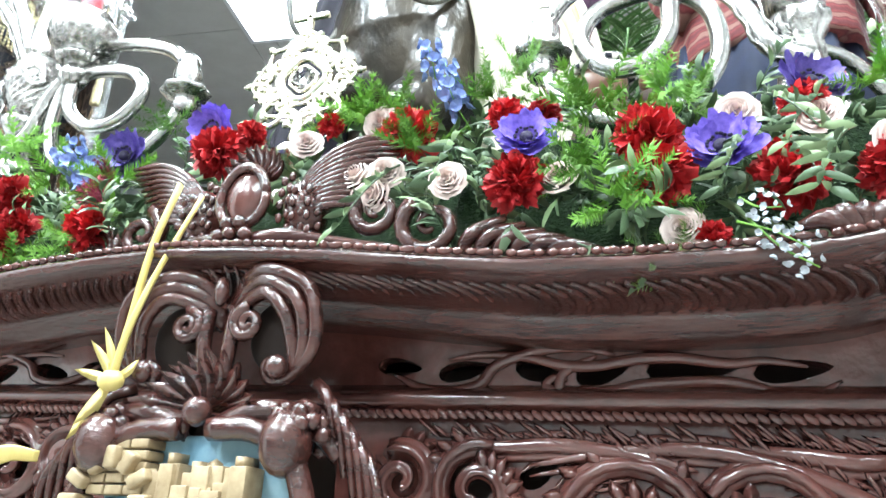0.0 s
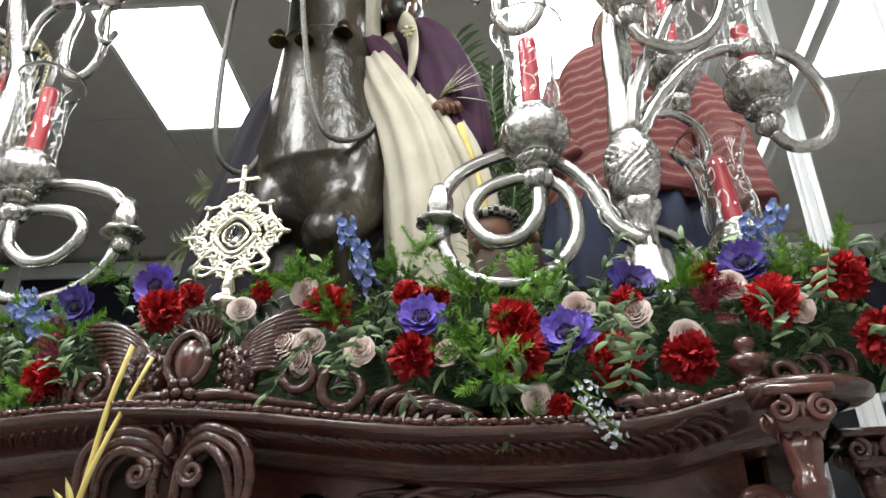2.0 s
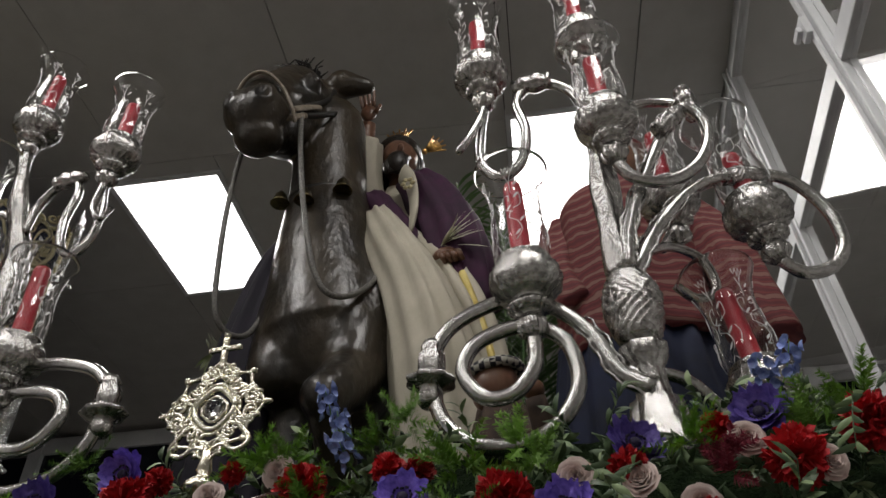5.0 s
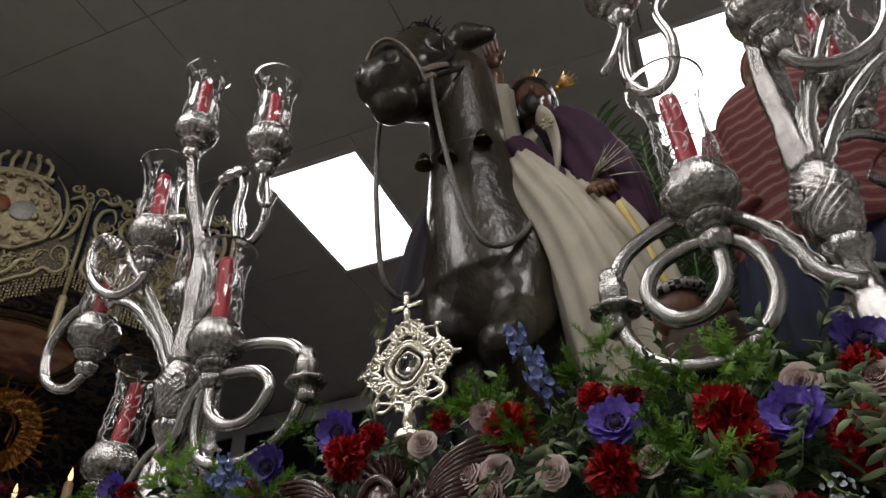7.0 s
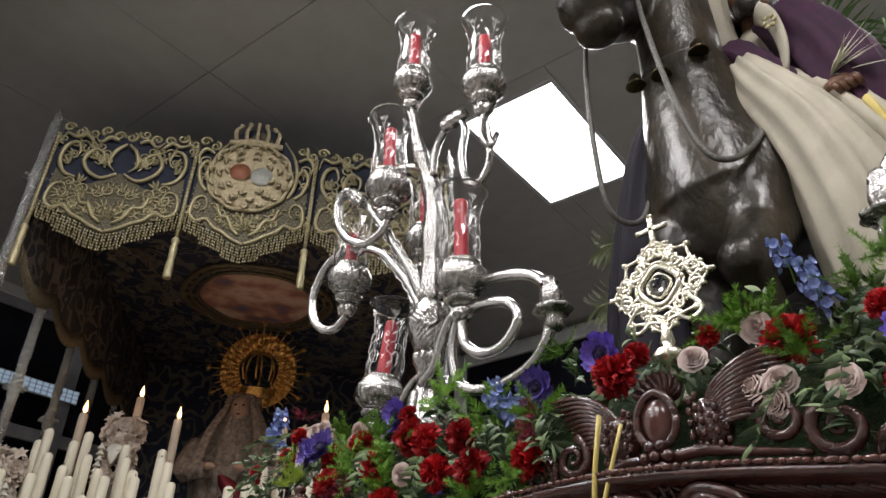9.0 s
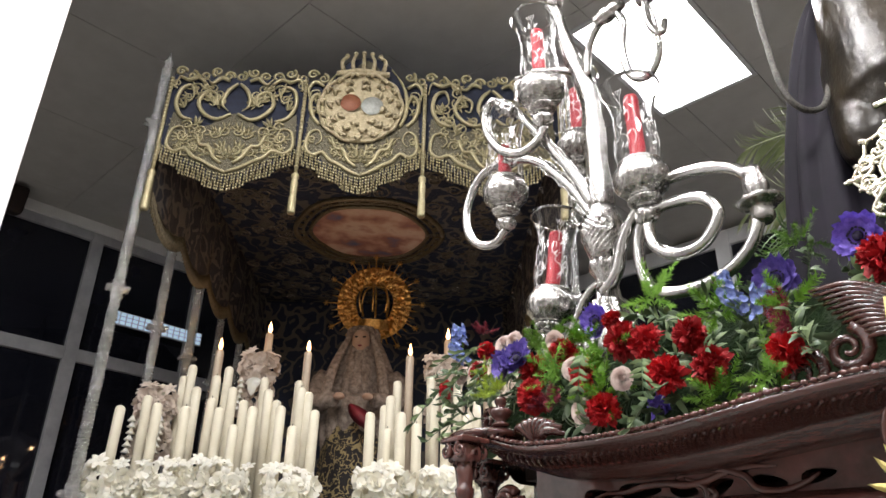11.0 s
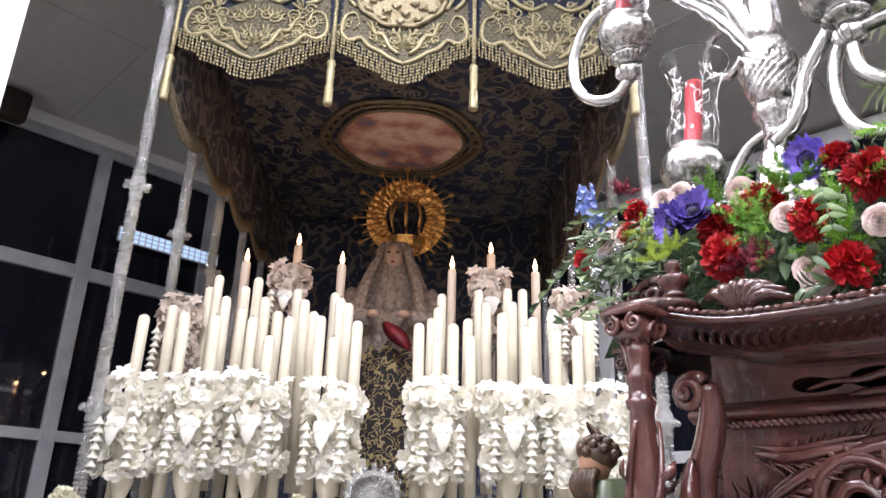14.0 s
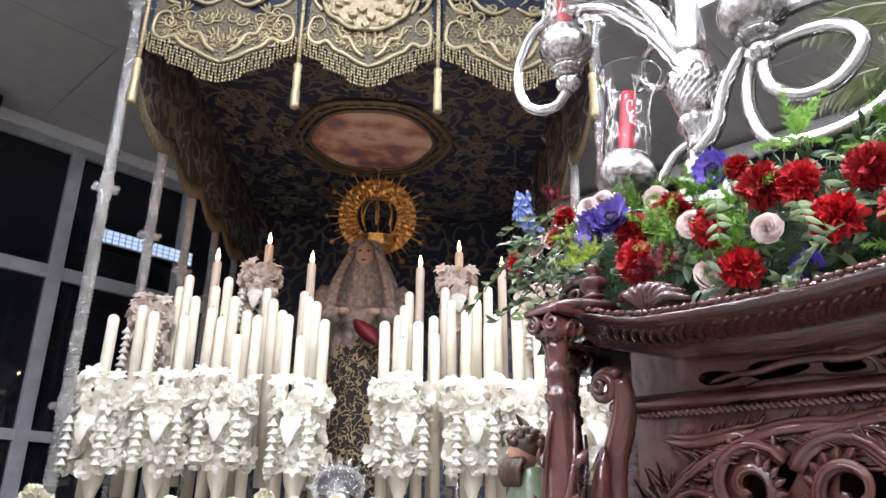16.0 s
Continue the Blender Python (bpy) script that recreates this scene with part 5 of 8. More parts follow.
for p in [(-0.334, 1.104, 2.148), (-0.336, 1.050, 2.036), (-0.300, 1.050, 2.038), (-0.311, 1.051, 2.012), (0.040, 1.052, 1.934), (0.184, 1.050, 2.048), (0.321, 1.068, 2.089), (0.399, 1.051, 2.041), (0.105, 1.053, 2.064), (-0.087, 1.051, 2.007), (-0.219, 1.051, 2.020), (0.248, 1.052, 2.010), (-0.434, 1.085, 2.117), (-1.082, 1.186, 1.947), (-1.055, 1.205, 1.950)]:
    bloom(ROSES, "rose", p, frng.uniform(0.46, 0.58), "dusty pink rose in the float's flower bank", "rose", (0, -1, 0.05), 0.35)
for p in [(-1.520, 1.048, 2.130), (-1.476, 1.050, 2.135), (-1.380, 1.084, 2.192), (-1.416, 1.086, 2.193), (-1.285, 1.119, 2.175), (-1.275, 1.098, 2.138), (-1.187, 1.062, 2.079), (-1.058, 1.050, 2.030), (-1.161, 1.051, 1.988), (-1.152, 1.050, 1.968)]:
    bloom(ROSES, "rose", p, frng.uniform(0.48, 0.6), "dusty pink rose in the float's flower bank", "rose", (0.2, -1, 0.0), 0.35)
for p in [(-0.125, 1.053, 2.063), (0.086, 1.050, 2.021), (0.184, 1.077, 2.104), (0.352, 1.092, 2.129), (-0.757, 1.106, 2.152), (-0.622, 1.129, 2.192), (-1.045, 1.156, 1.981), (-1.173, 1.132, 2.195), (-1.336, 1.048, 2.130), (-1.370, 1.043, 2.122)]:
    bloom(ANEMS, "anemone", p, frng.uniform(0.9, 1.02), "violet-blue anemone with a dark heart", "anemone", (0, -1, 0.1), 0.4)
for p in [(-0.288, 1.173, 2.264), (-0.247, 1.132, 2.196), (-0.222, 1.105, 2.150), (0.382, 1.118, 2.173), (0.406, 1.134, 2.198), (-0.808, 1.079, 2.109), (-0.847, 1.105, 2.151), (-0.778, 1.065, 2.084), (-1.636, 1.116, 2.245), (-1.578, 1.090, 2.201), (-1.617, 1.122, 2.254), (-1.549, 1.079, 2.182)]:
    bloom(SPIKES, "delphinium", p, frng.uniform(0.42, 0.55), "light blue delphinium spike among the greenery", "delphinium", (0.1, -0.5, 0.9))
for p in [(0.104, 1.051, 1.923), (0.109, 1.052, 1.896), (0.116, 1.052, 1.888)]:
    bloom(WHITES, "white_sprig", (p[0] - 0.004, p[1] - 0.075, p[2]), 0.6, "small sprig of silvery white flowers hanging over the cornice", "white sprig", (0.4, -0.6, -0.6))
for p in [(-0.318, 1.111, 2.160), (-0.265, 1.060, 2.076), (-0.153, 1.152, 2.229), (0.032, 1.095, 2.134), (0.057, 1.071, 2.093), (-0.030, 1.050, 1.969), (-0.053, 1.051, 2.022), (0.037, 1.051, 1.887), (0.248, 1.072, 2.097), (0.410, 1.068, 2.090), (0.480, 1.094, 2.132), (-0.183, 1.118, 2.173), (-0.046, 1.077, 2.104), (-0.726, 1.151, 2.227), (-1.037, 1.144, 2.216), (-0.768, 1.051, 1.981), (-0.863, 1.051, 1.956), (-0.375, 1.121, 2.177), (-0.728, 1.066, 2.086), (-0.868, 1.083, 2.115), (-1.318, 1.116, 2.169), (-1.259, 1.068, 2.089), (-1.215, 1.051, 2.062), (-1.117, 1.068, 2.090), (-1.113, 1.050, 2.013), (-1.194, 1.104, 2.148)]:
    bloom(FERNS, "asparagus_fern", (p[0], p[1] + 0.004, p[2]), frng.uniform(0.8, 1.1), "feathery bright green asparagus fern tuft", "fern", (0, -0.9, 0.5))
for p in [(-1.356, 1.005, 2.057), (-1.390, 1.006, 2.051), (-1.433, 1.041, 2.119)]:
    bloom(LIMES, "asparagus_fern", p, 0.55, "yellow-green feathery fern tuft", "fern", (0, -0.6, 0.7))
for p in [(0.287, 1.051, 2.041), (0.288, 1.055, 2.068), (-0.720, 1.051, 2.053), (-0.734, 1.066, 2.086), (-1.239, 1.050, 2.017), (-1.254, 1.051, 2.012), (-1.539, 1.126, 2.260)]:
    bloom(BURGS, "filler_flower", p, 0.8, "burgundy filler flower among the greenery", "filler flower", (0, -0.6, 0.7))

# olive-like leaves filling the bank
bm = bm_new()
lrng = random.Random(4)
placed = 0
while placed < 240:
    x = lrng.uniform(-1.62, 0.6)
    z = lrng.uniform(1.93, 2.22)
    s = abs(x - X0)
    if abs(x + 0.478) < 0.2 and z < 2.13:
        continue
    if z < cornice_z(x) + 0.05 or s > 0.62 and z < 1.99 and lrng.random() < 0.6:
        continue
    y = 1.065 + (z - 1.95) * 0.75 + lrng.uniform(-0.03, 0.04)
    d = Vector((lrng.uniform(-1, 1), -0.55 + lrng.uniform(-0.3, 0.3), lrng.uniform(-0.8, 0.8))).normalized()
    L = lrng.uniform(0.05, 0.09)
    base = Vector((x, y, z))
    tip = base + d * L
    tube(bm, [base, base + d * L * 0.5 + Vector((0, 0, 0.004)), tip], 0.0014, 0.0008, seg=4, mat=0)
    for k in range(9):
        u = 0.15 + 0.85 * k / 8
        b = lrng.uniform(0, 6.28)
        sd = d.orthogonal().normalized()
        o = (Matrix.Rotation(b, 3, d) @ sd) * 0.8 + d * 0.7
        p = base + d * (L * u)
        ll = lrng.uniform(0.026, 0.044)
        leaf_blade(bm, p, p + o.normalized() * ll + Vector((0, 0, -0.006)), d.cross(o), lrng.uniform(0.004, 0.0075), 0.004, 4, lrng.uniform(-0.006, 0.006), mat=1 if lrng.random() < 0.28 else 0)
    placed += 1
for k in range(24):
    corner = k < 12
    base = Vector((lrng.uniform(-1.58, -1.42) if corner else lrng.uniform(-1.3, 0.5), 1.05 + lrng.uniform(-0.02, 0.06), lrng.uniform(2.02, 2.2) if corner else lrng.uniform(1.99, 2.12)))
    d = Vector((lrng.uniform(-1, 0.1) if corner else lrng.uniform(-0.6, 0.6), lrng.uniform(-1, -0.3) if corner else lrng.uniform(-0.7, -0.3), lrng.uniform(-0.6, 0.3) if corner else lrng.uniform(-0.9, -0.1))).normalized()
    if not corner:
        base.y -= 0.05
        if abs(base.x - X0) < 0.25:
            base.x += 0.45
        base.z = max(base.z, cornice_z(base.x) + 0.085)
        d = Vector((d.x, d.y, max(d.z, -0.35))).normalized()
    L = lrng.uniform(0.08, 0.12) if corner else lrng.uniform(0.05, 0.09)
    stem = [base + d * (L * q / 6) + Vector((0, 0, -0.05 * (q / 6) ** 2)) for q in range(7)]
    tube(bm, stem, 0.0016, 0.0008, seg=4, mat=0)
    for q in range(1, 7):
        for sd in (-1, 1):
            o = (d * 0.7 + d.cross(Vector((0, 0, 1))) * sd * 0.75 + Vector((0, 0, lrng.uniform(-0.5, 0.3)))).normalized()
            leaf_blade(bm, stem[q], stem[q] + o * lrng.uniform(0.024, 0.036), d.cross(o) + Vector((0.1, 0, 0.3)), lrng.uniform(0.0035, 0.005), 0.004, 4, mat=1 if lrng.random() < 0.45 else 0)
tagged(part("foliage", bm, [OLIVE_M, OLIVE_PALE]), "dense grey-green olive-like leaves filling the flower bank", "foliage", kind="stuff")
# added backing sheet, coloured as the shade between flowers and leaves
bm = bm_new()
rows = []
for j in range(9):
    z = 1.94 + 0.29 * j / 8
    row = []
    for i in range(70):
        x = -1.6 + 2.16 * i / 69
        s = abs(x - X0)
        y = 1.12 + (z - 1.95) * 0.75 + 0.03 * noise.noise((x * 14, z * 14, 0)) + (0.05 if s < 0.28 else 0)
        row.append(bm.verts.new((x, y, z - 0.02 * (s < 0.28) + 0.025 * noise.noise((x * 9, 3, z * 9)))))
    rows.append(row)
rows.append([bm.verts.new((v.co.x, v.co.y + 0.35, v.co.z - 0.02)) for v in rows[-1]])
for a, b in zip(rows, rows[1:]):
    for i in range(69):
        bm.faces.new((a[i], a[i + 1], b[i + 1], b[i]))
tagged(part("bank_shade_sheet", bm, GAP_SHADE_GREEN), "near-black green sheet behind the flowers, standing for their shaded gaps", "moss", kind="stuff")

# straw-yellow palm ribbons tied on the carving
PALM_Y = surface("dry_palm", (0.55, 0.42, 0.1), (0.74, 0.62, 0.24), rough=0.6, scale=30, stretch=(1, 1, 0.2), bumps=0.2)
rb = thing("braided_palm", Matrix(), "straw-yellow palm strip knotted onto the carved crest", "palm")
bm = bm_new()
K = Vector((-0.588, 0.985, 1.778))
tube(bm, curve_points([K + Vector((0.018, 0.03, 0.26)), K + Vector((0.02, 0.0, 0.16)), K + Vector((0.014, -0.005, 0.06)), K], 14), 0.0055, 0.006, seg=7, flat=0.5)
tube(bm, curve_points([K + Vector((0.055, 0.03, 0.24)), K + Vector((0.035, 0.0, 0.13)), K + Vector((0.018, -0.008, 0.06)), K], 14), 0.003, 0.005, seg=6, flat=0.6)
part("strip", bm, PALM_Y, rb)
bm = bm_new()
ball(bm, K, 0.014, 1.2, 0.9, 0.9, sub=2)
for d in ((-0.045, -0.01, 0.012), (-0.03, -0.01, 0.045), (0.04, -0.01, 0.02), (-0.015, -0.01, 0.06)):
    leaf_blade(bm, K, K + Vector(d), (d[2], 0, -d[0]), 0.006, 0.006, 5, thick=0.001)
for d in ((-0.03, -0.01, -0.05), (-0.045, 0.0, -0.065)):
    leaf_blade(bm, K, K + Vector(d), (d[2], 0, -d[0]), 0.009, 0.004, 5, thick=0.001)
part("knot", bm, PALM_Y, rb)
rb2 = thing("palm_loop", Matrix(), "bright yellow looped palm strip on the carving", "palm")
bm = bm_new()
tube(bm, curve_points([(-0.705, 0.98, 1.585), (-0.745, 0.965, 1.62), (-0.735, 0.96, 1.67), (-0.695, 0.965, 1.695), (-0.665, 0.985, 1.695)], 20), lambda t: 0.02 * (1.1 - 0.8 * t), seg=8, flat=0.15)
part("loop", bm, PALM_Y, rb2)

# ---- statues and palms on the float ----
DONKEY_M = surface("painted_donkey_hide", (0.004, 0.004, 0.004), (0.052, 0.038, 0.022), rough=0.24, scale=6, stretch=(1, 1, 0.6), bumps=0.5, dist=0.016, fine=26, coat=0.15, rough2=0.45)
MANE_M = surface("dark_mane", (0.008, 0.007, 0.006), (0.02, 0.016, 0.013), rough=0.5, scale=60, stretch=(1, 1, 0.3), bumps=0.6)
CREAM = surface("cream_cloth", (0.4, 0.37, 0.29), (0.52, 0.48, 0.39), rough=0.85, scale=6, bumps=0.2, dist=0.01, fine=200)
PURPLE = surface("purple_velvet", (0.018, 0.003, 0.017), (0.048, 0.006, 0.036), rough=0.8, scale=12, bumps=0.15)
SKIN_M = surface("painted_wood_skin", (0.11, 0.05, 0.03), (0.2, 0.1, 0.06), rough=0.35, scale=20, bumps=0.15)
HAIR_M = surface("painted_wood_hair", (0.008, 0.006, 0.005), (0.02, 0.014, 0.01), rough=0.35, scale=70, bumps=0.7, dist=0.006)
NAVY_CLOTH = surface("navy_cloth", (0.0015, 0.004, 0.017), (0.003, 0.009, 0.04), rough=0.8, scale=10, bumps=0.15)
LEATHER = surface("black_leather", (0.012, 0.011, 0.01), (0.03, 0.028, 0.025), rough=0.4, scale=60, bumps=0.3)
BRAID = surface("braided_cord", (0.03, 0.028, 0.026), (0.2, 0.19, 0.17), rough=0.5, scale=160, bumps=0.6)
BRASS = surface("aged_brass", (0.06, 0.05, 0.03), (0.2, 0.16, 0.08), rough=0.3, metal=1.0, scale=40, bumps=0.2)
PALM_G = surface("palm_leaf", (0.07, 0.15, 0.05), (0.17, 0.27, 0.11), rough=0.5, scale=12, bumps=0.1)
PALM_PALE = surface("pale_palm_leaf", (0.2, 0.25, 0.13), (0.42, 0.45, 0.29), rough=0.6, scale=12, bumps=0.1)


def striped(name, c1, c2, c3):
    m, nt, p = nodes_of(name)
    v = coords(nt, 1.0)
    wv = node(nt, "ShaderNodeTexWave", Scale=8.0, Distortion=5.0, Detail=2.0)
    wv.inputs["Detail Scale"].default_value = 1.5
    wv.bands_direction = "Z"
    link(nt, v, wv.inputs["Vector"])
    link(nt, ramp(nt, wv.outputs["Fac"], [(0.0, c1), (0.45, c2), (0.72, c1), (0.9, c3)]), p.inputs["Base Color"])
    nz = node(nt, "ShaderNodeTexNoise", Scale=150.0)
    link(nt, v, nz.inputs["Vector"])
    bump(nt, p, nz.outputs[0], 0.3, 0.003)
    p.inputs["Roughness"].default_value = 0.8
    return m


STRIPES = striped("striped_red_cloth", (0.1, 0.016, 0.02), (0.17, 0.03, 0.03), (0.2, 0.1, 0.08))


def fuse(ob, size, smooth_n=6):
    """Melt the overlapping shapes of a carved figure into one skin."""
    r = ob.modifiers.new("fuse", "REMESH")
    r.mode, r.voxel_size, r.use_smooth_shade = "VOXEL", size, True
    s = ob.modifiers.new("soften", "SMOOTH")
    s.factor, s.iterations = 0.5, smooth_n
    return ob


def cone(bm, a, b, ra, rb, n=6, seg=36, flat=1.0):
    a, b = Vector(a), Vector(b)
    tube(bm, [a + (b - a) * i / n for i in range(n + 1)], ra, rb, seg=seg, flat=flat)
    ball(bm, a, ra, sub=2)
    ball(bm, b, rb, sub=2)


# donkey
bm = bm_new()
ball(bm, (-0.66, 2.08, 2.98), 0.26, 0.9, 1.0, 1.2, sub=3)
ball(bm, (-0.57, 1.93, 2.93), 0.12, 0.9, 0.8, 1.3, sub=3)
ball(bm, (-0.76, 1.95, 2.95), 0.12, 0.9, 0.8, 1.3, sub=3)
cone(bm, (-0.62, 2.2, 3.0), (-0.52, 3.0, 3.02), 0.27, 0.26)
cone(bm, (-0.67, 2.06, 2.98), (-0.70, 2.03, 3.3), 0.26, 0.195)
cone(bm, (-0.70, 2.03, 3.28), (-0.715, 2.02, 3.6), 0.198, 0.152)
cone(bm, (-0.715, 2.02, 3.55), (-0.72, 2.0, 4.0), 0.15, 0.14)
cone(bm, (-0.82, 1.99, 4.06), (-0.85, 1.79, 3.86), 0.17, 0.135)
cone(bm, (-0.85, 1.91, 4.15), (-0.86, 1.7, 3.87), 0.13, 0.1)
cone(bm, (-0.84, 1.86, 3.9), (-0.86, 1.7, 3.75), 0.135, 0.108)
ball(bm, (-0.86, 1.655, 3.755), 0.112, 1.06, 0.85, 0.95, sub=3)
ball(bm, (-0.85, 1.69, 3.655), 0.085, 1.08, 0.9, 0.7, sub=3)
for sx in (-1, 1):
    e_ = Vector((-0.852 + sx * 0.132, 1.8, 4.03))
    ball(bm, e_, 0.036, sub=2)
    tube(bm, curve_points([e_ + Vector((-0.04, -0.028, 0.0)), e_ + Vector((0.0, -0.036, 0.032)), e_ + Vector((0.04, -0.02, 0.0))], 8), 0.015, 0.012, seg=8)
    nn = Vector((-0.858 + sx * 0.064, 1.58, 3.765))
    tube(bm, [nn + Vector((0.024 * math.cos(q), 0.012 * sx * math.cos(q), 0.034 * math.sin(q))) for q in [2 * math.pi * i / 14 for i in range(15)]], 0.014, seg=8)
    tube(bm, curve_points([(-0.85 + sx * 0.125, 1.8, 3.88), (-0.855 + sx * 0.115, 1.72, 3.8), (-0.858 + sx * 0.095, 1.65, 3.7)], 8), 0.018, 0.012, seg=8)
    ball(bm, (-0.85 + sx * 0.1, 1.87, 4.11), 0.05, sub=2)
    ball(bm, (-0.858 + sx * 0.064, 1.6, 3.785), 0.042, 0.9, 0.6, 1.2, sub=2)
cone(bm, (-0.74, 1.96, 4.19), (-0.66, 1.94, 4.195), 0.045, 0.066)
cone(bm, (-0.66, 1.94, 4.195), (-0.55, 1.95, 4.155), 0.066, 0.034)
cone(bm, (-0.92, 2.02, 4.2), (-0.98, 2.2, 4.26), 0.035, 0.045)
# raised foreleg, standing leg, hind legs
cone(bm, (-0.54, 2.0, 2.85), (-0.55, 1.79, 2.66), 0.11, 0.075)
ball(bm, (-0.56, 1.77, 2.64), 0.075, sub=2)
cone(bm, (-0.56, 1.78, 2.62), (-0.55, 1.98, 2.35), 0.058, 0.045)
cone(bm, (-0.77, 2.05, 2.8), (-0.78, 2.06, 1.98), 0.1, 0.055)
cone(bm, (-0.62, 2.95, 2.95), (-0.64, 3.0, 1.98), 0.12, 0.06)
cone(bm, (-0.42, 2.95, 2.95), (-0.42, 3.0, 1.98), 0.12, 0.06)
for sx in (-1, 1):
    cone(bm, (-0.858 + sx * 0.11, 1.74, 3.9), (-0.85 + sx * 0.13, 1.88, 4.02), 0.03, 0.04)
# shoulder and breast muscles
for sx in (-1, 1):
    cone(bm, (-0.67 + sx * 0.16, 2.0, 3.12), (-0.67 + sx * 0.12, 1.93, 2.82), 0.09, 0.1)
dk = part("donkey_statue", bm, DONKEY_M)
fuse(dk, 0.0105, 9)
tagged(dk, "life-size painted wooden donkey statue, dark grey-brown and glossy", "statue")
bm = bm_new()
mr = random.Random(8)
for k in range(90):
    a = k / 89
    b = Vector((-0.84 + mr.uniform(-0.06, 0.06), 1.88 + 0.12 * a, 4.255 + 0.03 * math.sin(3 * a)))
    pts = [b, b + Vector((mr.uniform(-0.03, 0.03), -0.02, 0.03)), b + Vector((mr.uniform(-0.06, 0.06), -0.05 + mr.uniform(-0.02, 0.02), 0.02))]
    tube(bm, pts, 0.007, 0.002, seg=5)
tagged(part("forelock", bm, MANE_M), "short dark carved forelock of the donkey", "mane")

# bridle and reins
br = thing("bridle", Matrix(), "black leather bridle with braided reins and small bells", "bridle")
bm = bm_new()
nose = [(-0.855 + 0.135 * math.cos(a), 1.755 + 0.1 * math.sin(a), 3.83 - 0.02 * math.cos(a) + 0.12 * math.sin(a)) for a in [2 * math.pi * i / 28 for i in range(29)]]
tube(bm, nose, 0.012, seg=6, flat=0.5)
tube(bm, curve_points([(-0.945, 1.67, 3.76), (-0.93, 1.62, 3.82), (-0.89, 1.595, 3.88), (-0.84, 1.59, 3.905), (-0.795, 1.605, 3.893), (-0.757, 1.645, 3.85), (-0.73, 1.675, 3.77), (-0.73, 1.71, 3.73)], 30), 0.012, seg=7, flat=0.6)
tube(bm, curve_points([(-0.735, 1.7, 3.79), (-0.71, 1.76, 3.86), (-0.69, 1.82, 3.92)], 10), 0.012, seg=7, flat=0.6)
part("noseband", bm, surface("worn_tan_leather", (0.16, 0.13, 0.095), (0.3, 0.25, 0.19), rough=0.5, scale=60, bumps=0.3), br, "worn tan leather noseband")
bm = bm_new()
jaw = [(-0.83 + 0.18 * math.cos(a), 1.89 + 0.13 * math.sin(a), 3.98 - 0.03 * math.cos(a) + 0.15 * math.sin(a)) for a in [2 * math.pi * i / 28 for i in range(29)]]
tube(bm, jaw, 0.011, seg=6, flat=0.5)
tube(bm, curve_points([(-0.725, 1.75, 3.86), (-0.685, 1.85, 3.99), (-0.68, 1.92, 4.14)], 12), 0.011, seg=6, flat=0.5)
tube(bm, curve_points([(-0.985, 1.77, 3.88), (-1.01, 1.86, 4.0), (-0.98, 1.93, 4.15)], 12), 0.011, seg=6, flat=0.5)
part("headstall", bm, LEATHER, br)
bm = bm_new()
tube(bm, curve_points([(-0.73, 1.75, 3.83), (-0.7, 1.72, 3.6), (-0.66, 1.72, 3.3), (-0.6, 1.73, 3.02), (-0.54, 1.78, 2.97), (-0.48, 1.9, 3.1), (-0.47, 2.02, 3.35)], 40), 0.0095, seg=7)
part("rein", bm, BRAID, br, "braided cord rein hanging in a loop")
bm = bm_new()
tube(bm, curve_points([(-0.95, 1.76, 3.75), (-0.955, 1.74, 3.5), (-0.95, 1.74, 3.2), (-0.93, 1.76, 2.96), (-0.88, 1.86, 2.95), (-0.86, 1.98, 3.2)], 40), 0.0095, seg=7)
part("rein", bm, BRAID, br, "braided cord rein hanging in a loop")
bm = bm_new()
collar = [(-0.716 + 0.147 * math.cos(a), 2.015 + 0.147 * math.sin(a), 3.6 + 0.05 * math.sin(a)) for a in [2 * math.pi * i / 30 for i in range(31)]]
tube(bm, collar, 0.012, seg=6, flat=0.6)
part("collar", bm, LEATHER, br)
for x, y, z in ((-0.84, 1.88, 3.57), (-0.72, 1.83, 3.51), (-0.6, 1.88, 3.57)):
    bm = bm_new()
    lathe(bm, [(0.008, 0.0), (0.012, -0.01), (0.022, -0.02), (0.027, -0.045), (0.036, -0.06), (0.03, -0.06)], 16, m=Matrix.Translation((x, y, z)))
    part("bell", bm, BRASS, br, "small dark brass bell")

# rider: one carved and dressed figure
bm = bm_new()
ball(bm, (-0.5, 2.24, 3.98), 0.088, 0.92, 1.05, 1.2, sub=3, mat=0)
cone_pts = [((-0.5, 2.28, 3.78), (-0.5, 2.26, 3.92), 0.06, 0.055)]
for a, b, ra, rb in cone_pts:
    tube(bm, [Vector(a), Vector(b)], ra, rb, seg=12, mat=0)
tube(bm, curve_points([(-0.475, 2.165, 3.99), (-0.465, 2.14, 3.965), (-0.475, 2.155, 3.95)], 8), 0.012, 0.014, seg=6, mat=0)
ball(bm, (-0.51, 2.265, 4.03), 0.103, 1.0, 1.05, 0.95, sub=3, mat=4)
ball(bm, (-0.487, 2.165, 3.9), 0.05, 0.95, 0.8, 1.15, sub=3, mat=4)
for k in range(26):
    a = -2.2 + 4.4 * k / 25
    x, y = -0.515 + 0.095 * math.sin(a), 2.285 + 0.08 * math.cos(a)
    tube(bm, curve_points([(x, y, 4.0), (x + 0.01 * math.sin(3 * k), y + 0.01, 3.9), (x * 1.0 + 0.02 * math.sin(a), y, 3.78 + 0.03 * math.sin(k))], 8), 0.016, 0.007, seg=6, mat=4)
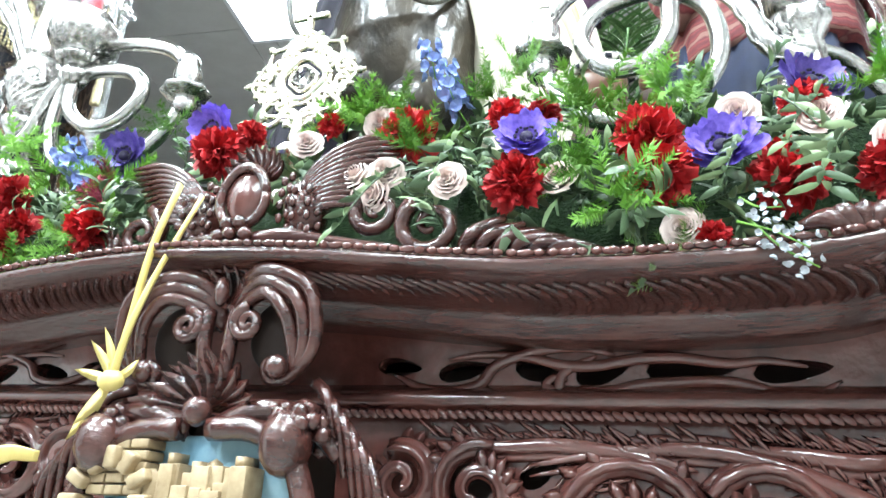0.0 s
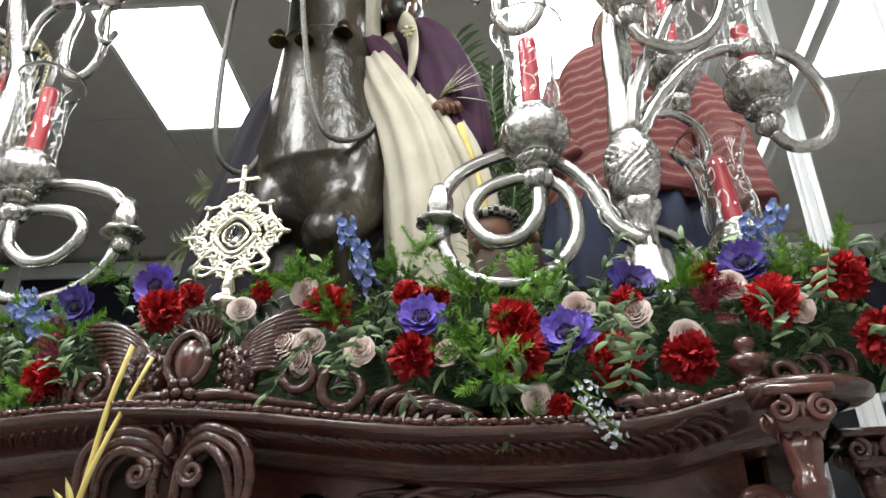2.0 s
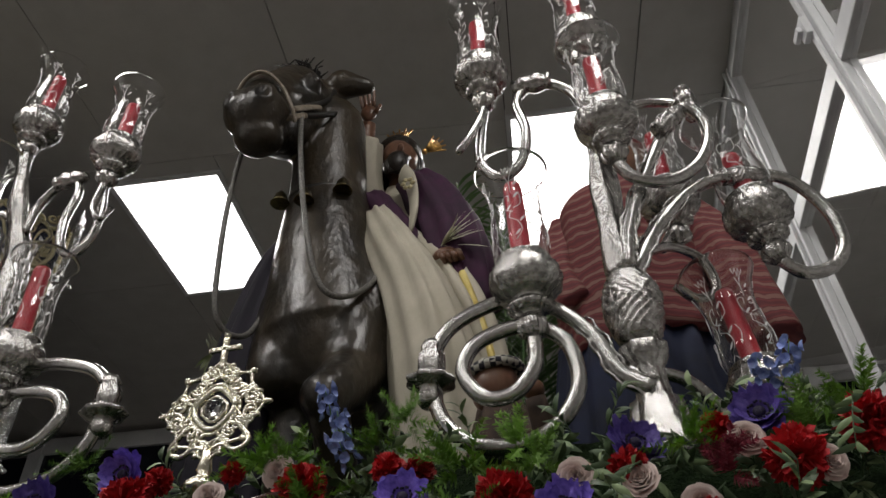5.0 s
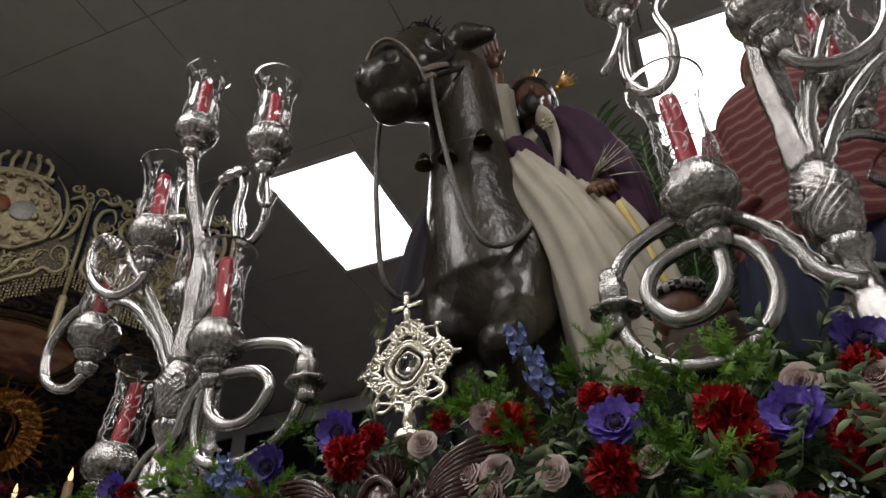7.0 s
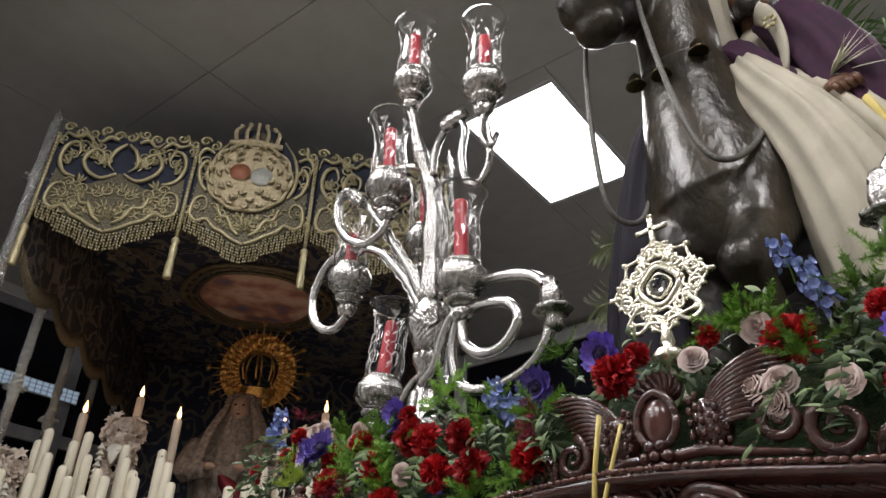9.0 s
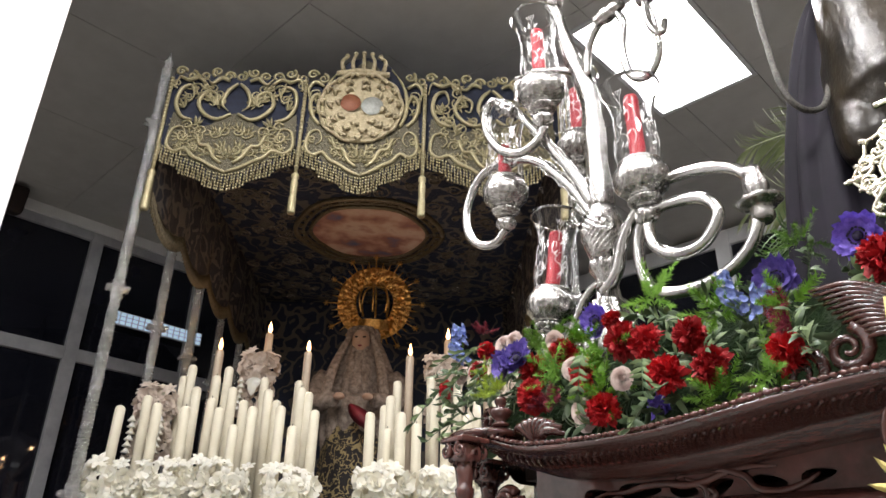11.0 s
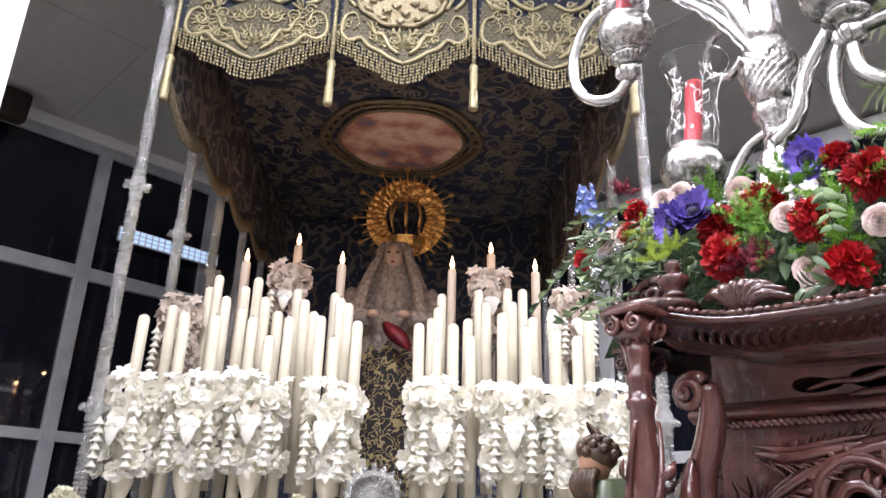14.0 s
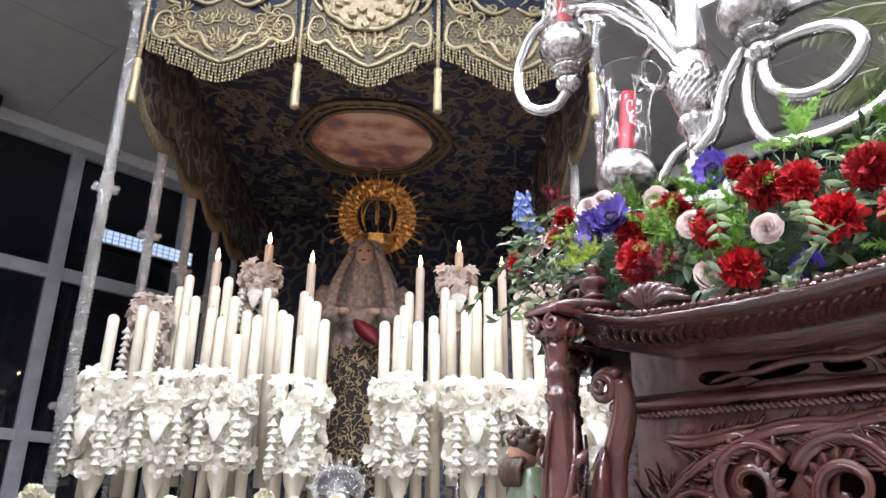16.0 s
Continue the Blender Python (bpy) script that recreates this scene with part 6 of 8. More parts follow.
for k in range(10):
    x = -0.53 + 0.085 * k / 9
    tube(bm, curve_points([(x, 2.16 + 0.02 * abs(k - 4.5) / 4.5, 3.93), (x, 2.145, 3.89), (x - 0.005, 2.16, 3.84)], 6), 0.014, 0.006, seg=6, mat=4)
# raised arm with open hand
tube(bm, curve_points([(-0.62, 2.25, 3.74), (-0.63, 2.16, 3.92), (-0.6, 2.1, 4.1)], 12), 0.05, 0.034, seg=12, mat=0)
ball(bm, (-0.595, 2.09, 4.16), 0.042, 0.9, 0.55, 1.15, sub=2, mat=0)
for k in range(4):
    tube(bm, curve_points([(-0.62 + 0.017 * k, 2.085, 4.19), (-0.625 + 0.02 * k, 2.07, 4.235), (-0.63 + 0.022 * k, 2.06, 4.265)], 6), 0.0095, 0.007, seg=6, mat=0)
tube(bm, [(-0.56, 2.08, 4.14), (-0.535, 2.07, 4.175)], 0.011, 0.008, seg=6, mat=0)
tube(bm, curve_points([(-0.63, 2.27, 3.7), (-0.66, 2.2, 3.78), (-0.64, 2.14, 3.9), (-0.615, 2.11, 4.0)], 14), lambda t: 0.11 - 0.035 * t, seg=24, waves=7, wave=0.12, mat=1)
# torso and the long pale robe over the animal's flank
tube(bm, curve_points([(-0.5, 2.32, 3.82), (-0.5, 2.32, 3.6), (-0.5, 2.3, 3.35), (-0.48, 2.28, 3.15)], 16), lambda t: 0.11 + 0.12 * t, seg=30, waves=9, wave=0.05, mat=1)
tube(bm, curve_points([(-0.53, 2.04, 3.47), (-0.47, 1.98, 3.3), (-0.37, 1.95, 3.05), (-0.3, 1.93, 2.75), (-0.27, 1.95, 2.35), (-0.27, 1.97, 2.05)], 36), lambda t: 0.075 + 0.085 * min(1, t * 1.6), seg=60, flat=0.7, waves=11, wave=0.09, twist=0.9, mat=1)
tube(bm, curve_points([(-0.4, 2.1, 3.35), (-0.28, 2.02, 3.1), (-0.2, 2.0, 2.8), (-0.2, 2.05, 2.3)], 24), lambda t: 0.09 + 0.04 * t, seg=48, flat=0.7, waves=9, wave=0.1, twist=0.8, mat=1)
# purple cloak with a gold-edged opening
tube(bm, curve_points([(-0.66, 2.2, 3.62), (-0.58, 2.12, 3.62), (-0.5, 2.08, 3.5), (-0.42, 2.06, 3.36), (-0.36, 2.06, 3.26)], 22), lambda t: 0.085 - 0.03 * t, seg=30, waves=6, wave=0.12, twist=1.5, mat=2)
tube(bm, curve_points([(-0.42, 2.22, 3.78), (-0.33, 2.14, 3.6), (-0.26, 2.08, 3.4), (-0.22, 2.05, 3.2), (-0.2, 2.06, 3.02)], 24), lambda t: 0.085 + 0.02 * math.sin(3 * t), seg=36, waves=7, wave=0.12, twist=0.8, mat=2)
tube(bm, curve_points([(-0.45, 2.12, 3.78), (-0.4, 2.06, 3.66), (-0.38, 2.03, 3.5), (-0.4, 2.03, 3.38)], 16), 0.042, 0.03, seg=12, flat=0.35, mat=1)
for k in range(6):
    a = k * math.pi / 3
    ball(bm, (-0.395 + 0.018 * math.cos(a), 2.0, 3.6 + 0.022 * math.sin(a)), 0.012, 1, 0.4, 1, sub=1, mat=3)
# holding hand
ball(bm, (-0.25, 1.97, 3.2), 0.042, 1.3, 0.9, 0.7, sub=2, mat=0)
for k in range(4):
    tube(bm, [(-0.27 + 0.018 * k, 1.94, 3.19), (-0.26 + 0.02 * k, 1.92, 3.165), (-0.25 + 0.018 * k, 1.94, 3.15)], 0.01, seg=6, mat=0)
# dark cloak falling on the far flank
tube(bm, curve_points([(-0.74, 2.1, 3.6), (-0.86, 2.02, 3.35), (-0.93, 2.0, 3.0), (-0.96, 1.98, 2.6), (-0.98, 1.98, 2.0)], 26), lambda t: 0.05 + 0.1 * t, seg=40, flat=0.8, waves=8, wave=0.12, mat=5)
PLUM = surface("dark_plum_velvet", (0.004, 0.003, 0.009), (0.01, 0.006, 0.017), rough=0.8, scale=10, bumps=0.15)
rd = part("rider_statue", bm, [SKIN_M, CREAM, PURPLE, GOLD_THREAD, HAIR_M, PLUM])
tagged(rd, "robed rider statue in cream and purple cloth, one arm raised", "statue")
for dx, dz, lean in ((0.0, 0.1, 0.0), (0.11, 0.02, 1.1), (-0.1, 0.03, -1.0)):
    g = thing("gold_rays", pose(-0.505 + dx, 2.25, 4.0 + dz, 0, math.degrees(lean), 0), "small fan of gilt rays on the statue's head", "halo", "gilt rays")
    bm = bm_new()
    for k in range(9):
        a = math.radians(-36 + 9 * k)
        L = 0.1 - 0.02 * (k % 2)
        box(bm, -0.0035, 0.0035, -0.002, 0.002, 0.0, L, 0, m=Matrix.Rotation(a, 4, "Y"))
    ball(bm, (0, 0, 0.005), 0.016, sub=1)
    part("ray_fan", bm, GOLD, g)

# second robed figure in striped red over dark blue
bm = bm_new()
tube(bm, [(0.28, 2.05, 1.95), (0.28, 2.05, 2.3), (0.28, 2.05, 2.6), (0.29, 2.05, 2.78)], lambda t: 0.3 - 0.07 * t, seg=72, waves=17, wave=0.05, mat=1)
tube(bm, curve_points([(0.3, 2.03, 2.72), (0.3, 2.03, 2.85), (0.31, 2.03, 3.05), (0.32, 2.04, 3.22), (0.33, 2.06, 3.34), (0.33, 2.07, 3.4)], 26), lambda t: 0.235 * (1 - 0.08 * t) if t < 0.62 else 0.215 * max(0.2, 1 - 1.9 * (t - 0.62)), seg=48, waves=8, wave=0.035, twist=0.6, mat=0)
tube(bm, curve_points([(0.48, 2.0, 3.2), (0.56, 1.93, 3.0), (0.58, 1.86, 2.78), (0.6, 1.82, 2.62)], 16), 0.09, 0.06, seg=30, waves=6, wave=0.08, twist=1.0, mat=0)
tube(bm, curve_points([(0.16, 2.0, 3.2), (0.1, 1.93, 3.0), (0.14, 1.88, 2.85)], 14), 0.085, 0.06, seg=30, waves=6, wave=0.08, twist=1.0, mat=0)
ball(bm, (0.36, 2.06, 3.5), 0.1, 0.95, 1, 1.15, sub=3, mat=2)
ball(bm, (0.37, 2.09, 3.53), 0.112, 1, 1, 1.1, sub=3, mat=0)
tagged(part("robed_statue", bm, [STRIPES, NAVY_CLOTH, SKIN_M]), "robed statue in striped red tunic over a dark blue skirt", "statue")

# small figure with a chequered cap
m, nt, p = nodes_of("chequered_cloth")
ck = node(nt, "ShaderNodeTexChecker", Scale=75.0)
ck.inputs["Color1"].default_value, ck.inputs["Color2"].default_value = (0.5, 0.48, 0.42, 1), (0.02, 0.02, 0.03, 1)
link(nt, coords(nt), ck.inputs["Vector"])
link(nt, ck.outputs[0], p.inputs["Base Color"])
p.inputs["Roughness"].default_value = 0.85
CHEQUER = m
bm = bm_new()
ball(bm, (-0.085, 1.66, 2.53), 0.062, 0.95, 1, 1.15, sub=3, mat=0)
tube(bm, [(-0.085 + 0.066 * math.cos(a), 1.665 + 0.068 * math.sin(a), 2.565 + 0.01 * math.cos(a)) for a in [2 * math.pi * i / 24 for i in range(25)]], 0.013, seg=8, mat=1)
ball(bm, (-0.085, 1.67, 2.575), 0.062, 1, 1, 0.55, sub=2, mat=1)
tube(bm, curve_points([(-0.08, 1.68, 2.49), (-0.07, 1.68, 2.35), (-0.06, 1.7, 1.95)], 12), lambda t: 0.05 + 0.08 * t, seg=36, waves=7, wave=0.1, mat=2)
tube(bm, curve_points([(-0.02, 1.64, 2.4), (0.03, 1.56, 2.33), (0.02, 1.52, 2.42)], 10), 0.035, 0.022, seg=10, mat=2)
ball(bm, (0.02, 1.515, 2.435), 0.024, sub=2, mat=0)
tagged(part("small_statue", bm, [SKIN_M, CHEQUER, surface("brown_cloth", (0.03, 0.018, 0.012), (0.07, 0.04, 0.025), rough=0.8, scale=20)]), "small kneeling statue in brown with a chequered cap", "statue")

# little bearded figure at the float's corner
bm = bm_new()
ball(bm, (-1.56, 1.03, 1.745), 0.027, 0.95, 1, 1.15, sub=3, mat=0)
ball(bm, (-1.557, 1.036, 1.759), 0.033, 1, 1, 0.85, sub=2, mat=1)
for k in range(24):
    a, b = 2.4 * k, 0.1 + 1.3 * (k / 24)
    ball(bm, (-1.557 + 0.033 * math.cos(a) * math.cos(b), 1.036 + 0.033 * math.sin(a) * math.cos(b), 1.757 + 0.03 * math.sin(b)), 0.009, sub=1, mat=1)
leaf_blade(bm, (-1.55, 1.04, 1.775), (-1.575, 1.03, 1.815), (1, 0, 0), 0.012, 0.004, 5, mat=1, thick=0.003)
for k in range(7):
    tube(bm, curve_points([(-1.58 + 0.006 * k, 1.008 + 0.002 * abs(k - 3), 1.735), (-1.585 + 0.007 * k, 1.0, 1.715), (-1.58 + 0.006 * k, 1.005, 1.69)], 6), 0.008, 0.003, seg=6, mat=1)
tube(bm, curve_points([(-1.55, 1.04, 1.72), (-1.545, 1.045, 1.65), (-1.55, 1.05, 1.5), (-1.55, 1.05, 1.4)], 14), lambda t: 0.03 + 0.03 * min(1, 2.5 * t), seg=24, waves=5, wave=0.1, mat=2)
tube(bm, curve_points([(-1.53, 1.02, 1.67), (-1.56, 0.99, 1.62), (-1.61, 0.98, 1.64)], 8), 0.02, 0.012, seg=8, mat=3)
bmesh.ops.transform(bm, matrix=Matrix.Translation((-1.55, 1.04, 1.4)) @ Matrix.Scale(1.05, 4) @ Matrix.Translation((1.55, -1.04, -1.43)), verts=bm.verts)
tagged(part("corner_statue", bm, [surface("flesh_paint", (0.3, 0.15, 0.09), (0.42, 0.24, 0.15), rough=0.4, scale=30), surface("brown_hair_paint", (0.02, 0.012, 0.008), (0.09, 0.05, 0.025), rough=0.4, scale=60, bumps=0.6), surface("green_paint", (0.04, 0.06, 0.035), (0.1, 0.13, 0.07), rough=0.4, scale=30), surface("ochre_paint", (0.4, 0.18, 0.06), (0.52, 0.28, 0.12), rough=0.45, scale=30)]),
       "small painted bearded statue on the float's corner", "statue")
bm = bm_new()
box(bm, -1.63, -1.47, 0.97, 1.13, 1.28, 1.405, 0.01)
part("bracket", bm, WOOD, FLOAT)


def frond(name, pts, n, leaf, width, mat, label, droop=0.25, seed=0):
    rng = random.Random(seed)
    t = thing(name, Matrix(), label, "palm", "palm fronds")
    P = curve_points(pts, 30)
    bm = bm_new()
    tube(bm, P, 0.008, 0.003, seg=6)
    part("rib", bm, mat, t)
    bm = bm_new()
    for i in range(n):
        u = 0.12 + 0.88 * i / (n - 1)
        k = min(int(u * (len(P) - 1)), len(P) - 2)
        d = (P[k + 1] - P[k]).normalized()
        s = d.cross(Vector((0, -1, 0.2))).normalized()
        for sg in (-1, 1):
            L = leaf * (0.5 + 0.5 * math.sin(math.pi * min(1, u * 1.05))) * rng.uniform(0.85, 1.1)
            o = (s * sg * 0.75 + d * 0.8 + Vector((rng.uniform(-.1, .1), rng.uniform(-.25, .1), -droop * rng.uniform(0.5, 1.2)))).normalized()
            leaf_blade(bm, P[k], P[k] + o * L, d.cross(o), width, 0.01, 4, -0.02)
    part("foliage", bm, mat, t)
    return t


for k, (pts, mat) in enumerate([([(-0.05, 2.4, 2.3), (-0.08, 2.35, 2.8), (-0.1, 2.3, 3.2), (-0.13, 2.25, 3.5)], PALM_G), ([(0.0, 2.4, 2.3), (0.0, 2.35, 2.75), (-0.01, 2.3, 3.1), (0.03, 2.3, 3.4)], PALM_G),
                                ([(-0.1, 2.35, 2.2), (-0.07, 2.28, 2.6), (-0.02, 2.22, 2.9), (0.05, 2.2, 3.1)], PALM_G), ([(-0.12, 2.2, 2.2), (-0.1, 2.1, 2.5), (-0.06, 2.05, 2.75), (-0.03, 2.0, 2.95)], PALM_G),
                                ([(-0.75, 2.5, 2.5), (-0.95, 2.42, 2.85), (-1.1, 2.45, 3.0), (-1.2, 2.45, 3.05)], PALM_PALE), ([(-0.8, 2.5, 2.2), (-1.0, 2.4, 2.5), (-1.1, 2.3, 2.7), (-1.22, 2.2, 2.8)], PALM_G),
                                ([(-0.85, 2.5, 2.2), (-0.98, 2.4, 2.6), (-1.05, 2.3, 2.95), (-1.1, 2.2, 3.25)], PALM_PALE), ([(-0.8, 2.3, 2.0), (-0.98, 2.2, 2.3), (-1.1, 2.1, 2.45), (-1.2, 2.05, 2.5)], PALM_PALE),
                                ([(-0.9, 2.6, 3.1), (-1.12, 2.6, 3.3), (-1.3, 2.6, 3.4), (-1.48, 2.6, 3.42)], PALM_PALE), ([(-0.9, 2.55, 2.85), (-1.12, 2.55, 3.03), (-1.3, 2.55, 3.1), (-1.5, 2.55, 3.1)], PALM_PALE),
                                ([(-0.9, 2.5, 2.6), (-1.1, 2.5, 2.78), (-1.26, 2.5, 2.86), (-1.44, 2.5, 2.86)], PALM_G), ([(0.45, 2.5, 2.2), (0.5, 2.45, 2.7), (0.55, 2.4, 3.0), (0.62, 2.38, 3.2)], PALM_G),
                                ([(-0.16, 2.3, 2.6), (-0.2, 2.3, 3.1), (-0.24, 2.3, 3.5), (-0.27, 2.3, 3.85)], PALM_G), ([(-0.12, 2.32, 2.6), (-0.12, 2.3, 3.0), (-0.13, 2.3, 3.35), (-0.12, 2.3, 3.65)], PALM_G),
                                ([(-0.1, 2.28, 2.5), (-0.15, 2.24, 2.9), (-0.2, 2.22, 3.15), (-0.26, 2.2, 3.35)], PALM_G)]):
    frond("palm_frond", pts, 34, 0.22, 0.008, mat, "green feathery palm frond standing behind the statues" if mat is PALM_G else "pale yellow-green palm frond behind the statues", seed=k)
g = thing("palm_tuft", Matrix(), "tied tuft of pale palm strips held by the rider", "palm")
bm = bm_new()
for k in range(22):
    a = random.Random(k)
    o = Vector((0.1 + 0.06 * a.uniform(-1, 1), -0.06 + 0.05 * a.uniform(-1, 1), 0.06 * a.uniform(-1, 1.4)))
    leaf_blade(bm, (-0.27, 1.96, 3.24), Vector((-0.27, 1.96, 3.24)) + o * 1.1, o.orthogonal(), 0.005, 0.006, 4)
part("tuft", bm, surface("bleached_palm", (0.5, 0.5, 0.36), (0.66, 0.66, 0.5), rough=0.6, scale=20), g)
bm = bm_new()
tube(bm, curve_points([(-0.2, 1.94, 3.1), (-0.14, 1.92, 2.85), (-0.1, 1.9, 2.55), (-0.08, 1.9, 2.25)], 18), 0.012, seg=8)
part("stalk", bm, PALM_Y, g, "yellow palm stalk")

# ---- the canopied float with the candles ----
PAL = pose(-3.33, 1.75, 0, 0, 0, 52.5)


def embroidered(name, ground, thread, scale, cover=0.5, metal=0.3):
    """Velvet with raised arabesques in metal thread."""
    m, nt, p = nodes_of(name)
    v = coords(nt, 1.0)
    wp = node(nt, "ShaderNodeTexNoise", Scale=scale * 0.45, Detail=2.0)
    link(nt, v, wp.inputs["Vector"])
    mx = nt.nodes.new("ShaderNodeMix")
    mx.data_type = "VECTOR"
    mx.inputs[0].default_value = 0.18
    link(nt, v, mx.inputs[4])
    link(nt, wp.outputs["Color"], mx.inputs[5])
    vo = node(nt, "ShaderNodeTexVoronoi", Scale=scale)
    vo.feature = "SMOOTH_F1"
    link(nt, mx.outputs[1], vo.inputs["Vector"])
    wv = nt.nodes.new("ShaderNodeMath")
    wv.operation = "SINE"
    ml = nt.nodes.new("ShaderNodeMath")
    ml.operation = "MULTIPLY"
    ml.inputs[1].default_value = 17.0
    link(nt, vo.outputs["Distance"], ml.inputs[0])
    link(nt, ml.outputs[0], wv.inputs[0])
    fac = ramp(nt, wv.outputs[0], [(cover - 0.06, (0, 0, 0)), (cover + 0.06, (1, 1, 1))])
    mc = nt.nodes.new("ShaderNodeMix")
    mc.data_type = "RGBA"
    link(nt, fac, mc.inputs[0])
    mc.inputs[6].default_value, mc.inputs[7].default_value = (*ground, 1), (*thread, 1)
    link(nt, mc.outputs[2], p.inputs["Base Color"])
    mm = nt.nodes.new("ShaderNodeMath")
    mm.operation = "MULTIPLY"
    mm.inputs[1].default_value = metal
    link(nt, fac, mm.inputs[0])
    link(nt, mm.outputs[0], p.inputs["Metallic"])
    fn = node(nt, "ShaderNodeTexNoise", Scale=260.0)
    link(nt, v, fn.inputs["Vector"])
    ad = nt.nodes.new("ShaderNodeMath")
    link(nt, fac, ad.inputs[0])
    link(nt, fn.outputs[0], ad.inputs[1])
    bump(nt, p, ad.outputs[0], 0.6, 0.008)
    p.inputs["Roughness"].default_value = 0.6
    return m


CANOPY_CLOTH = embroidered("embroidered_navy_velvet", (0.01, 0.02, 0.05), (0.13, 0.115, 0.1), 10.0, 0.62, 0.1)
SIDE_CLOTH = embroidered("embroidered_brown_hanging", (0.022, 0.022, 0.03), (0.13, 0.112, 0.095), 12.0, 0.5, 0.15)
SKIRT_CLOTH = embroidered("embroidered_black_gold_cloth", (0.012, 0.01, 0.012), (0.4, 0.32, 0.16), 24.0, 0.6)
BEAD_NET = surface("dull_gold_beads", (0.16, 0.14, 0.09), (0.3, 0.27, 0.18), rough=0.45, metal=0.4, scale=160, bumps=0.3)
GILT_PLATE = surface("pale_gilt_embroidery", (0.36, 0.3, 0.18), (0.6, 0.51, 0.34), rough=0.42, metal=0.35, scale=45, bumps=0.8, dist=0.008, fine=160)

canopy = thing("processional_canopy", PAL, "navy velvet canopy with gold-embroidered valance and fringes", "canopy")
CZ = 4.22
bm = bm_new()
box(bm, -1.13, 1.19, 0.02, 3.1, CZ, CZ + 0.05)
part("ceiling_cloth", bm, CANOPY_CLOTH, canopy, "embroidered navy velvet underside", flat=True)
# relief scrolls on the underside
bm = bm_new()
sr = random.Random(12)
for k in range(300):
    x, y = sr.uniform(-1.1, 1.1), sr.uniform(0.1, 3.0)
    if (x / 0.62) ** 2 + ((y - 1.52) / 0.62) ** 2 < 1:
        continue
    r = sr.uniform(0.03, 0.075)
    pts = [(px, py, CZ - 0.006) for px, pz, py in [(a, b, c) for a, b, c in spiral_pts(x, y, r, 0.01, sr.uniform(0, 6), sr.choice((-1, 1)) * 1.3, 0, 16)]]
    tube(bm, pts, lambda t: 0.008 - 0.004 * t, seg=5)
    for q in range(4):
        p = Vector(pts[q * 4])
        o = Vector((sr.uniform(-1, 1), sr.uniform(-1, 1), 0)).normalized()
        leaf_blade(bm, p, p + o * 0.06, (-o.y, o.x, 0), 0.012, 0.004, 4)
part("raised_embroidery", bm, surface("tarnished_gold_thread", (0.09, 0.076, 0.06), (0.19, 0.16, 0.125), rough=0.6, metal=0.1, scale=120, bumps=0.5), canopy, "raised scrolls in tarnished gold thread")
# painted oval


def painting(name):
    m, nt, p = nodes_of(name)
    v = coords(nt, 1.0)
    n1 = node(nt, "ShaderNodeTexNoise", Scale=4.5, Detail=5.0)
    link(nt, v, n1.inputs["Vector"])
    link(nt, ramp(nt, n1.outputs[0], [(0.3, (0.1, 0.13, 0.24)), (0.42, (0.34, 0.15, 0.11)), (0.52, (0.56, 0.34, 0.25)), (0.62, (0.66, 0.5, 0.4)), (0.72, (0.45, 0.22, 0.17))]), p.inputs["Base Color"])
    p.inputs["Roughness"].default_value = 0.5
    return m


bm = bm_new()
ring = [bm.verts.new((-0.04 + 0.43 * math.cos(a) * (1 + 0.02 * math.cos(6 * a)), 1.52 + 0.43 * math.sin(a) * (1 + 0.02 * math.cos(6 * a)), CZ - 0.012)) for a in [2 * math.pi * i / 48 for i in range(48)]]
bm.faces.new(ring[::-1])
part("painted_oval", bm, painting("faded_oil_painting"), canopy, "faded painted oval in warm reds", flat=True)
bm = bm_new()
for rr, w in ((0.445, 0.016), (0.5, 0.012), (0.56, 0.02)):
    tube(bm, [(-0.04 + rr * math.cos(a) * (1 + 0.02 * math.cos(6 * a)), 1.52 + rr * math.sin(a) * (1 + 0.02 * math.cos(6 * a)), CZ - 0.014) for a in [2 * math.pi * i / 60 for i in range(61)]], w, seg=7)
for k in range(30):
    a = 2 * math.pi * k / 30
    tube(bm, [(-0.04 + 0.53 * math.cos(a) + px, 1.52 + 0.53 * math.sin(a) + pz, CZ - 0.014) for px, _, pz in spiral_pts(0, 0, 0.035, 0.006, a, 1.4, 0, 14)], 0.009, 0.004, seg=5)
part("oval_frame", bm, surface("dull_gilt", (0.1, 0.08, 0.05), (0.22, 0.17, 0.1), rough=0.5, metal=0.4, scale=60, bumps=0.5), canopy)


def valance_low(u, width, mid=0.0):
    """Height of the scalloped lower edge, u from -1 to 1 in a panel."""
    return 3.755 + float(np.interp(abs(u), (0, 0.2, 0.27, 0.33, 0.58, 0.64, 0.7, 0.9, 1.0), (0, 0.02, 0.03, 0.065, 0.1, 0.105, 0.15, 0.175, 0.2)))


PANELS = [(-1.13, -0.325), (-0.325, 0.39), (0.39, 1.19)]


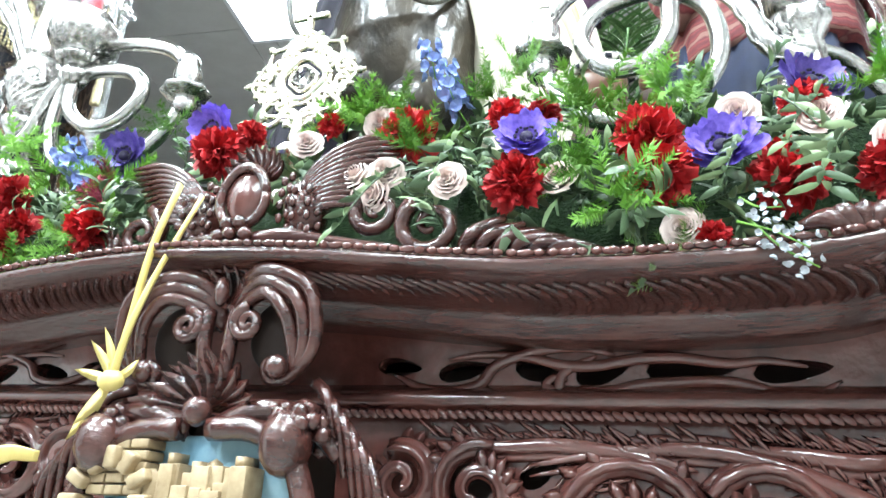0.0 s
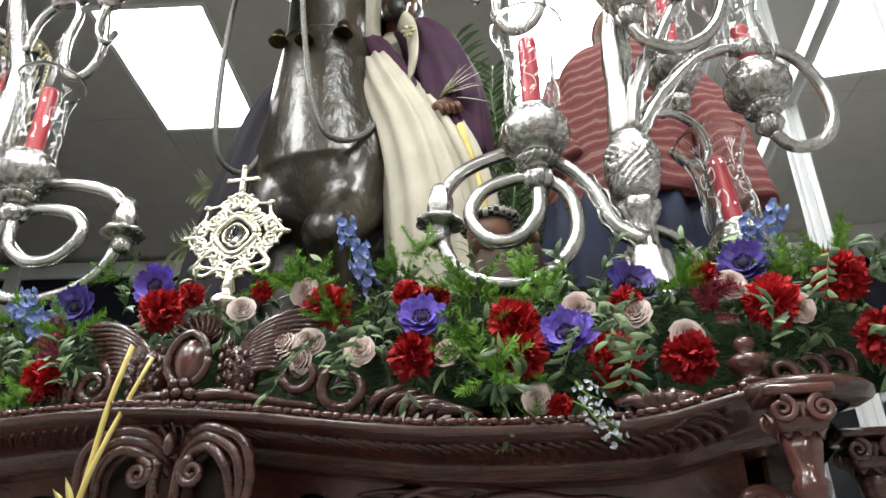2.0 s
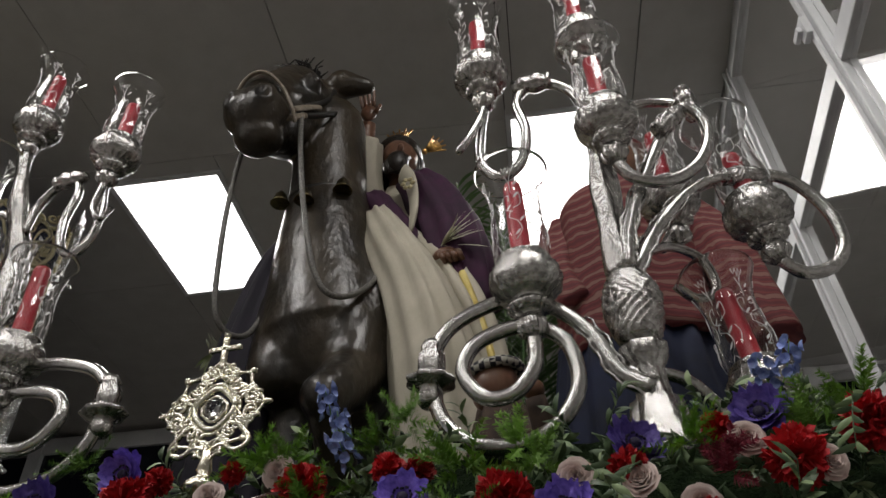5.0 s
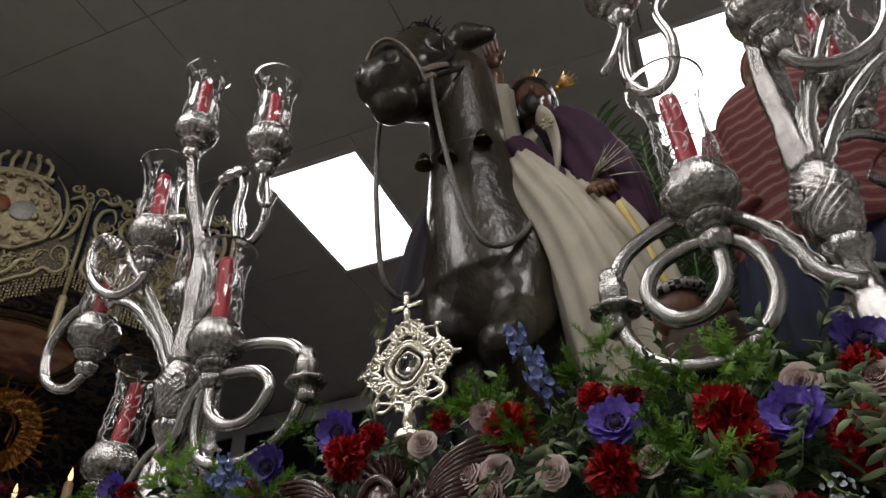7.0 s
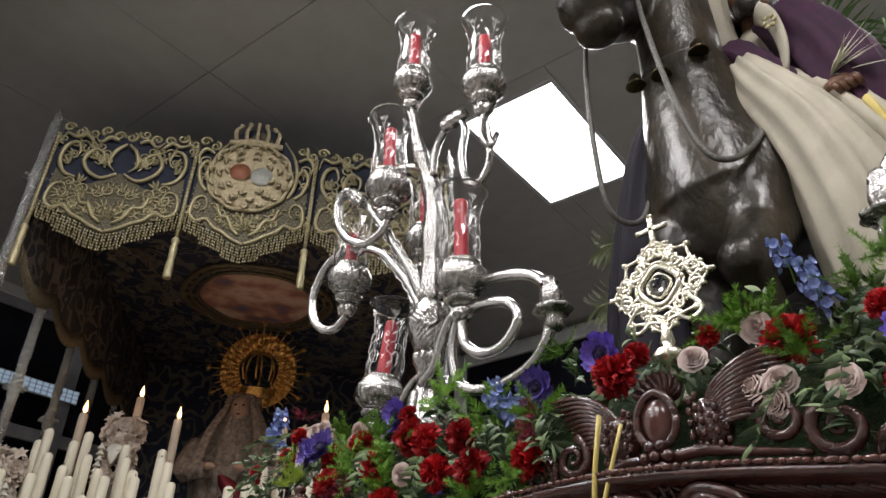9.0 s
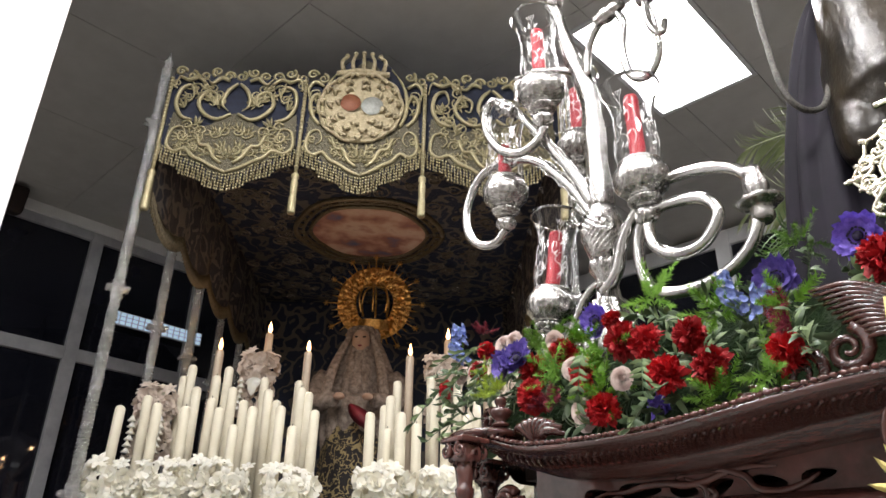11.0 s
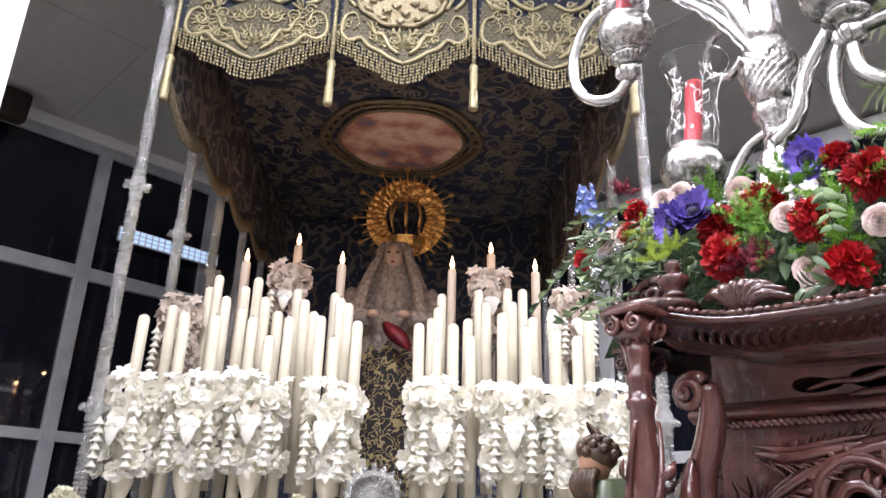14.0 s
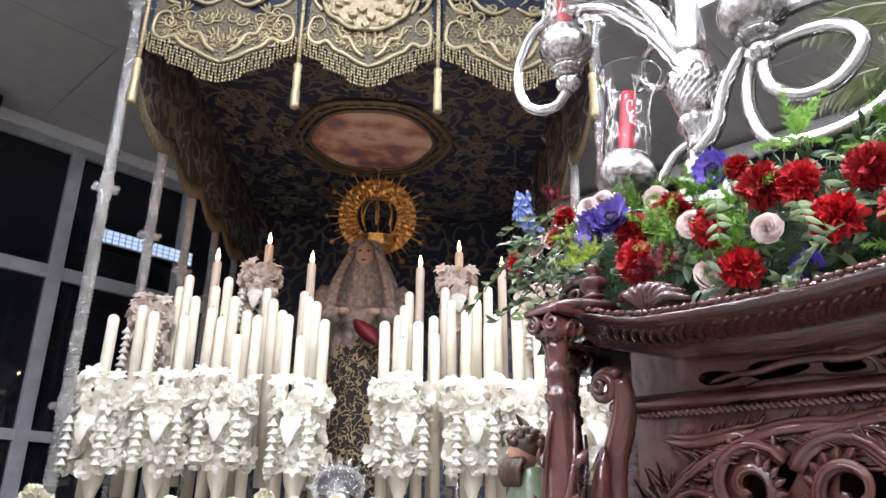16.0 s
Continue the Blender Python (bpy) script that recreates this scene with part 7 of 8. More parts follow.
for pi, (xa, xb) in enumerate(PANELS):
    xm, hw = (xa + xb) / 2, (xb - xa) / 2
    top = [(xm + hw * (1 - 2 * i / 24), (4.47 + 0.03 * abs(math.cos(i * math.pi / 6))) if pi != 1 else 4.46 + 0.2 * max(0, 1 - ((i - 12) / 6.5) ** 2) ** 0.5) for i in range(25)]
    low = [(xm - hw * (1 - 2 * i / 24), valance_low(-1 + 2 * i / 24, hw)) for i in range(25)]
    # dark velvet ground with the pale net cartouche over it
    bm = plate(bm_new(), [[(x, z - 0.0) for x, z in low] + top], 0.0, 0.02)
    part("valance_panel", bm, NAVY, canopy, "scalloped navy velvet valance panel", flat=True)
    bm = bm_new()
    net_top = [(xm + hw * 0.9 * (1 - 2 * i / 16), 4.16 + 0.05 * math.cos((i - 8) / 8 * math.pi * 2) + (0.42 * max(0, 1 - ((i - 8) / 6) ** 2) ** 0.5 if pi == 1 else 0.0)) for i in range(17)]
    net_low = [(xm + hw * 0.94 * (-1 + 2 * i / 16), valance_low(-1 + 2 * i / 16, hw) + 0.03) for i in range(17)]
    plate(bm, [net_low + net_top], -0.012, -0.002)
    part("net_ground", bm, GOLD_NET, canopy, "gold mesh ground of the valance", flat=True)
    bm = bm_new()
    for i in range(26):
        for j in range(22):
            u, z = -0.92 + 1.84 * (i + 0.5 * (j % 2)) / 25.5, 3.78 + 0.021 * j
            if z < valance_low(u, hw) + 0.05 or z > (4.12 + 0.05 * math.cos(u * math.pi * 2) + (0.3 if pi == 1 and abs(u) < 0.6 else 0)):
                continue
            ball(bm, (xm + hw * u, -0.014, z), 0.0058, 1, 0.7, 1, sub=1)
    tagged(part("bead_net", bm, BEAD_NET, canopy), kind="stuff")
    bm = bm_new()
    for sg in (-1, 1):
        # paired C-scrolls framing the net and arabesques above
        runs = [[(0.0, 3.80), (0.18, 3.83), (0.34, 3.87), (0.5, 3.9), (0.62, 3.95), (0.78, 3.93), (0.9, 3.98), (0.86, 4.08), (0.72, 4.1), (0.66, 4.04), (0.74, 4.0)],
                [(0.08, 3.86), (0.2, 3.9), (0.3, 3.97), (0.42, 3.98), (0.5, 4.05), (0.62, 4.06)]]
        if pi != 1:
            runs += [[(0.05, 4.2), (0.25, 4.16), (0.45, 4.2), (0.55, 4.28), (0.45, 4.36), (0.3, 4.33), (0.32, 4.26), (0.4, 4.27)],
                     [(0.6, 4.15), (0.78, 4.18), (0.88, 4.27), (0.84, 4.37), (0.7, 4.4), (0.64, 4.33), (0.7, 4.28)],
                     [(0.02, 4.42), (0.15, 4.36), (0.2, 4.27), (0.1, 4.22)], [(0.5, 4.42), (0.62, 4.46), (0.75, 4.44), (0.9, 4.46), (0.95, 4.38)], [(0.15, 4.44), (0.28, 4.46), (0.4, 4.42), (0.5, 4.46)]]
        else:
            runs += [[(0.72, 4.14), (0.84, 4.2), (0.9, 4.3), (0.8, 4.36), (0.72, 4.3), (0.78, 4.26)], [(0.7, 4.42), (0.85, 4.45), (0.95, 4.4), (0.92, 4.3)], [(0.6, 4.14), (0.68, 4.22), (0.7, 4.34), (0.6, 4.46), (0.42, 4.56)]]
        for run in runs:
            tube(bm, curve_points([(xm + sg * s * hw, -0.02, z) for s, z in run], 36), lambda t: 0.004 + 0.009 * math.sin(math.pi * min(1, 0.15 + t)) ** 0.7, seg=7)
        for s, z, L, d in ((0.28, 3.93, 0.07, 50), (0.45, 4.0, 0.06, 80), (0.1, 3.95, 0.07, 70), (0.55, 4.12, 0.06, 120), (0.2, 4.05, 0.06, 100), (0.75, 4.24, 0.07, 60), (0.35, 4.3, 0.06, 30)):
            if pi == 1 and z > 4.02:
                continue
            for q in (-30, 0, 30):
                a = math.radians(d + q)
                leaf_blade(bm, (xm + sg * s * hw, -0.016, z), (xm + sg * (s * hw + L * math.cos(a)), -0.03, z + L * math.sin(a)), (math.sin(a), 0, -sg * math.cos(a)), 0.011, 0.008, 4, thick=0.003)
    er = random.Random(40 + pi)
    for k in range(26):
        s_, z = er.uniform(0.06, 0.95), er.uniform(3.86, 4.46)
        if z < valance_low(s_, hw) + 0.06 or (pi == 1 and (s_ * hw) ** 2 + (z - 4.27) ** 2 < 0.29 ** 2):
            continue
        r, a0, tn, d = er.uniform(0.022, 0.045), er.uniform(0, 6.28), er.choice((-1.3, 1.3)), er.uniform(0, 6.28)
        for sg in (-1, 1):
            sp = spiral_pts(s_ * hw, z, r, 0.006, a0, tn, 0.0, 16)
            tube(bm, [(xm + sg * px, -0.018, pz) for px, _, pz in sp], lambda t: 0.0065 - 0.003 * t, seg=5)
            for q in (-0.6, 0.0, 0.6):
                px, pz = r * 1.7 * math.cos(d + q), r * 1.7 * math.sin(d + q)
                leaf_blade(bm, (xm + sg * s_ * hw, -0.014, z), (xm + sg * (s_ * hw + px), -0.024, z + pz), (pz, 0, -sg * px), 0.008, 0.006, 4, thick=0.003)
    for k in range(7):
        a = math.radians(30 * k)
        leaf_blade(bm, (xm, -0.016, 3.9), (xm + 0.07 * math.cos(a), -0.03, 3.9 + 0.08 * math.sin(a)), (math.sin(a), 0, -math.cos(a)), 0.016, 0.01, 5, thick=0.003)
    for i in range(11):
        u = -0.92 + 1.84 * i / 10
        if pi == 1 and abs(u) < 0.62:
            continue
        tube(bm, spiral_pts(xm + hw * u, 4.5 + 0.02 * math.cos(i * 2.1), 0.035, 0.006, 1.5 * i, 1.4 * (-1) ** i, 0.0, 16), 0.011, 0.005, seg=6)
    part("scrollwork", bm, GOLD_THREAD, canopy, "raised gold embroidered scrollwork")
    # bullion fringe
    bm = bm_new()
    nf = 46
    for i in range(nf):
        u = -1 + 2 * (i + 0.5) / nf
        x = xm + hw * u
        z1 = valance_low(u, hw)
        for q in range(6):
            zz = z1 + 0.02 - 0.019 * q
            ball(bm, (x + 0.002 * math.sin(i * 3 + q), -0.024, zz), 0.0085, 0.85, 0.8, 1.1, sub=1)
    tagged(part("fringe", bm, GOLD_THREAD, canopy, "beaded gold fringe along the scalloped edge"), kind="stuff")
# centre medallion and crown
bm = bm_new()
lathe(bm, [(0.0, 0.0), (0.1, 0.014), (0.2, 0.01), (0.25, 0.0), (0.255, -0.015)], 60, 10, 0.07, m=pose(0.01, -0.022, 4.27, 90, 0, 0))
for ring_, (r0, n_, L_) in enumerate(((0.215, 30, 0.045), (0.165, 22, 0.05), (0.12, 16, 0.045))):
    for k in range(n_):
        a = 2 * math.pi * (k + 0.5 * ring_) / n_
        d = a + 0.9 * (-1) ** k
        leaf_blade(bm, (0.01 + r0 * math.cos(a), -0.034, 4.27 + r0 * math.sin(a)), (0.01 + r0 * math.cos(a) + L_ * math.cos(d), -0.045, 4.27 + r0 * math.sin(a) + L_ * math.sin(d)), (-math.sin(d), 0, math.cos(d)), 0.015, 0.008, 5, thick=0.004)
tube(bm, [(0.01 + 0.245 * math.cos(a) * (1 + 0.02 * math.cos(10 * a)), -0.03, 4.27 + 0.245 * math.sin(a) * (1 + 0.02 * math.cos(10 * a))) for a in [2 * math.pi * i / 80 for i in range(81)]], 0.012, seg=7)
part("medallion", bm, GILT_PLATE, canopy, "large round gilt medallion")
for dx, dz, r, col in ((-0.06, 0.02, 0.06, (0.22, 0.07, 0.03)), (0.07, 0.0, 0.065, (0.32, 0.33, 0.3))):
    bm = bm_new()
    lathe(bm, [(0.0, 0.012), (r * 0.6, 0.01), (r, 0.0)], 24, m=pose(0.01 + dx, -0.042, 4.27 + dz, 90, 0, 0), caps=False)
    part("shield", bm, surface("worn_shield", tuple(c * 0.7 for c in col), col, rough=0.5, metal=0.3, scale=60, bumps=0.5), canopy)
bm = bm_new()
for k in range(5):
    x = 0.01 - 0.12 + 0.06 * k
    tube(bm, curve_points([(x, -0.02, 4.53), (x * 1.1, -0.035, 4.6), (x * 0.8, -0.03, 4.66 - 0.004 * (k - 2) ** 2)], 8), 0.014, 0.01, seg=7)
    ball(bm, (x * 0.85, -0.03, 4.67 - 0.006 * (k - 2) ** 2), 0.018, sub=1)
tube(bm, [(-0.15 + 0.32 * i / 8, -0.025, 4.525 + 0.012 * math.cos(i * 0.8 - 3)) for i in range(9)], 0.018, seg=8)
part("crown", bm, GILT_PLATE, canopy, "gilt crown over the medallion")
# tassels on cords between the panels
for x in (-1.13, -0.325, 0.39, 1.19):
    bm = bm_new()
    tube(bm, [(x, -0.025, 4.45), (x, -0.027, 4.1), (x, -0.03, 3.8)], 0.011, seg=7)
    for q in range(24):
        ball(bm, (x, -0.03, 3.84 + 0.026 * q), 0.0135, 1, 1, 0.7, sub=1)
    lathe(bm, [(0.012, 3.8), (0.022, 3.79), (0.024, 3.77), (0.016, 3.755), (0.022, 3.74), (0.02, 3.66), (0.017, 3.65), (0.023, 3.64), (0.024, 3.55), (0.022, 3.54)], 16, 8, 0.15, m=Matrix.Translation((x, -0.03, 0)))
    part("tassel", bm, GOLD_THREAD, canopy, "gold cord with a long tassel")
# side hangings seen from within
for sg in (-1, 1):
    bm = bm_new()
    rows = []
    for i in range(60):
        y = 0.05 + 3.05 * i / 59
        lowz = 3.72 - 0.1 * abs(math.sin(i / 59 * math.pi * 5))
        x = sg * (1.17 + 0.03 * sg + 0.012 * math.sin(i * 1.1))
        rows.append([bm.verts.new((x, y, 4.5)), bm.verts.new((x - sg * 0.01, y, 4.1)), bm.verts.new((x, y, lowz)), bm.verts.new((x + sg * 0.02, y, lowz)), bm.verts.new((x + sg * 0.02, y, 4.5))])
    for a, b in zip(rows, rows[1:]):
        for k in range(4):
            bm.faces.new((a[k], a[k + 1], b[k + 1], b[k]))
    part("side_valance", bm, SIDE_CLOTH, canopy, "brown embroidered side hanging")
    bm = bm_new()
    for i in range(118):
        y = 0.06 + 3.03 * i / 117
        lowz = 3.72 - 0.1 * abs(math.sin(i / 117 * math.pi * 5))
        xs_ = sg * (1.18 + 0.03 * sg)
        tube(bm, [(xs_, y, lowz + 0.01), (xs_ - sg * 0.005, y, lowz - 0.05), (xs_, y + 0.004, lowz - 0.1)], 0.0075, 0.006, seg=5)
    tagged(part("side_fringe", bm, surface("dull_fringe", (0.08, 0.06, 0.035), (0.2, 0.16, 0.09), rough=0.6, metal=0.2, scale=80), canopy), kind="stuff")
bm = bm_new()
box(bm, -1.2, 1.2, 3.1, 3.13, 3.6, 4.5)
part("back_valance", bm, SIDE_CLOTH, canopy, flat=True)
bm = bm_new()
box(bm, -1.15, 1.15, 3.0, 3.03, 1.2, 4.2)
part("back_drape", bm, CANOPY_CLOTH, canopy, "dark navy drape at the back", flat=True)

# poles
POLE_M = surface("hammered_silver", (0.45, 0.45, 0.45), (0.95, 0.95, 0.94), rough=0.06, metal=1.0, scale=110, bumps=1.0, dist=0.012, fine=240, rough2=0.3)


def canopy_pole(x, y):
    t = thing("canopy_pole", PAL @ pose(x, y, 0), "tall turned silver canopy pole with knops", "pole", "canopy poles")
    bm = bm_new()
    prof = [(0.03, 1.3)]
    z = 1.3
    while z < 4.5:
        prof += [(0.021, z + 0.007), (0.031, z + 0.016)]
        z += 0.019
    lathe(bm, prof, 11)
    hr = random.Random(5)
    for v in bm.verts:
        v.co += Vector((hr.uniform(-1, 1), hr.uniform(-1, 1), hr.uniform(-1, 1))) * 0.003
    part("shaft", bm, POLE_M, t, flat=True)
    for zk in (2.05, 3.08, 4.12):
        bm = bm_new()
        lathe(bm, [(0.022, zk - 0.06), (0.034, zk - 0.04), (0.028, zk - 0.025), (0.05, zk), (0.045, zk + 0.015), (0.03, zk + 0.03), (0.036, zk + 0.045), (0.022, zk + 0.06)], 18, 8, 0.12)
        for k in range(6):
            a = k * math.pi / 3
            ball(bm, (0.055 * math.cos(a), 0.055 * math.sin(a), zk + 0.005), 0.015, sub=1)
        part("knop", bm, POLE_M, t)
    bm = bm_new()
    lathe(bm, [(0.022, 4.5), (0.035, 4.52), (0.02, 4.55), (0.028, 4.58), (0.01, 4.62), (0.004, 4.66)], 14)
    part("finial", bm, POLE_M, t)


for y in (0.0, 0.62, 1.24, 1.86, 2.48, 3.1):
    for x in (-1.185, 1.22):
        canopy_pole(x, y)

# lower structure of the canopied float
base_t = thing("canopy_float", PAL, "low silver-fronted float under the canopy", "float")
bm = bm_new()
box(bm, -1.3, 1.3, -0.05, 3.2, 0.0, 1.45, 0.02)
part("body", bm, NAVY_CLOTH, base_t, "dark cloth-hung body", flat=True)
bm = bm_new()
box(bm, -1.3, 1.3, -0.08, 3.2, 1.45, 1.6, 0.02)
part("rim", bm, SILVER, base_t, "chased silver rim", flat=True)
bm = bm_new()
for k in range(9):
    a = math.radians(10 + 20 * k)
    leaf_blade(bm, (0.0, 0.02, 1.72), (0.0 + 0.14 * math.cos(a), -0.01, 1.72 + 0.15 * math.sin(a)), (math.sin(a), 0, -math.cos(a)), 0.022, 0.02, 5, thick=0.004)
tube(bm, [(0.1 * math.cos(a), 0.0, 1.74 + 0.08 * math.sin(a)) for a in [2 * math.pi * i / 24 for i in range(25)]], 0.014, seg=7)
lathe(bm, [(0.06, 1.6), (0.04, 1.64), (0.05, 1.7), (0.03, 1.76)], 16)
part("crest", bm, POLE_M, base_t, "silver crest in the middle of the front")

# candles
cand = thing("candle", PAL @ pose(0, 0, 0), "tall unlit ivory wax candle in the candle bank", "candle", "candle bank")


def candle_mesh(length):
    bm = bm_new()
    lathe(bm, [(0.026, 0.0), (0.0262, -0.02), (0.0268, -length)][::-1] + [(0.022, 0.012), (0.012, 0.02), (0.004, 0.021)], 18)
    return bm


wax = part("wax", candle_mesh(0.9), WAX, cand)
bm = bm_new()
tube(bm, [(0, 0, 0.015), (0.001, 0, 0.032)], 0.0022, seg=5)
part("wick", bm, SHADE_AND_DARK, cand)
crng = random.Random(6)
FRONT = [(-1.13, 2.52), (-0.93, 2.53), (-0.79, 2.52), (-0.62, 2.52), (-0.53, 2.43), (-0.45, 2.53), (-0.3, 2.53), (-0.23, 2.43), (-0.13, 2.52), (0.16, 2.51), (0.25, 2.43), (0.32, 2.51), (0.4, 2.46), (0.55, 2.57), (0.66, 2.51), (0.8, 2.5), (0.9, 2.47)]
MIDDLE = [(-1.07, 2.62), (-0.81, 2.67), (-0.73, 2.62), (-0.62, 2.68), (-0.55, 2.61), (-0.42, 2.67), (-0.37, 2.61), (-0.24, 2.68), (-0.2, 2.66), (0.22, 2.6), (0.25, 2.65), (0.4, 2.6), (0.49, 2.69), (0.62, 2.69), (0.72, 2.61), (0.82, 2.65), (1.0, 2.65)]
BACK = [(-1.11, 2.76), (-1.0, 2.82), (-0.95, 2.88), (-0.74, 2.88), (-0.8, 2.82), (-0.52, 2.82), (-0.31, 2.8), (0.27, 2.82), (0.47, 2.84), (0.63, 2.86), (0.71, 2.85), (0.92, 2.84)]
firstone = True
for Y, rowpts in ((0.2, FRONT), (0.4, MIDDLE), (0.7, BACK)):
    for x, z in rowpts:
        m = PAL @ pose(x, Y + crng.uniform(-0.02, 0.02), z - 0.02, crng.uniform(-0.8, 0.8), crng.uniform(-0.8, 0.8), crng.uniform(0, 360))
        if firstone:
            cand.matrix_basis = m
            firstone = False
        else:
            copy_thing(cand, m)
lit = thing("lit_candle", PAL, "burning ivory wax candle before the statue", "candle", "burning candles")
# ivory wax toned pinker and dimmer, with the canopy's shade in its colour
part("wax", candle_mesh(1.2), surface("shade_toned_wax", (0.62, 0.5, 0.38), (0.72, 0.6, 0.47), rough=0.4, scale=9, bumps=0.05), lit)
bm = bm_new()
lathe(bm, [(0.003, 0.018), (0.011, 0.03), (0.014, 0.042), (0.011, 0.062), (0.005, 0.085), (0.001, 0.1)], 12)
part("flame", bm, FLAME, lit, "small bright flame")
for i, (x, y, z) in enumerate([(-0.9, 1.0, 3.06), (-0.33, 1.0, 3.06), (0.33, 1.0, 3.05), (0.83, 1.0, 3.05), (-0.64, 1.2, 3.25), (0.58, 1.2, 3.23)]):
    m = PAL @ pose(x, y, z, 0, 0, 40 * i)
    if i:
        copy_thing(lit, m)
    else:
        lit.matrix_basis = m
for i, (x, y, z) in enumerate([(-0.9, 1.0, 3.12), (0.83, 1.0, 3.11), (-0.64, 1.2, 3.31), (0.58, 1.2, 3.29), (-0.33, 1.0, 3.12), (0.33, 1.0, 3.11)]):
    la = bpy.data.lights.new("candle_light", "POINT")
    la.energy, la.color, la.shadow_soft_size = 0.7, (1.0, 0.6, 0.3), 0.02
    lo = new("candle_light", la)
    lo.matrix_basis = PAL @ pose(x, y, z + 0.09)

# white wax flowers in stacked bouquets
PETAL_W = surface("white_wax_petal", (0.88, 0.85, 0.74), (0.93, 0.91, 0.83), rough=0.45, scale=30, bumps=0.1)


def wax_flower(r, seed, petals=6, slim=0.42, rise=0.45):
    """A wax blossom: two whorls of petals round a small heart."""
    rng = random.Random(seed)
    bm = bm_new()
    heart = bm.verts.new((0, 0, -0.002))
    for ring in range(2):
        for k in range(petals - ring):
            a = 2 * math.pi * k / (petals - ring) + rng.uniform(-0.15, 0.15) + ring * 0.5
            o = Vector((math.cos(a), math.sin(a), rise + 0.7 * ring))
            petal_patch(bm, o * 0.002, o, (0, 0, 1), r * rng.uniform(0.85, 1.15) * (1 - 0.3 * ring), r * slim, r * 0.14, r * 0.05, rng, nu=3, nv=3, root=heart)
    ball(bm, (0, 0, r * 0.2), r * 0.2, sub=1)
    return bm


def star_flower(r, seed):
    """A six-pointed lily-like blossom."""
    rng = random.Random(seed)
    bm = bm_new()
    for k in range(6):
        a = math.pi * k / 3 + rng.uniform(-0.1, 0.1)
        o = Vector((math.cos(a), math.sin(a), 0.35)).normalized()
        leaf_blade(bm, (0, 0, 0), o * r * rng.uniform(0.9, 1.1), (-math.sin(a), math.cos(a), 0), r * 0.27, r * 0.12, 5, -r * 0.12)
    ball(bm, (0, 0, r * 0.12), r * 0.16, sub=1)
    return bm


def bell_mesh():
    bm = bm_new()
    r = 0.021
    lathe(bm, [(0.003, 0.036), (r * 0.35, 0.028), (r * 0.75, 0.014), (r * 1.2, 0.004), (r * 1.05, 0.0), (r * 0.5, 0.003)], 12, 6, 0.1, caps=False)
    return bm


def lily_mesh():
    bm = bm_new()
    for dx in (-1, 0, 1):
        leaf_blade(bm, (0.012 * dx, 0.0, 0.07), (0.012 * dx, -0.03 + 0.012 * abs(dx), -0.055 + 0.05 * abs(dx)), (1, 0.25 * dx, 0), 0.03, 0.016, 6)
    return bm


def bouquet(t, stocks, stars, seed, wide=1.0):
    """Three tiers of blossoms, a lily and two strings of bells in front."""
    rng = random.Random(seed)

    def put(name, me, at, axis, s=1.0):
        o = new(name, me)
        o.parent = t
        q = Vector(axis).to_track_quat("Z", "Y") @ Euler((0, 0, rng.uniform(0, 6.28))).to_quaternion()
        o.matrix_basis = Matrix.LocRotScale(Vector(at), q, Vector((s, s, s)))

    for z, R, n in ((0.03, 0.085, 9), (0.075, 0.1, 10), (0.125, 0.08, 9), (0.18, 0.085, 9), (0.23, 0.08, 9), (0.275, 0.095, 10), (0.315, 0.105, 11), (0.355, 0.1, 10)):
        for k in range(n):
            a = 2 * math.pi * k / n + z * 19 + rng.uniform(-0.2, 0.2)
            if math.sin(a) > 0.6:
                continue
            put(*(("star_blossom", rng.choice(stars)) if rng.random() < 0.4 else ("blossom", rng.choice(stocks))), (R * wide * math.cos(a), R * 0.8 * math.sin(a), z + rng.uniform(-0.015, 0.015)),
                (math.cos(a) + rng.uniform(-.35, .35), math.sin(a) - 0.3 + rng.uniform(-.3, .3), rng.uniform(-0.25, 0.7)), rng.uniform(0.8, 1.15))
    for k in range(9):
        put("star_blossom", rng.choice(stars), (rng.uniform(-0.11, 0.11) * wide, rng.uniform(-0.07, 0.03), 0.385 + rng.uniform(0, 0.04)), (rng.uniform(-.6, .6), rng.uniform(-1.2, -0.2), 0.8), rng.uniform(0.85, 1.15))
    put("blossom", stocks[0], (0.005, -0.1, 0.235), (0, -1, 0.1), 0.95)
    for dx in (-0.075, 0.08):
        for q in range(6):
            o = new("bell", BELL[0])
            o.parent = t
            o.location = (dx + 0.004 * math.sin(q), -0.118, 0.2 - 0.034 * q)
        put("star_blossom", stars[0], (dx, -0.118, 0.012), (0, -0.6, -1), 0.55)
    o = new("lily_petal", LILY[0])
    o.parent = t
    o.location = (0.005, -0.115, 0.165)


def translucent(m, share):
    nt = m.node_tree
    pr, out = nt.nodes["Principled BSDF"], [n for n in nt.nodes if n.type == "OUTPUT_MATERIAL"][0]
    tr, mx = nt.nodes.new("ShaderNodeBsdfTranslucent"), nt.nodes.new("ShaderNodeMixShader")
    nt.links.new(pr.inputs["Base Color"].links[0].from_socket, tr.inputs["Color"])
    mx.inputs[0].default_value = share
    nt.links.new(pr.outputs[0], mx.inputs[1])
    nt.links.new(tr.outputs[0], mx.inputs[2])
    nt.links.new(mx.outputs[0], out.inputs["Surface"])


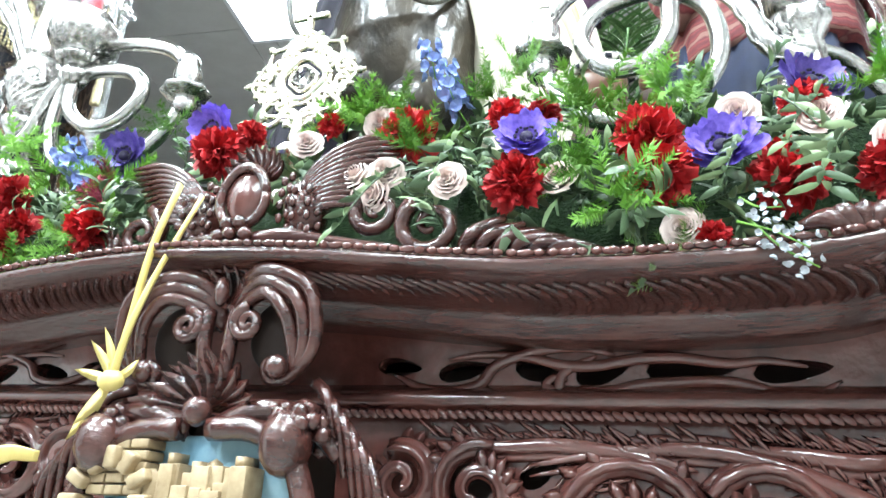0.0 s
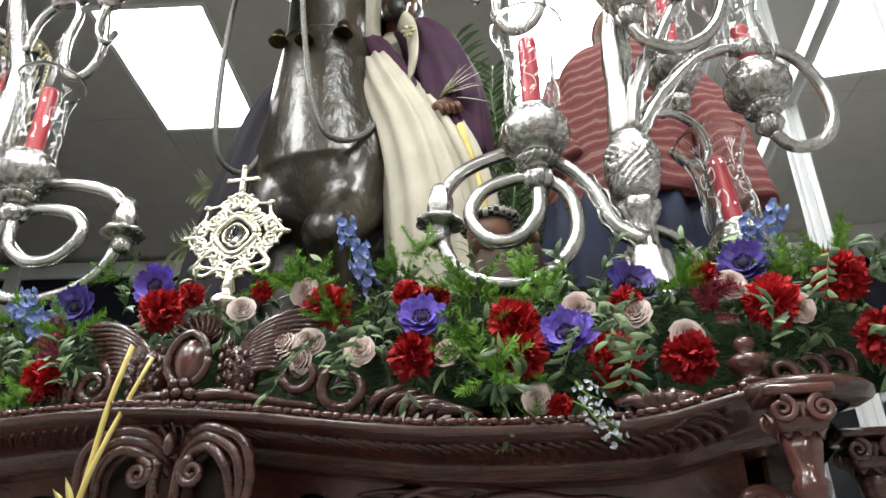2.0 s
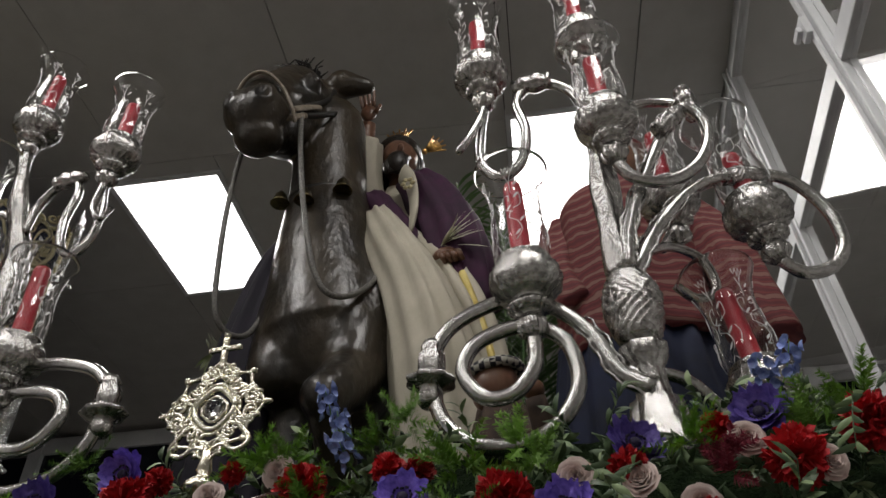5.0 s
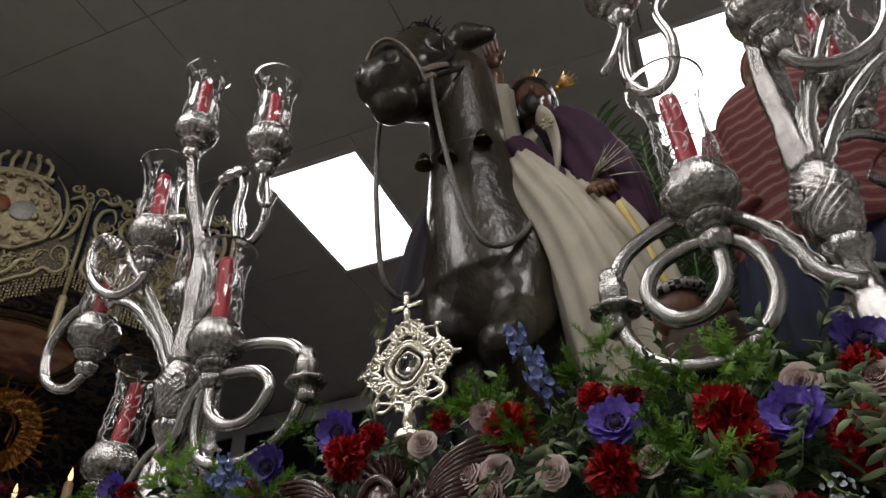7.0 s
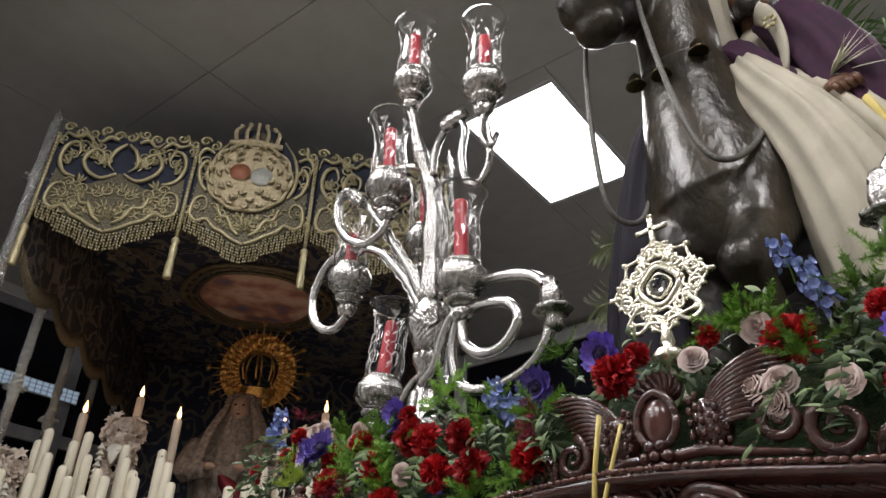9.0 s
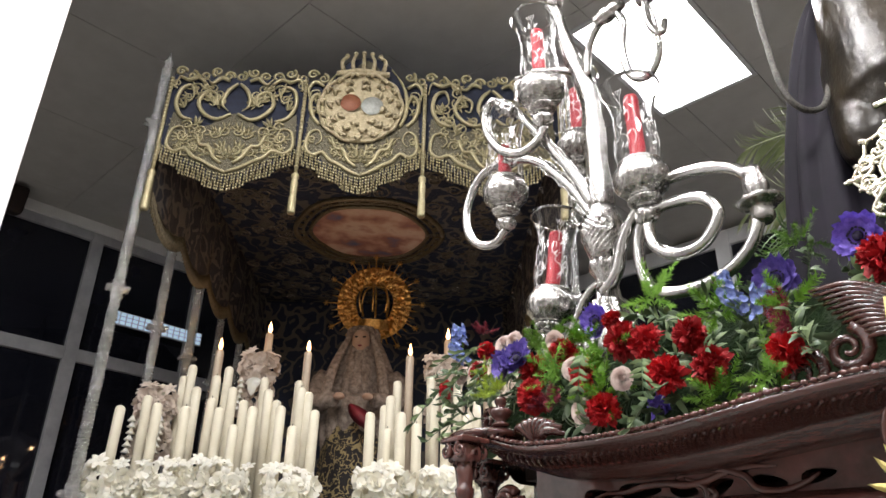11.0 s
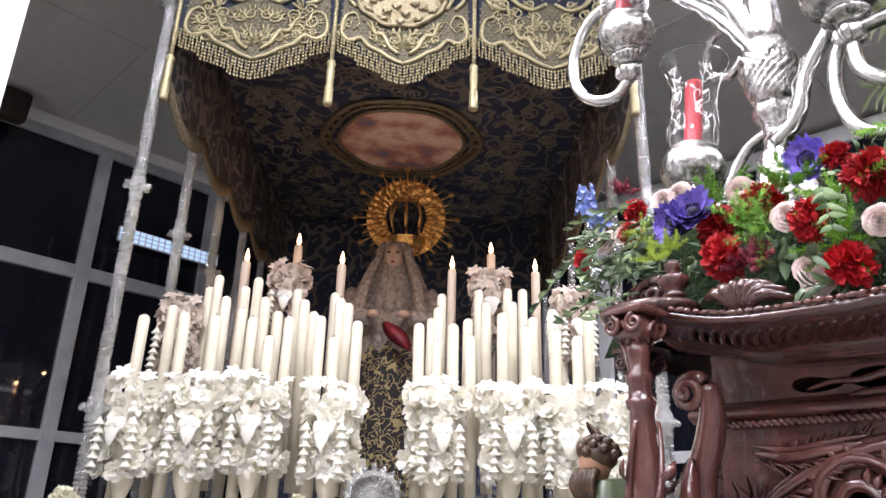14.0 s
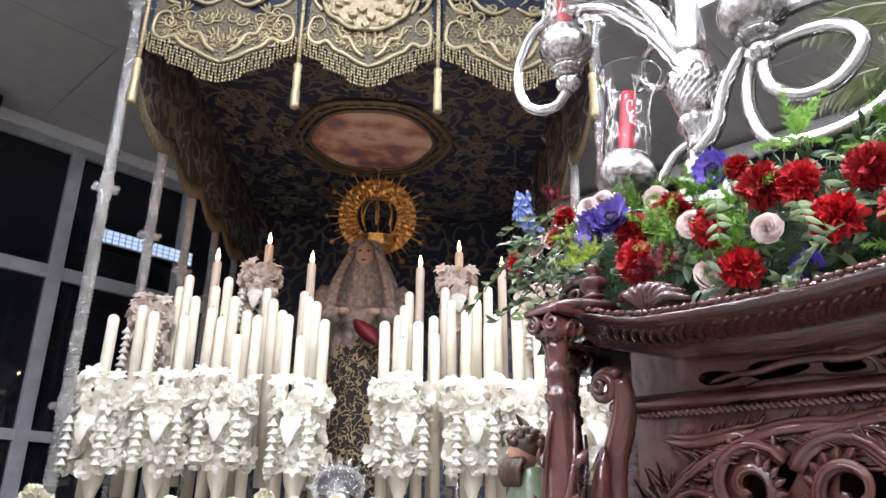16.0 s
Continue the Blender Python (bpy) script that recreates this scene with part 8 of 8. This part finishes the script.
PETAL_W.node_tree.nodes["Principled BSDF"].inputs["Subsurface Weight"].default_value = 0.5
PETAL_W.node_tree.nodes["Principled BSDF"].inputs["Subsurface Radius"].default_value = (0.03, 0.028, 0.024)
PETAL_W.node_tree.nodes["Principled BSDF"].inputs["Subsurface Scale"].default_value = 1.0
translucent(PETAL_W, 0.3)
BELL = stock("bell", [bell_mesh()], [PETAL_W])
LILY = stock("lily_petal", [lily_mesh()], [PETAL_W])
WAXF = stock("blossom", [wax_flower(0.047, k, 5 + k % 2, 0.42 - 0.05 * (k % 2), 0.25 + 0.2 * (k % 3)) for k in range(6)], [PETAL_W])
STARF = stock("star_blossom", [star_flower(0.048, k) for k in range(3)], [PETAL_W])
for i, x in enumerate((-1.06, -0.8, -0.53, -0.2, 0.25, 0.57, 0.82, 1.08)):
    t = thing("wax_flower_bouquet", PAL @ pose(x, 0.1, 1.785 + 0.01 * ((i * 7) % 3), 0, 0, 10 * ((i * 5) % 3 - 1)), "stacked bouquet of white wax flowers before the candles", "bouquet", "white bouquets")
    bouquet(t, WAXF, STARF, i, 1.08)
    bm = bm_new()
    lathe(bm, [(0.045, -0.185), (0.05, -0.17), (0.02, -0.14), (0.022, -0.09), (0.045, -0.03), (0.055, 0.03), (0.05, 0.07)], 18, 8, 0.06)
    part("vase", bm, WAX, t, "slender cream vase")
    # added filler: a turned white core that brightens the gaps between blossoms
    bm = bm_new()
    lathe(bm, [(0.04, 0.04), (0.062, 0.06), (0.066, 0.16), (0.06, 0.26), (0.07, 0.33), (0.05, 0.37)], 16, 5, 0.15)
    part("core", bm, PETAL_W, t, "plain white core added to keep the gaps between blossoms bright")
PINKISH = surface("cream_wax_petal", (0.6, 0.5, 0.42), (0.72, 0.62, 0.54), rough=0.5, scale=30, bumps=0.1)
translucent(PINKISH, 0.3)
PB = stock("blossom", [wax_flower(0.045, 30 + k) for k in range(2)], [PINKISH])
PS = stock("star_blossom", [star_flower(0.05, 9)], [PINKISH])
for i, (x, y, z) in enumerate(((-0.62, 0.95, 2.62), (0.55, 0.95, 2.62), (-1.1, 0.62, 2.3), (1.0, 0.75, 2.45))):
    t = thing("cream_flower_bouquet", PAL @ pose(x, y, z), "cream wax flower bouquet behind the candles", "bouquet", "cream bouquets")
    bouquet(t, PB, PS, 50 + i, 0.9)
    bm = bm_new()
    lathe(bm, [(0.05, -1.0), (0.02, -0.9), (0.016, -0.1), (0.05, 0.0), (0.06, 0.06)], 14)
    part("stand", bm, SILVER, t)
YR = stock("rose", [rose_mesh(5), rose_mesh(6), carnation_mesh(7)], [surface("ivory_rose_petal", (0.66, 0.64, 0.46), (0.78, 0.76, 0.6), rough=0.6, scale=30, bumps=0.1)])
yr = random.Random(3)
for k in range(22):
    x = -1.28 + 2.5 * yr.random() ** 1.2
    s_ = yr.uniform(0.75, 1.3)
    q = Vector((yr.uniform(-0.8, 0.8), -1, yr.uniform(0.2, 1.3))).to_track_quat("Z", "Y") @ Euler((0, 0, yr.uniform(0, 6.28))).to_quaternion()
    o = new("rose", YR[k % 3])
    o.matrix_basis = PAL @ Matrix.LocRotScale(Vector((x, -0.05 + yr.uniform(-0.05, 0.03), 1.645 + yr.uniform(-0.03, 0.05))), q, Vector((s_, s_, s_)))
    tagged(o, "ivory rose along the canopied float's rim", "rose", "ivory roses")

# statue under the canopy: one plain figure
LACE = surface("lace_veil", (0.16, 0.125, 0.105), (0.46, 0.385, 0.33), rough=0.8, scale=30, bumps=0.8, dist=0.01, fine=150)
FACE = surface("painted_face", (0.44, 0.29, 0.21), (0.52, 0.36, 0.27), rough=0.4, scale=10, bumps=0.03)
bm = bm_new()
vx, vy = -0.07, 1.85
tube(bm, [(vx, vy + 0.05, 1.55), (vx, vy + 0.02, 2.0), (vx, vy, 2.5), (vx, vy, 2.85)], lambda t: 0.34 - 0.13 * t, seg=60, waves=11, wave=0.03, mat=1)
tube(bm, curve_points([(vx, vy + 0.05, 2.6), (vx, vy + 0.04, 2.85), (vx, vy + 0.04, 3.05), (vx, vy + 0.05, 3.25), (vx, vy + 0.06, 3.42), (vx, vy + 0.06, 3.52), (vx, vy + 0.06, 3.57)], 30),
     lambda t: float(np.interp(t, (0, 0.22, 0.42, 0.58, 0.7, 0.85, 0.93, 1), (0.25, 0.29, 0.26, 0.19, 0.135, 0.125, 0.11, 0.03))), seg=72, waves=13, wave=0.06, mat=0)
ball(bm, (vx, vy - 0.1, 3.4), 0.08, 0.85, 0.9, 1.25, sub=3, mat=2)
for sx in (-1, 1):
    ball(bm, (vx + sx * 0.028, vy - 0.163, 3.42), 0.012, 1.3, 0.5, 0.7, sub=2, mat=4)
ball(bm, (vx, vy - 0.168, 3.35), 0.012, 1.4, 0.5, 0.6, sub=2, mat=3)
tube(bm, curve_points([(vx, vy - 0.12, 3.3), (vx, vy - 0.14, 3.1), (vx, vy - 0.2, 2.95)], 10), 0.08, 0.12, seg=24, flat=0.6, waves=7, wave=0.08, mat=0)
ball(bm, (vx, vy - 0.172, 3.39), 0.012, 0.8, 1, 1.8, sub=2, mat=2)
for k in range(16):
    a = (1.0 + 0.55 * (k // 2) / 7) * (1 if k % 2 else -1)
    tube(bm, curve_points([(vx + 0.09 * math.sin(a), vy - 0.09, 3.44 + 0.05 * math.cos(a)), (vx + 0.15 * math.sin(a), vy - 0.15, 3.3), (vx + 0.2 * math.sin(a), vy - 0.24 - 0.04 * math.cos(2 * k), 3.1), (vx + 0.24 * math.sin(a), vy - 0.3, 2.85)], 14), 0.018, 0.026, seg=6, mat=0)
for sx in (-1, 1):
    tube(bm, curve_points([(vx + sx * 0.26, vy - 0.02, 3.12), (vx + sx * 0.3, vy - 0.18, 2.92), (vx + sx * 0.14, vy - 0.34, 2.9)], 12), 0.09, 0.05, seg=18, waves=5, wave=0.1, mat=0)
    ball(bm, (vx + sx * 0.1, vy - 0.38, 2.91), 0.034, 1.2, 1, 0.8, sub=2, mat=2)
leaf_blade(bm, (vx - 0.02, vy - 0.35, 2.86), (vx + 0.16, vy - 0.4, 2.66), (1, 0, 0.4), 0.06, 0.015, 6, mat=3, thick=0.01)
vs_ = part("veiled_statue", bm, [LACE, SKIRT_CLOTH, FACE, surface("red_silk", (0.13, 0.006, 0.015), (0.22, 0.012, 0.026), rough=0.5, scale=20), HAIR_M])
vs_.matrix_basis = PAL
tagged(vs_, "veiled statue in lace and a black-gold embroidered skirt", "statue")
halo = thing("halo_crown", PAL @ pose(0.0, 1.92, 3.78, 10, 0, 0) @ Matrix.Scale(1.12, 4), "large round gilt halo with rays and stars, over a crown", "halo")
bm = bm_new()
lathe(bm, [(0.15, 0.0), (0.165, 0.012), (0.18, 0.0), (0.165, -0.01), (0.15, 0.0)], 48, 24, 0.03, m=pose(0, 0, 0, 90, 0, 0), caps=False)
for k in range(24):
    a = 2 * math.pi * k / 24
    tube(bm, [(0.205 * math.cos(a) + px, -0.012, 0.205 * math.sin(a) + pz) for px, _, pz in spiral_pts(0, 0, 0.024, 0.005, a, 1.3, 0, 12)], 0.007, 0.004, seg=5)
for k in range(84):
    a = 2 * math.pi * k / 84
    r1 = 0.285 - 0.03 * (k % 2) - 0.015 * (k % 3)
    tube(bm, [(0.16 * math.cos(a), 0.008 * (k % 3 - 1), 0.16 * math.sin(a)), (r1 * math.cos(a + 0.03 * (k % 2)), -0.01 * (k % 3), r1 * math.sin(a + 0.03 * (k % 2)))], 0.006, 0.003, seg=4)
tube(bm, [(0.235 * math.cos(a), -0.004, 0.235 * math.sin(a)) for a in [2 * math.pi * i / 48 for i in range(49)]], 0.006, seg=5)
part("disc", bm, GOLD, halo)
bm = bm_new()
rings = []
for j in range(15):
    r = 0.14 + 0.125 * j / 14
    rings.append([bm.verts.new((r * math.cos(a), -0.004 + 0.012 * math.sin(12 * a + 70 * r) * math.sin(math.pi * j / 14) + 0.006 * math.cos(36 * a), r * math.sin(a))) for a in [2 * math.pi * i / 144 for i in range(144)]])
for p, q in zip(rings, rings[1:]):
    for i in range(144):
        bm.faces.new((p[i], p[(i + 1) % 144], q[(i + 1) % 144], q[i]))
ob = part("chased_plate", bm, GOLD, halo, "chased gilt plate of the halo")
sol = ob.modifiers.new("thickness", "SOLIDIFY")
sol.thickness = 0.006
for k in range(36):
    a = 2 * math.pi * k / 36
    L = 0.345 if k % 3 == 0 else 0.31
    bm = bm_new()
    tube(bm, [(0.26 * math.cos(a), 0, 0.26 * math.sin(a)), (L * math.cos(a), 0, L * math.sin(a))], 0.007, 0.003, seg=5)
    if k % 3 == 0:
        for q in range(3):
            b = q * math.pi / 3
            tube(bm, [(L * math.cos(a) - 0.022 * math.cos(b), 0, L * math.sin(a) - 0.022 * math.sin(b)), (L * math.cos(a) + 0.022 * math.cos(b), 0, L * math.sin(a) + 0.022 * math.sin(b))], 0.0045, seg=4)
    part("ray", bm, GOLD, halo)
bm = bm_new()
lathe(bm, [(0.11, -0.2), (0.125, -0.18), (0.115, -0.15), (0.12, -0.13)], 32, 8, 0.12, caps=False)
for k in range(8):
    a = k * math.pi / 4
    tube(bm, curve_points([(0.12 * math.cos(a), 0.12 * math.sin(a), -0.08), (0.14 * math.cos(a), 0.14 * math.sin(a), 0.02), (0.1 * math.cos(a), 0.1 * math.sin(a), 0.11), (0.0, 0.0, 0.13)], 14), 0.009, 0.006, seg=6)
ball(bm, (0, 0, 0.15), 0.025, sub=2)
part("crown", bm, GOLD, halo, "openwork gilt crown")
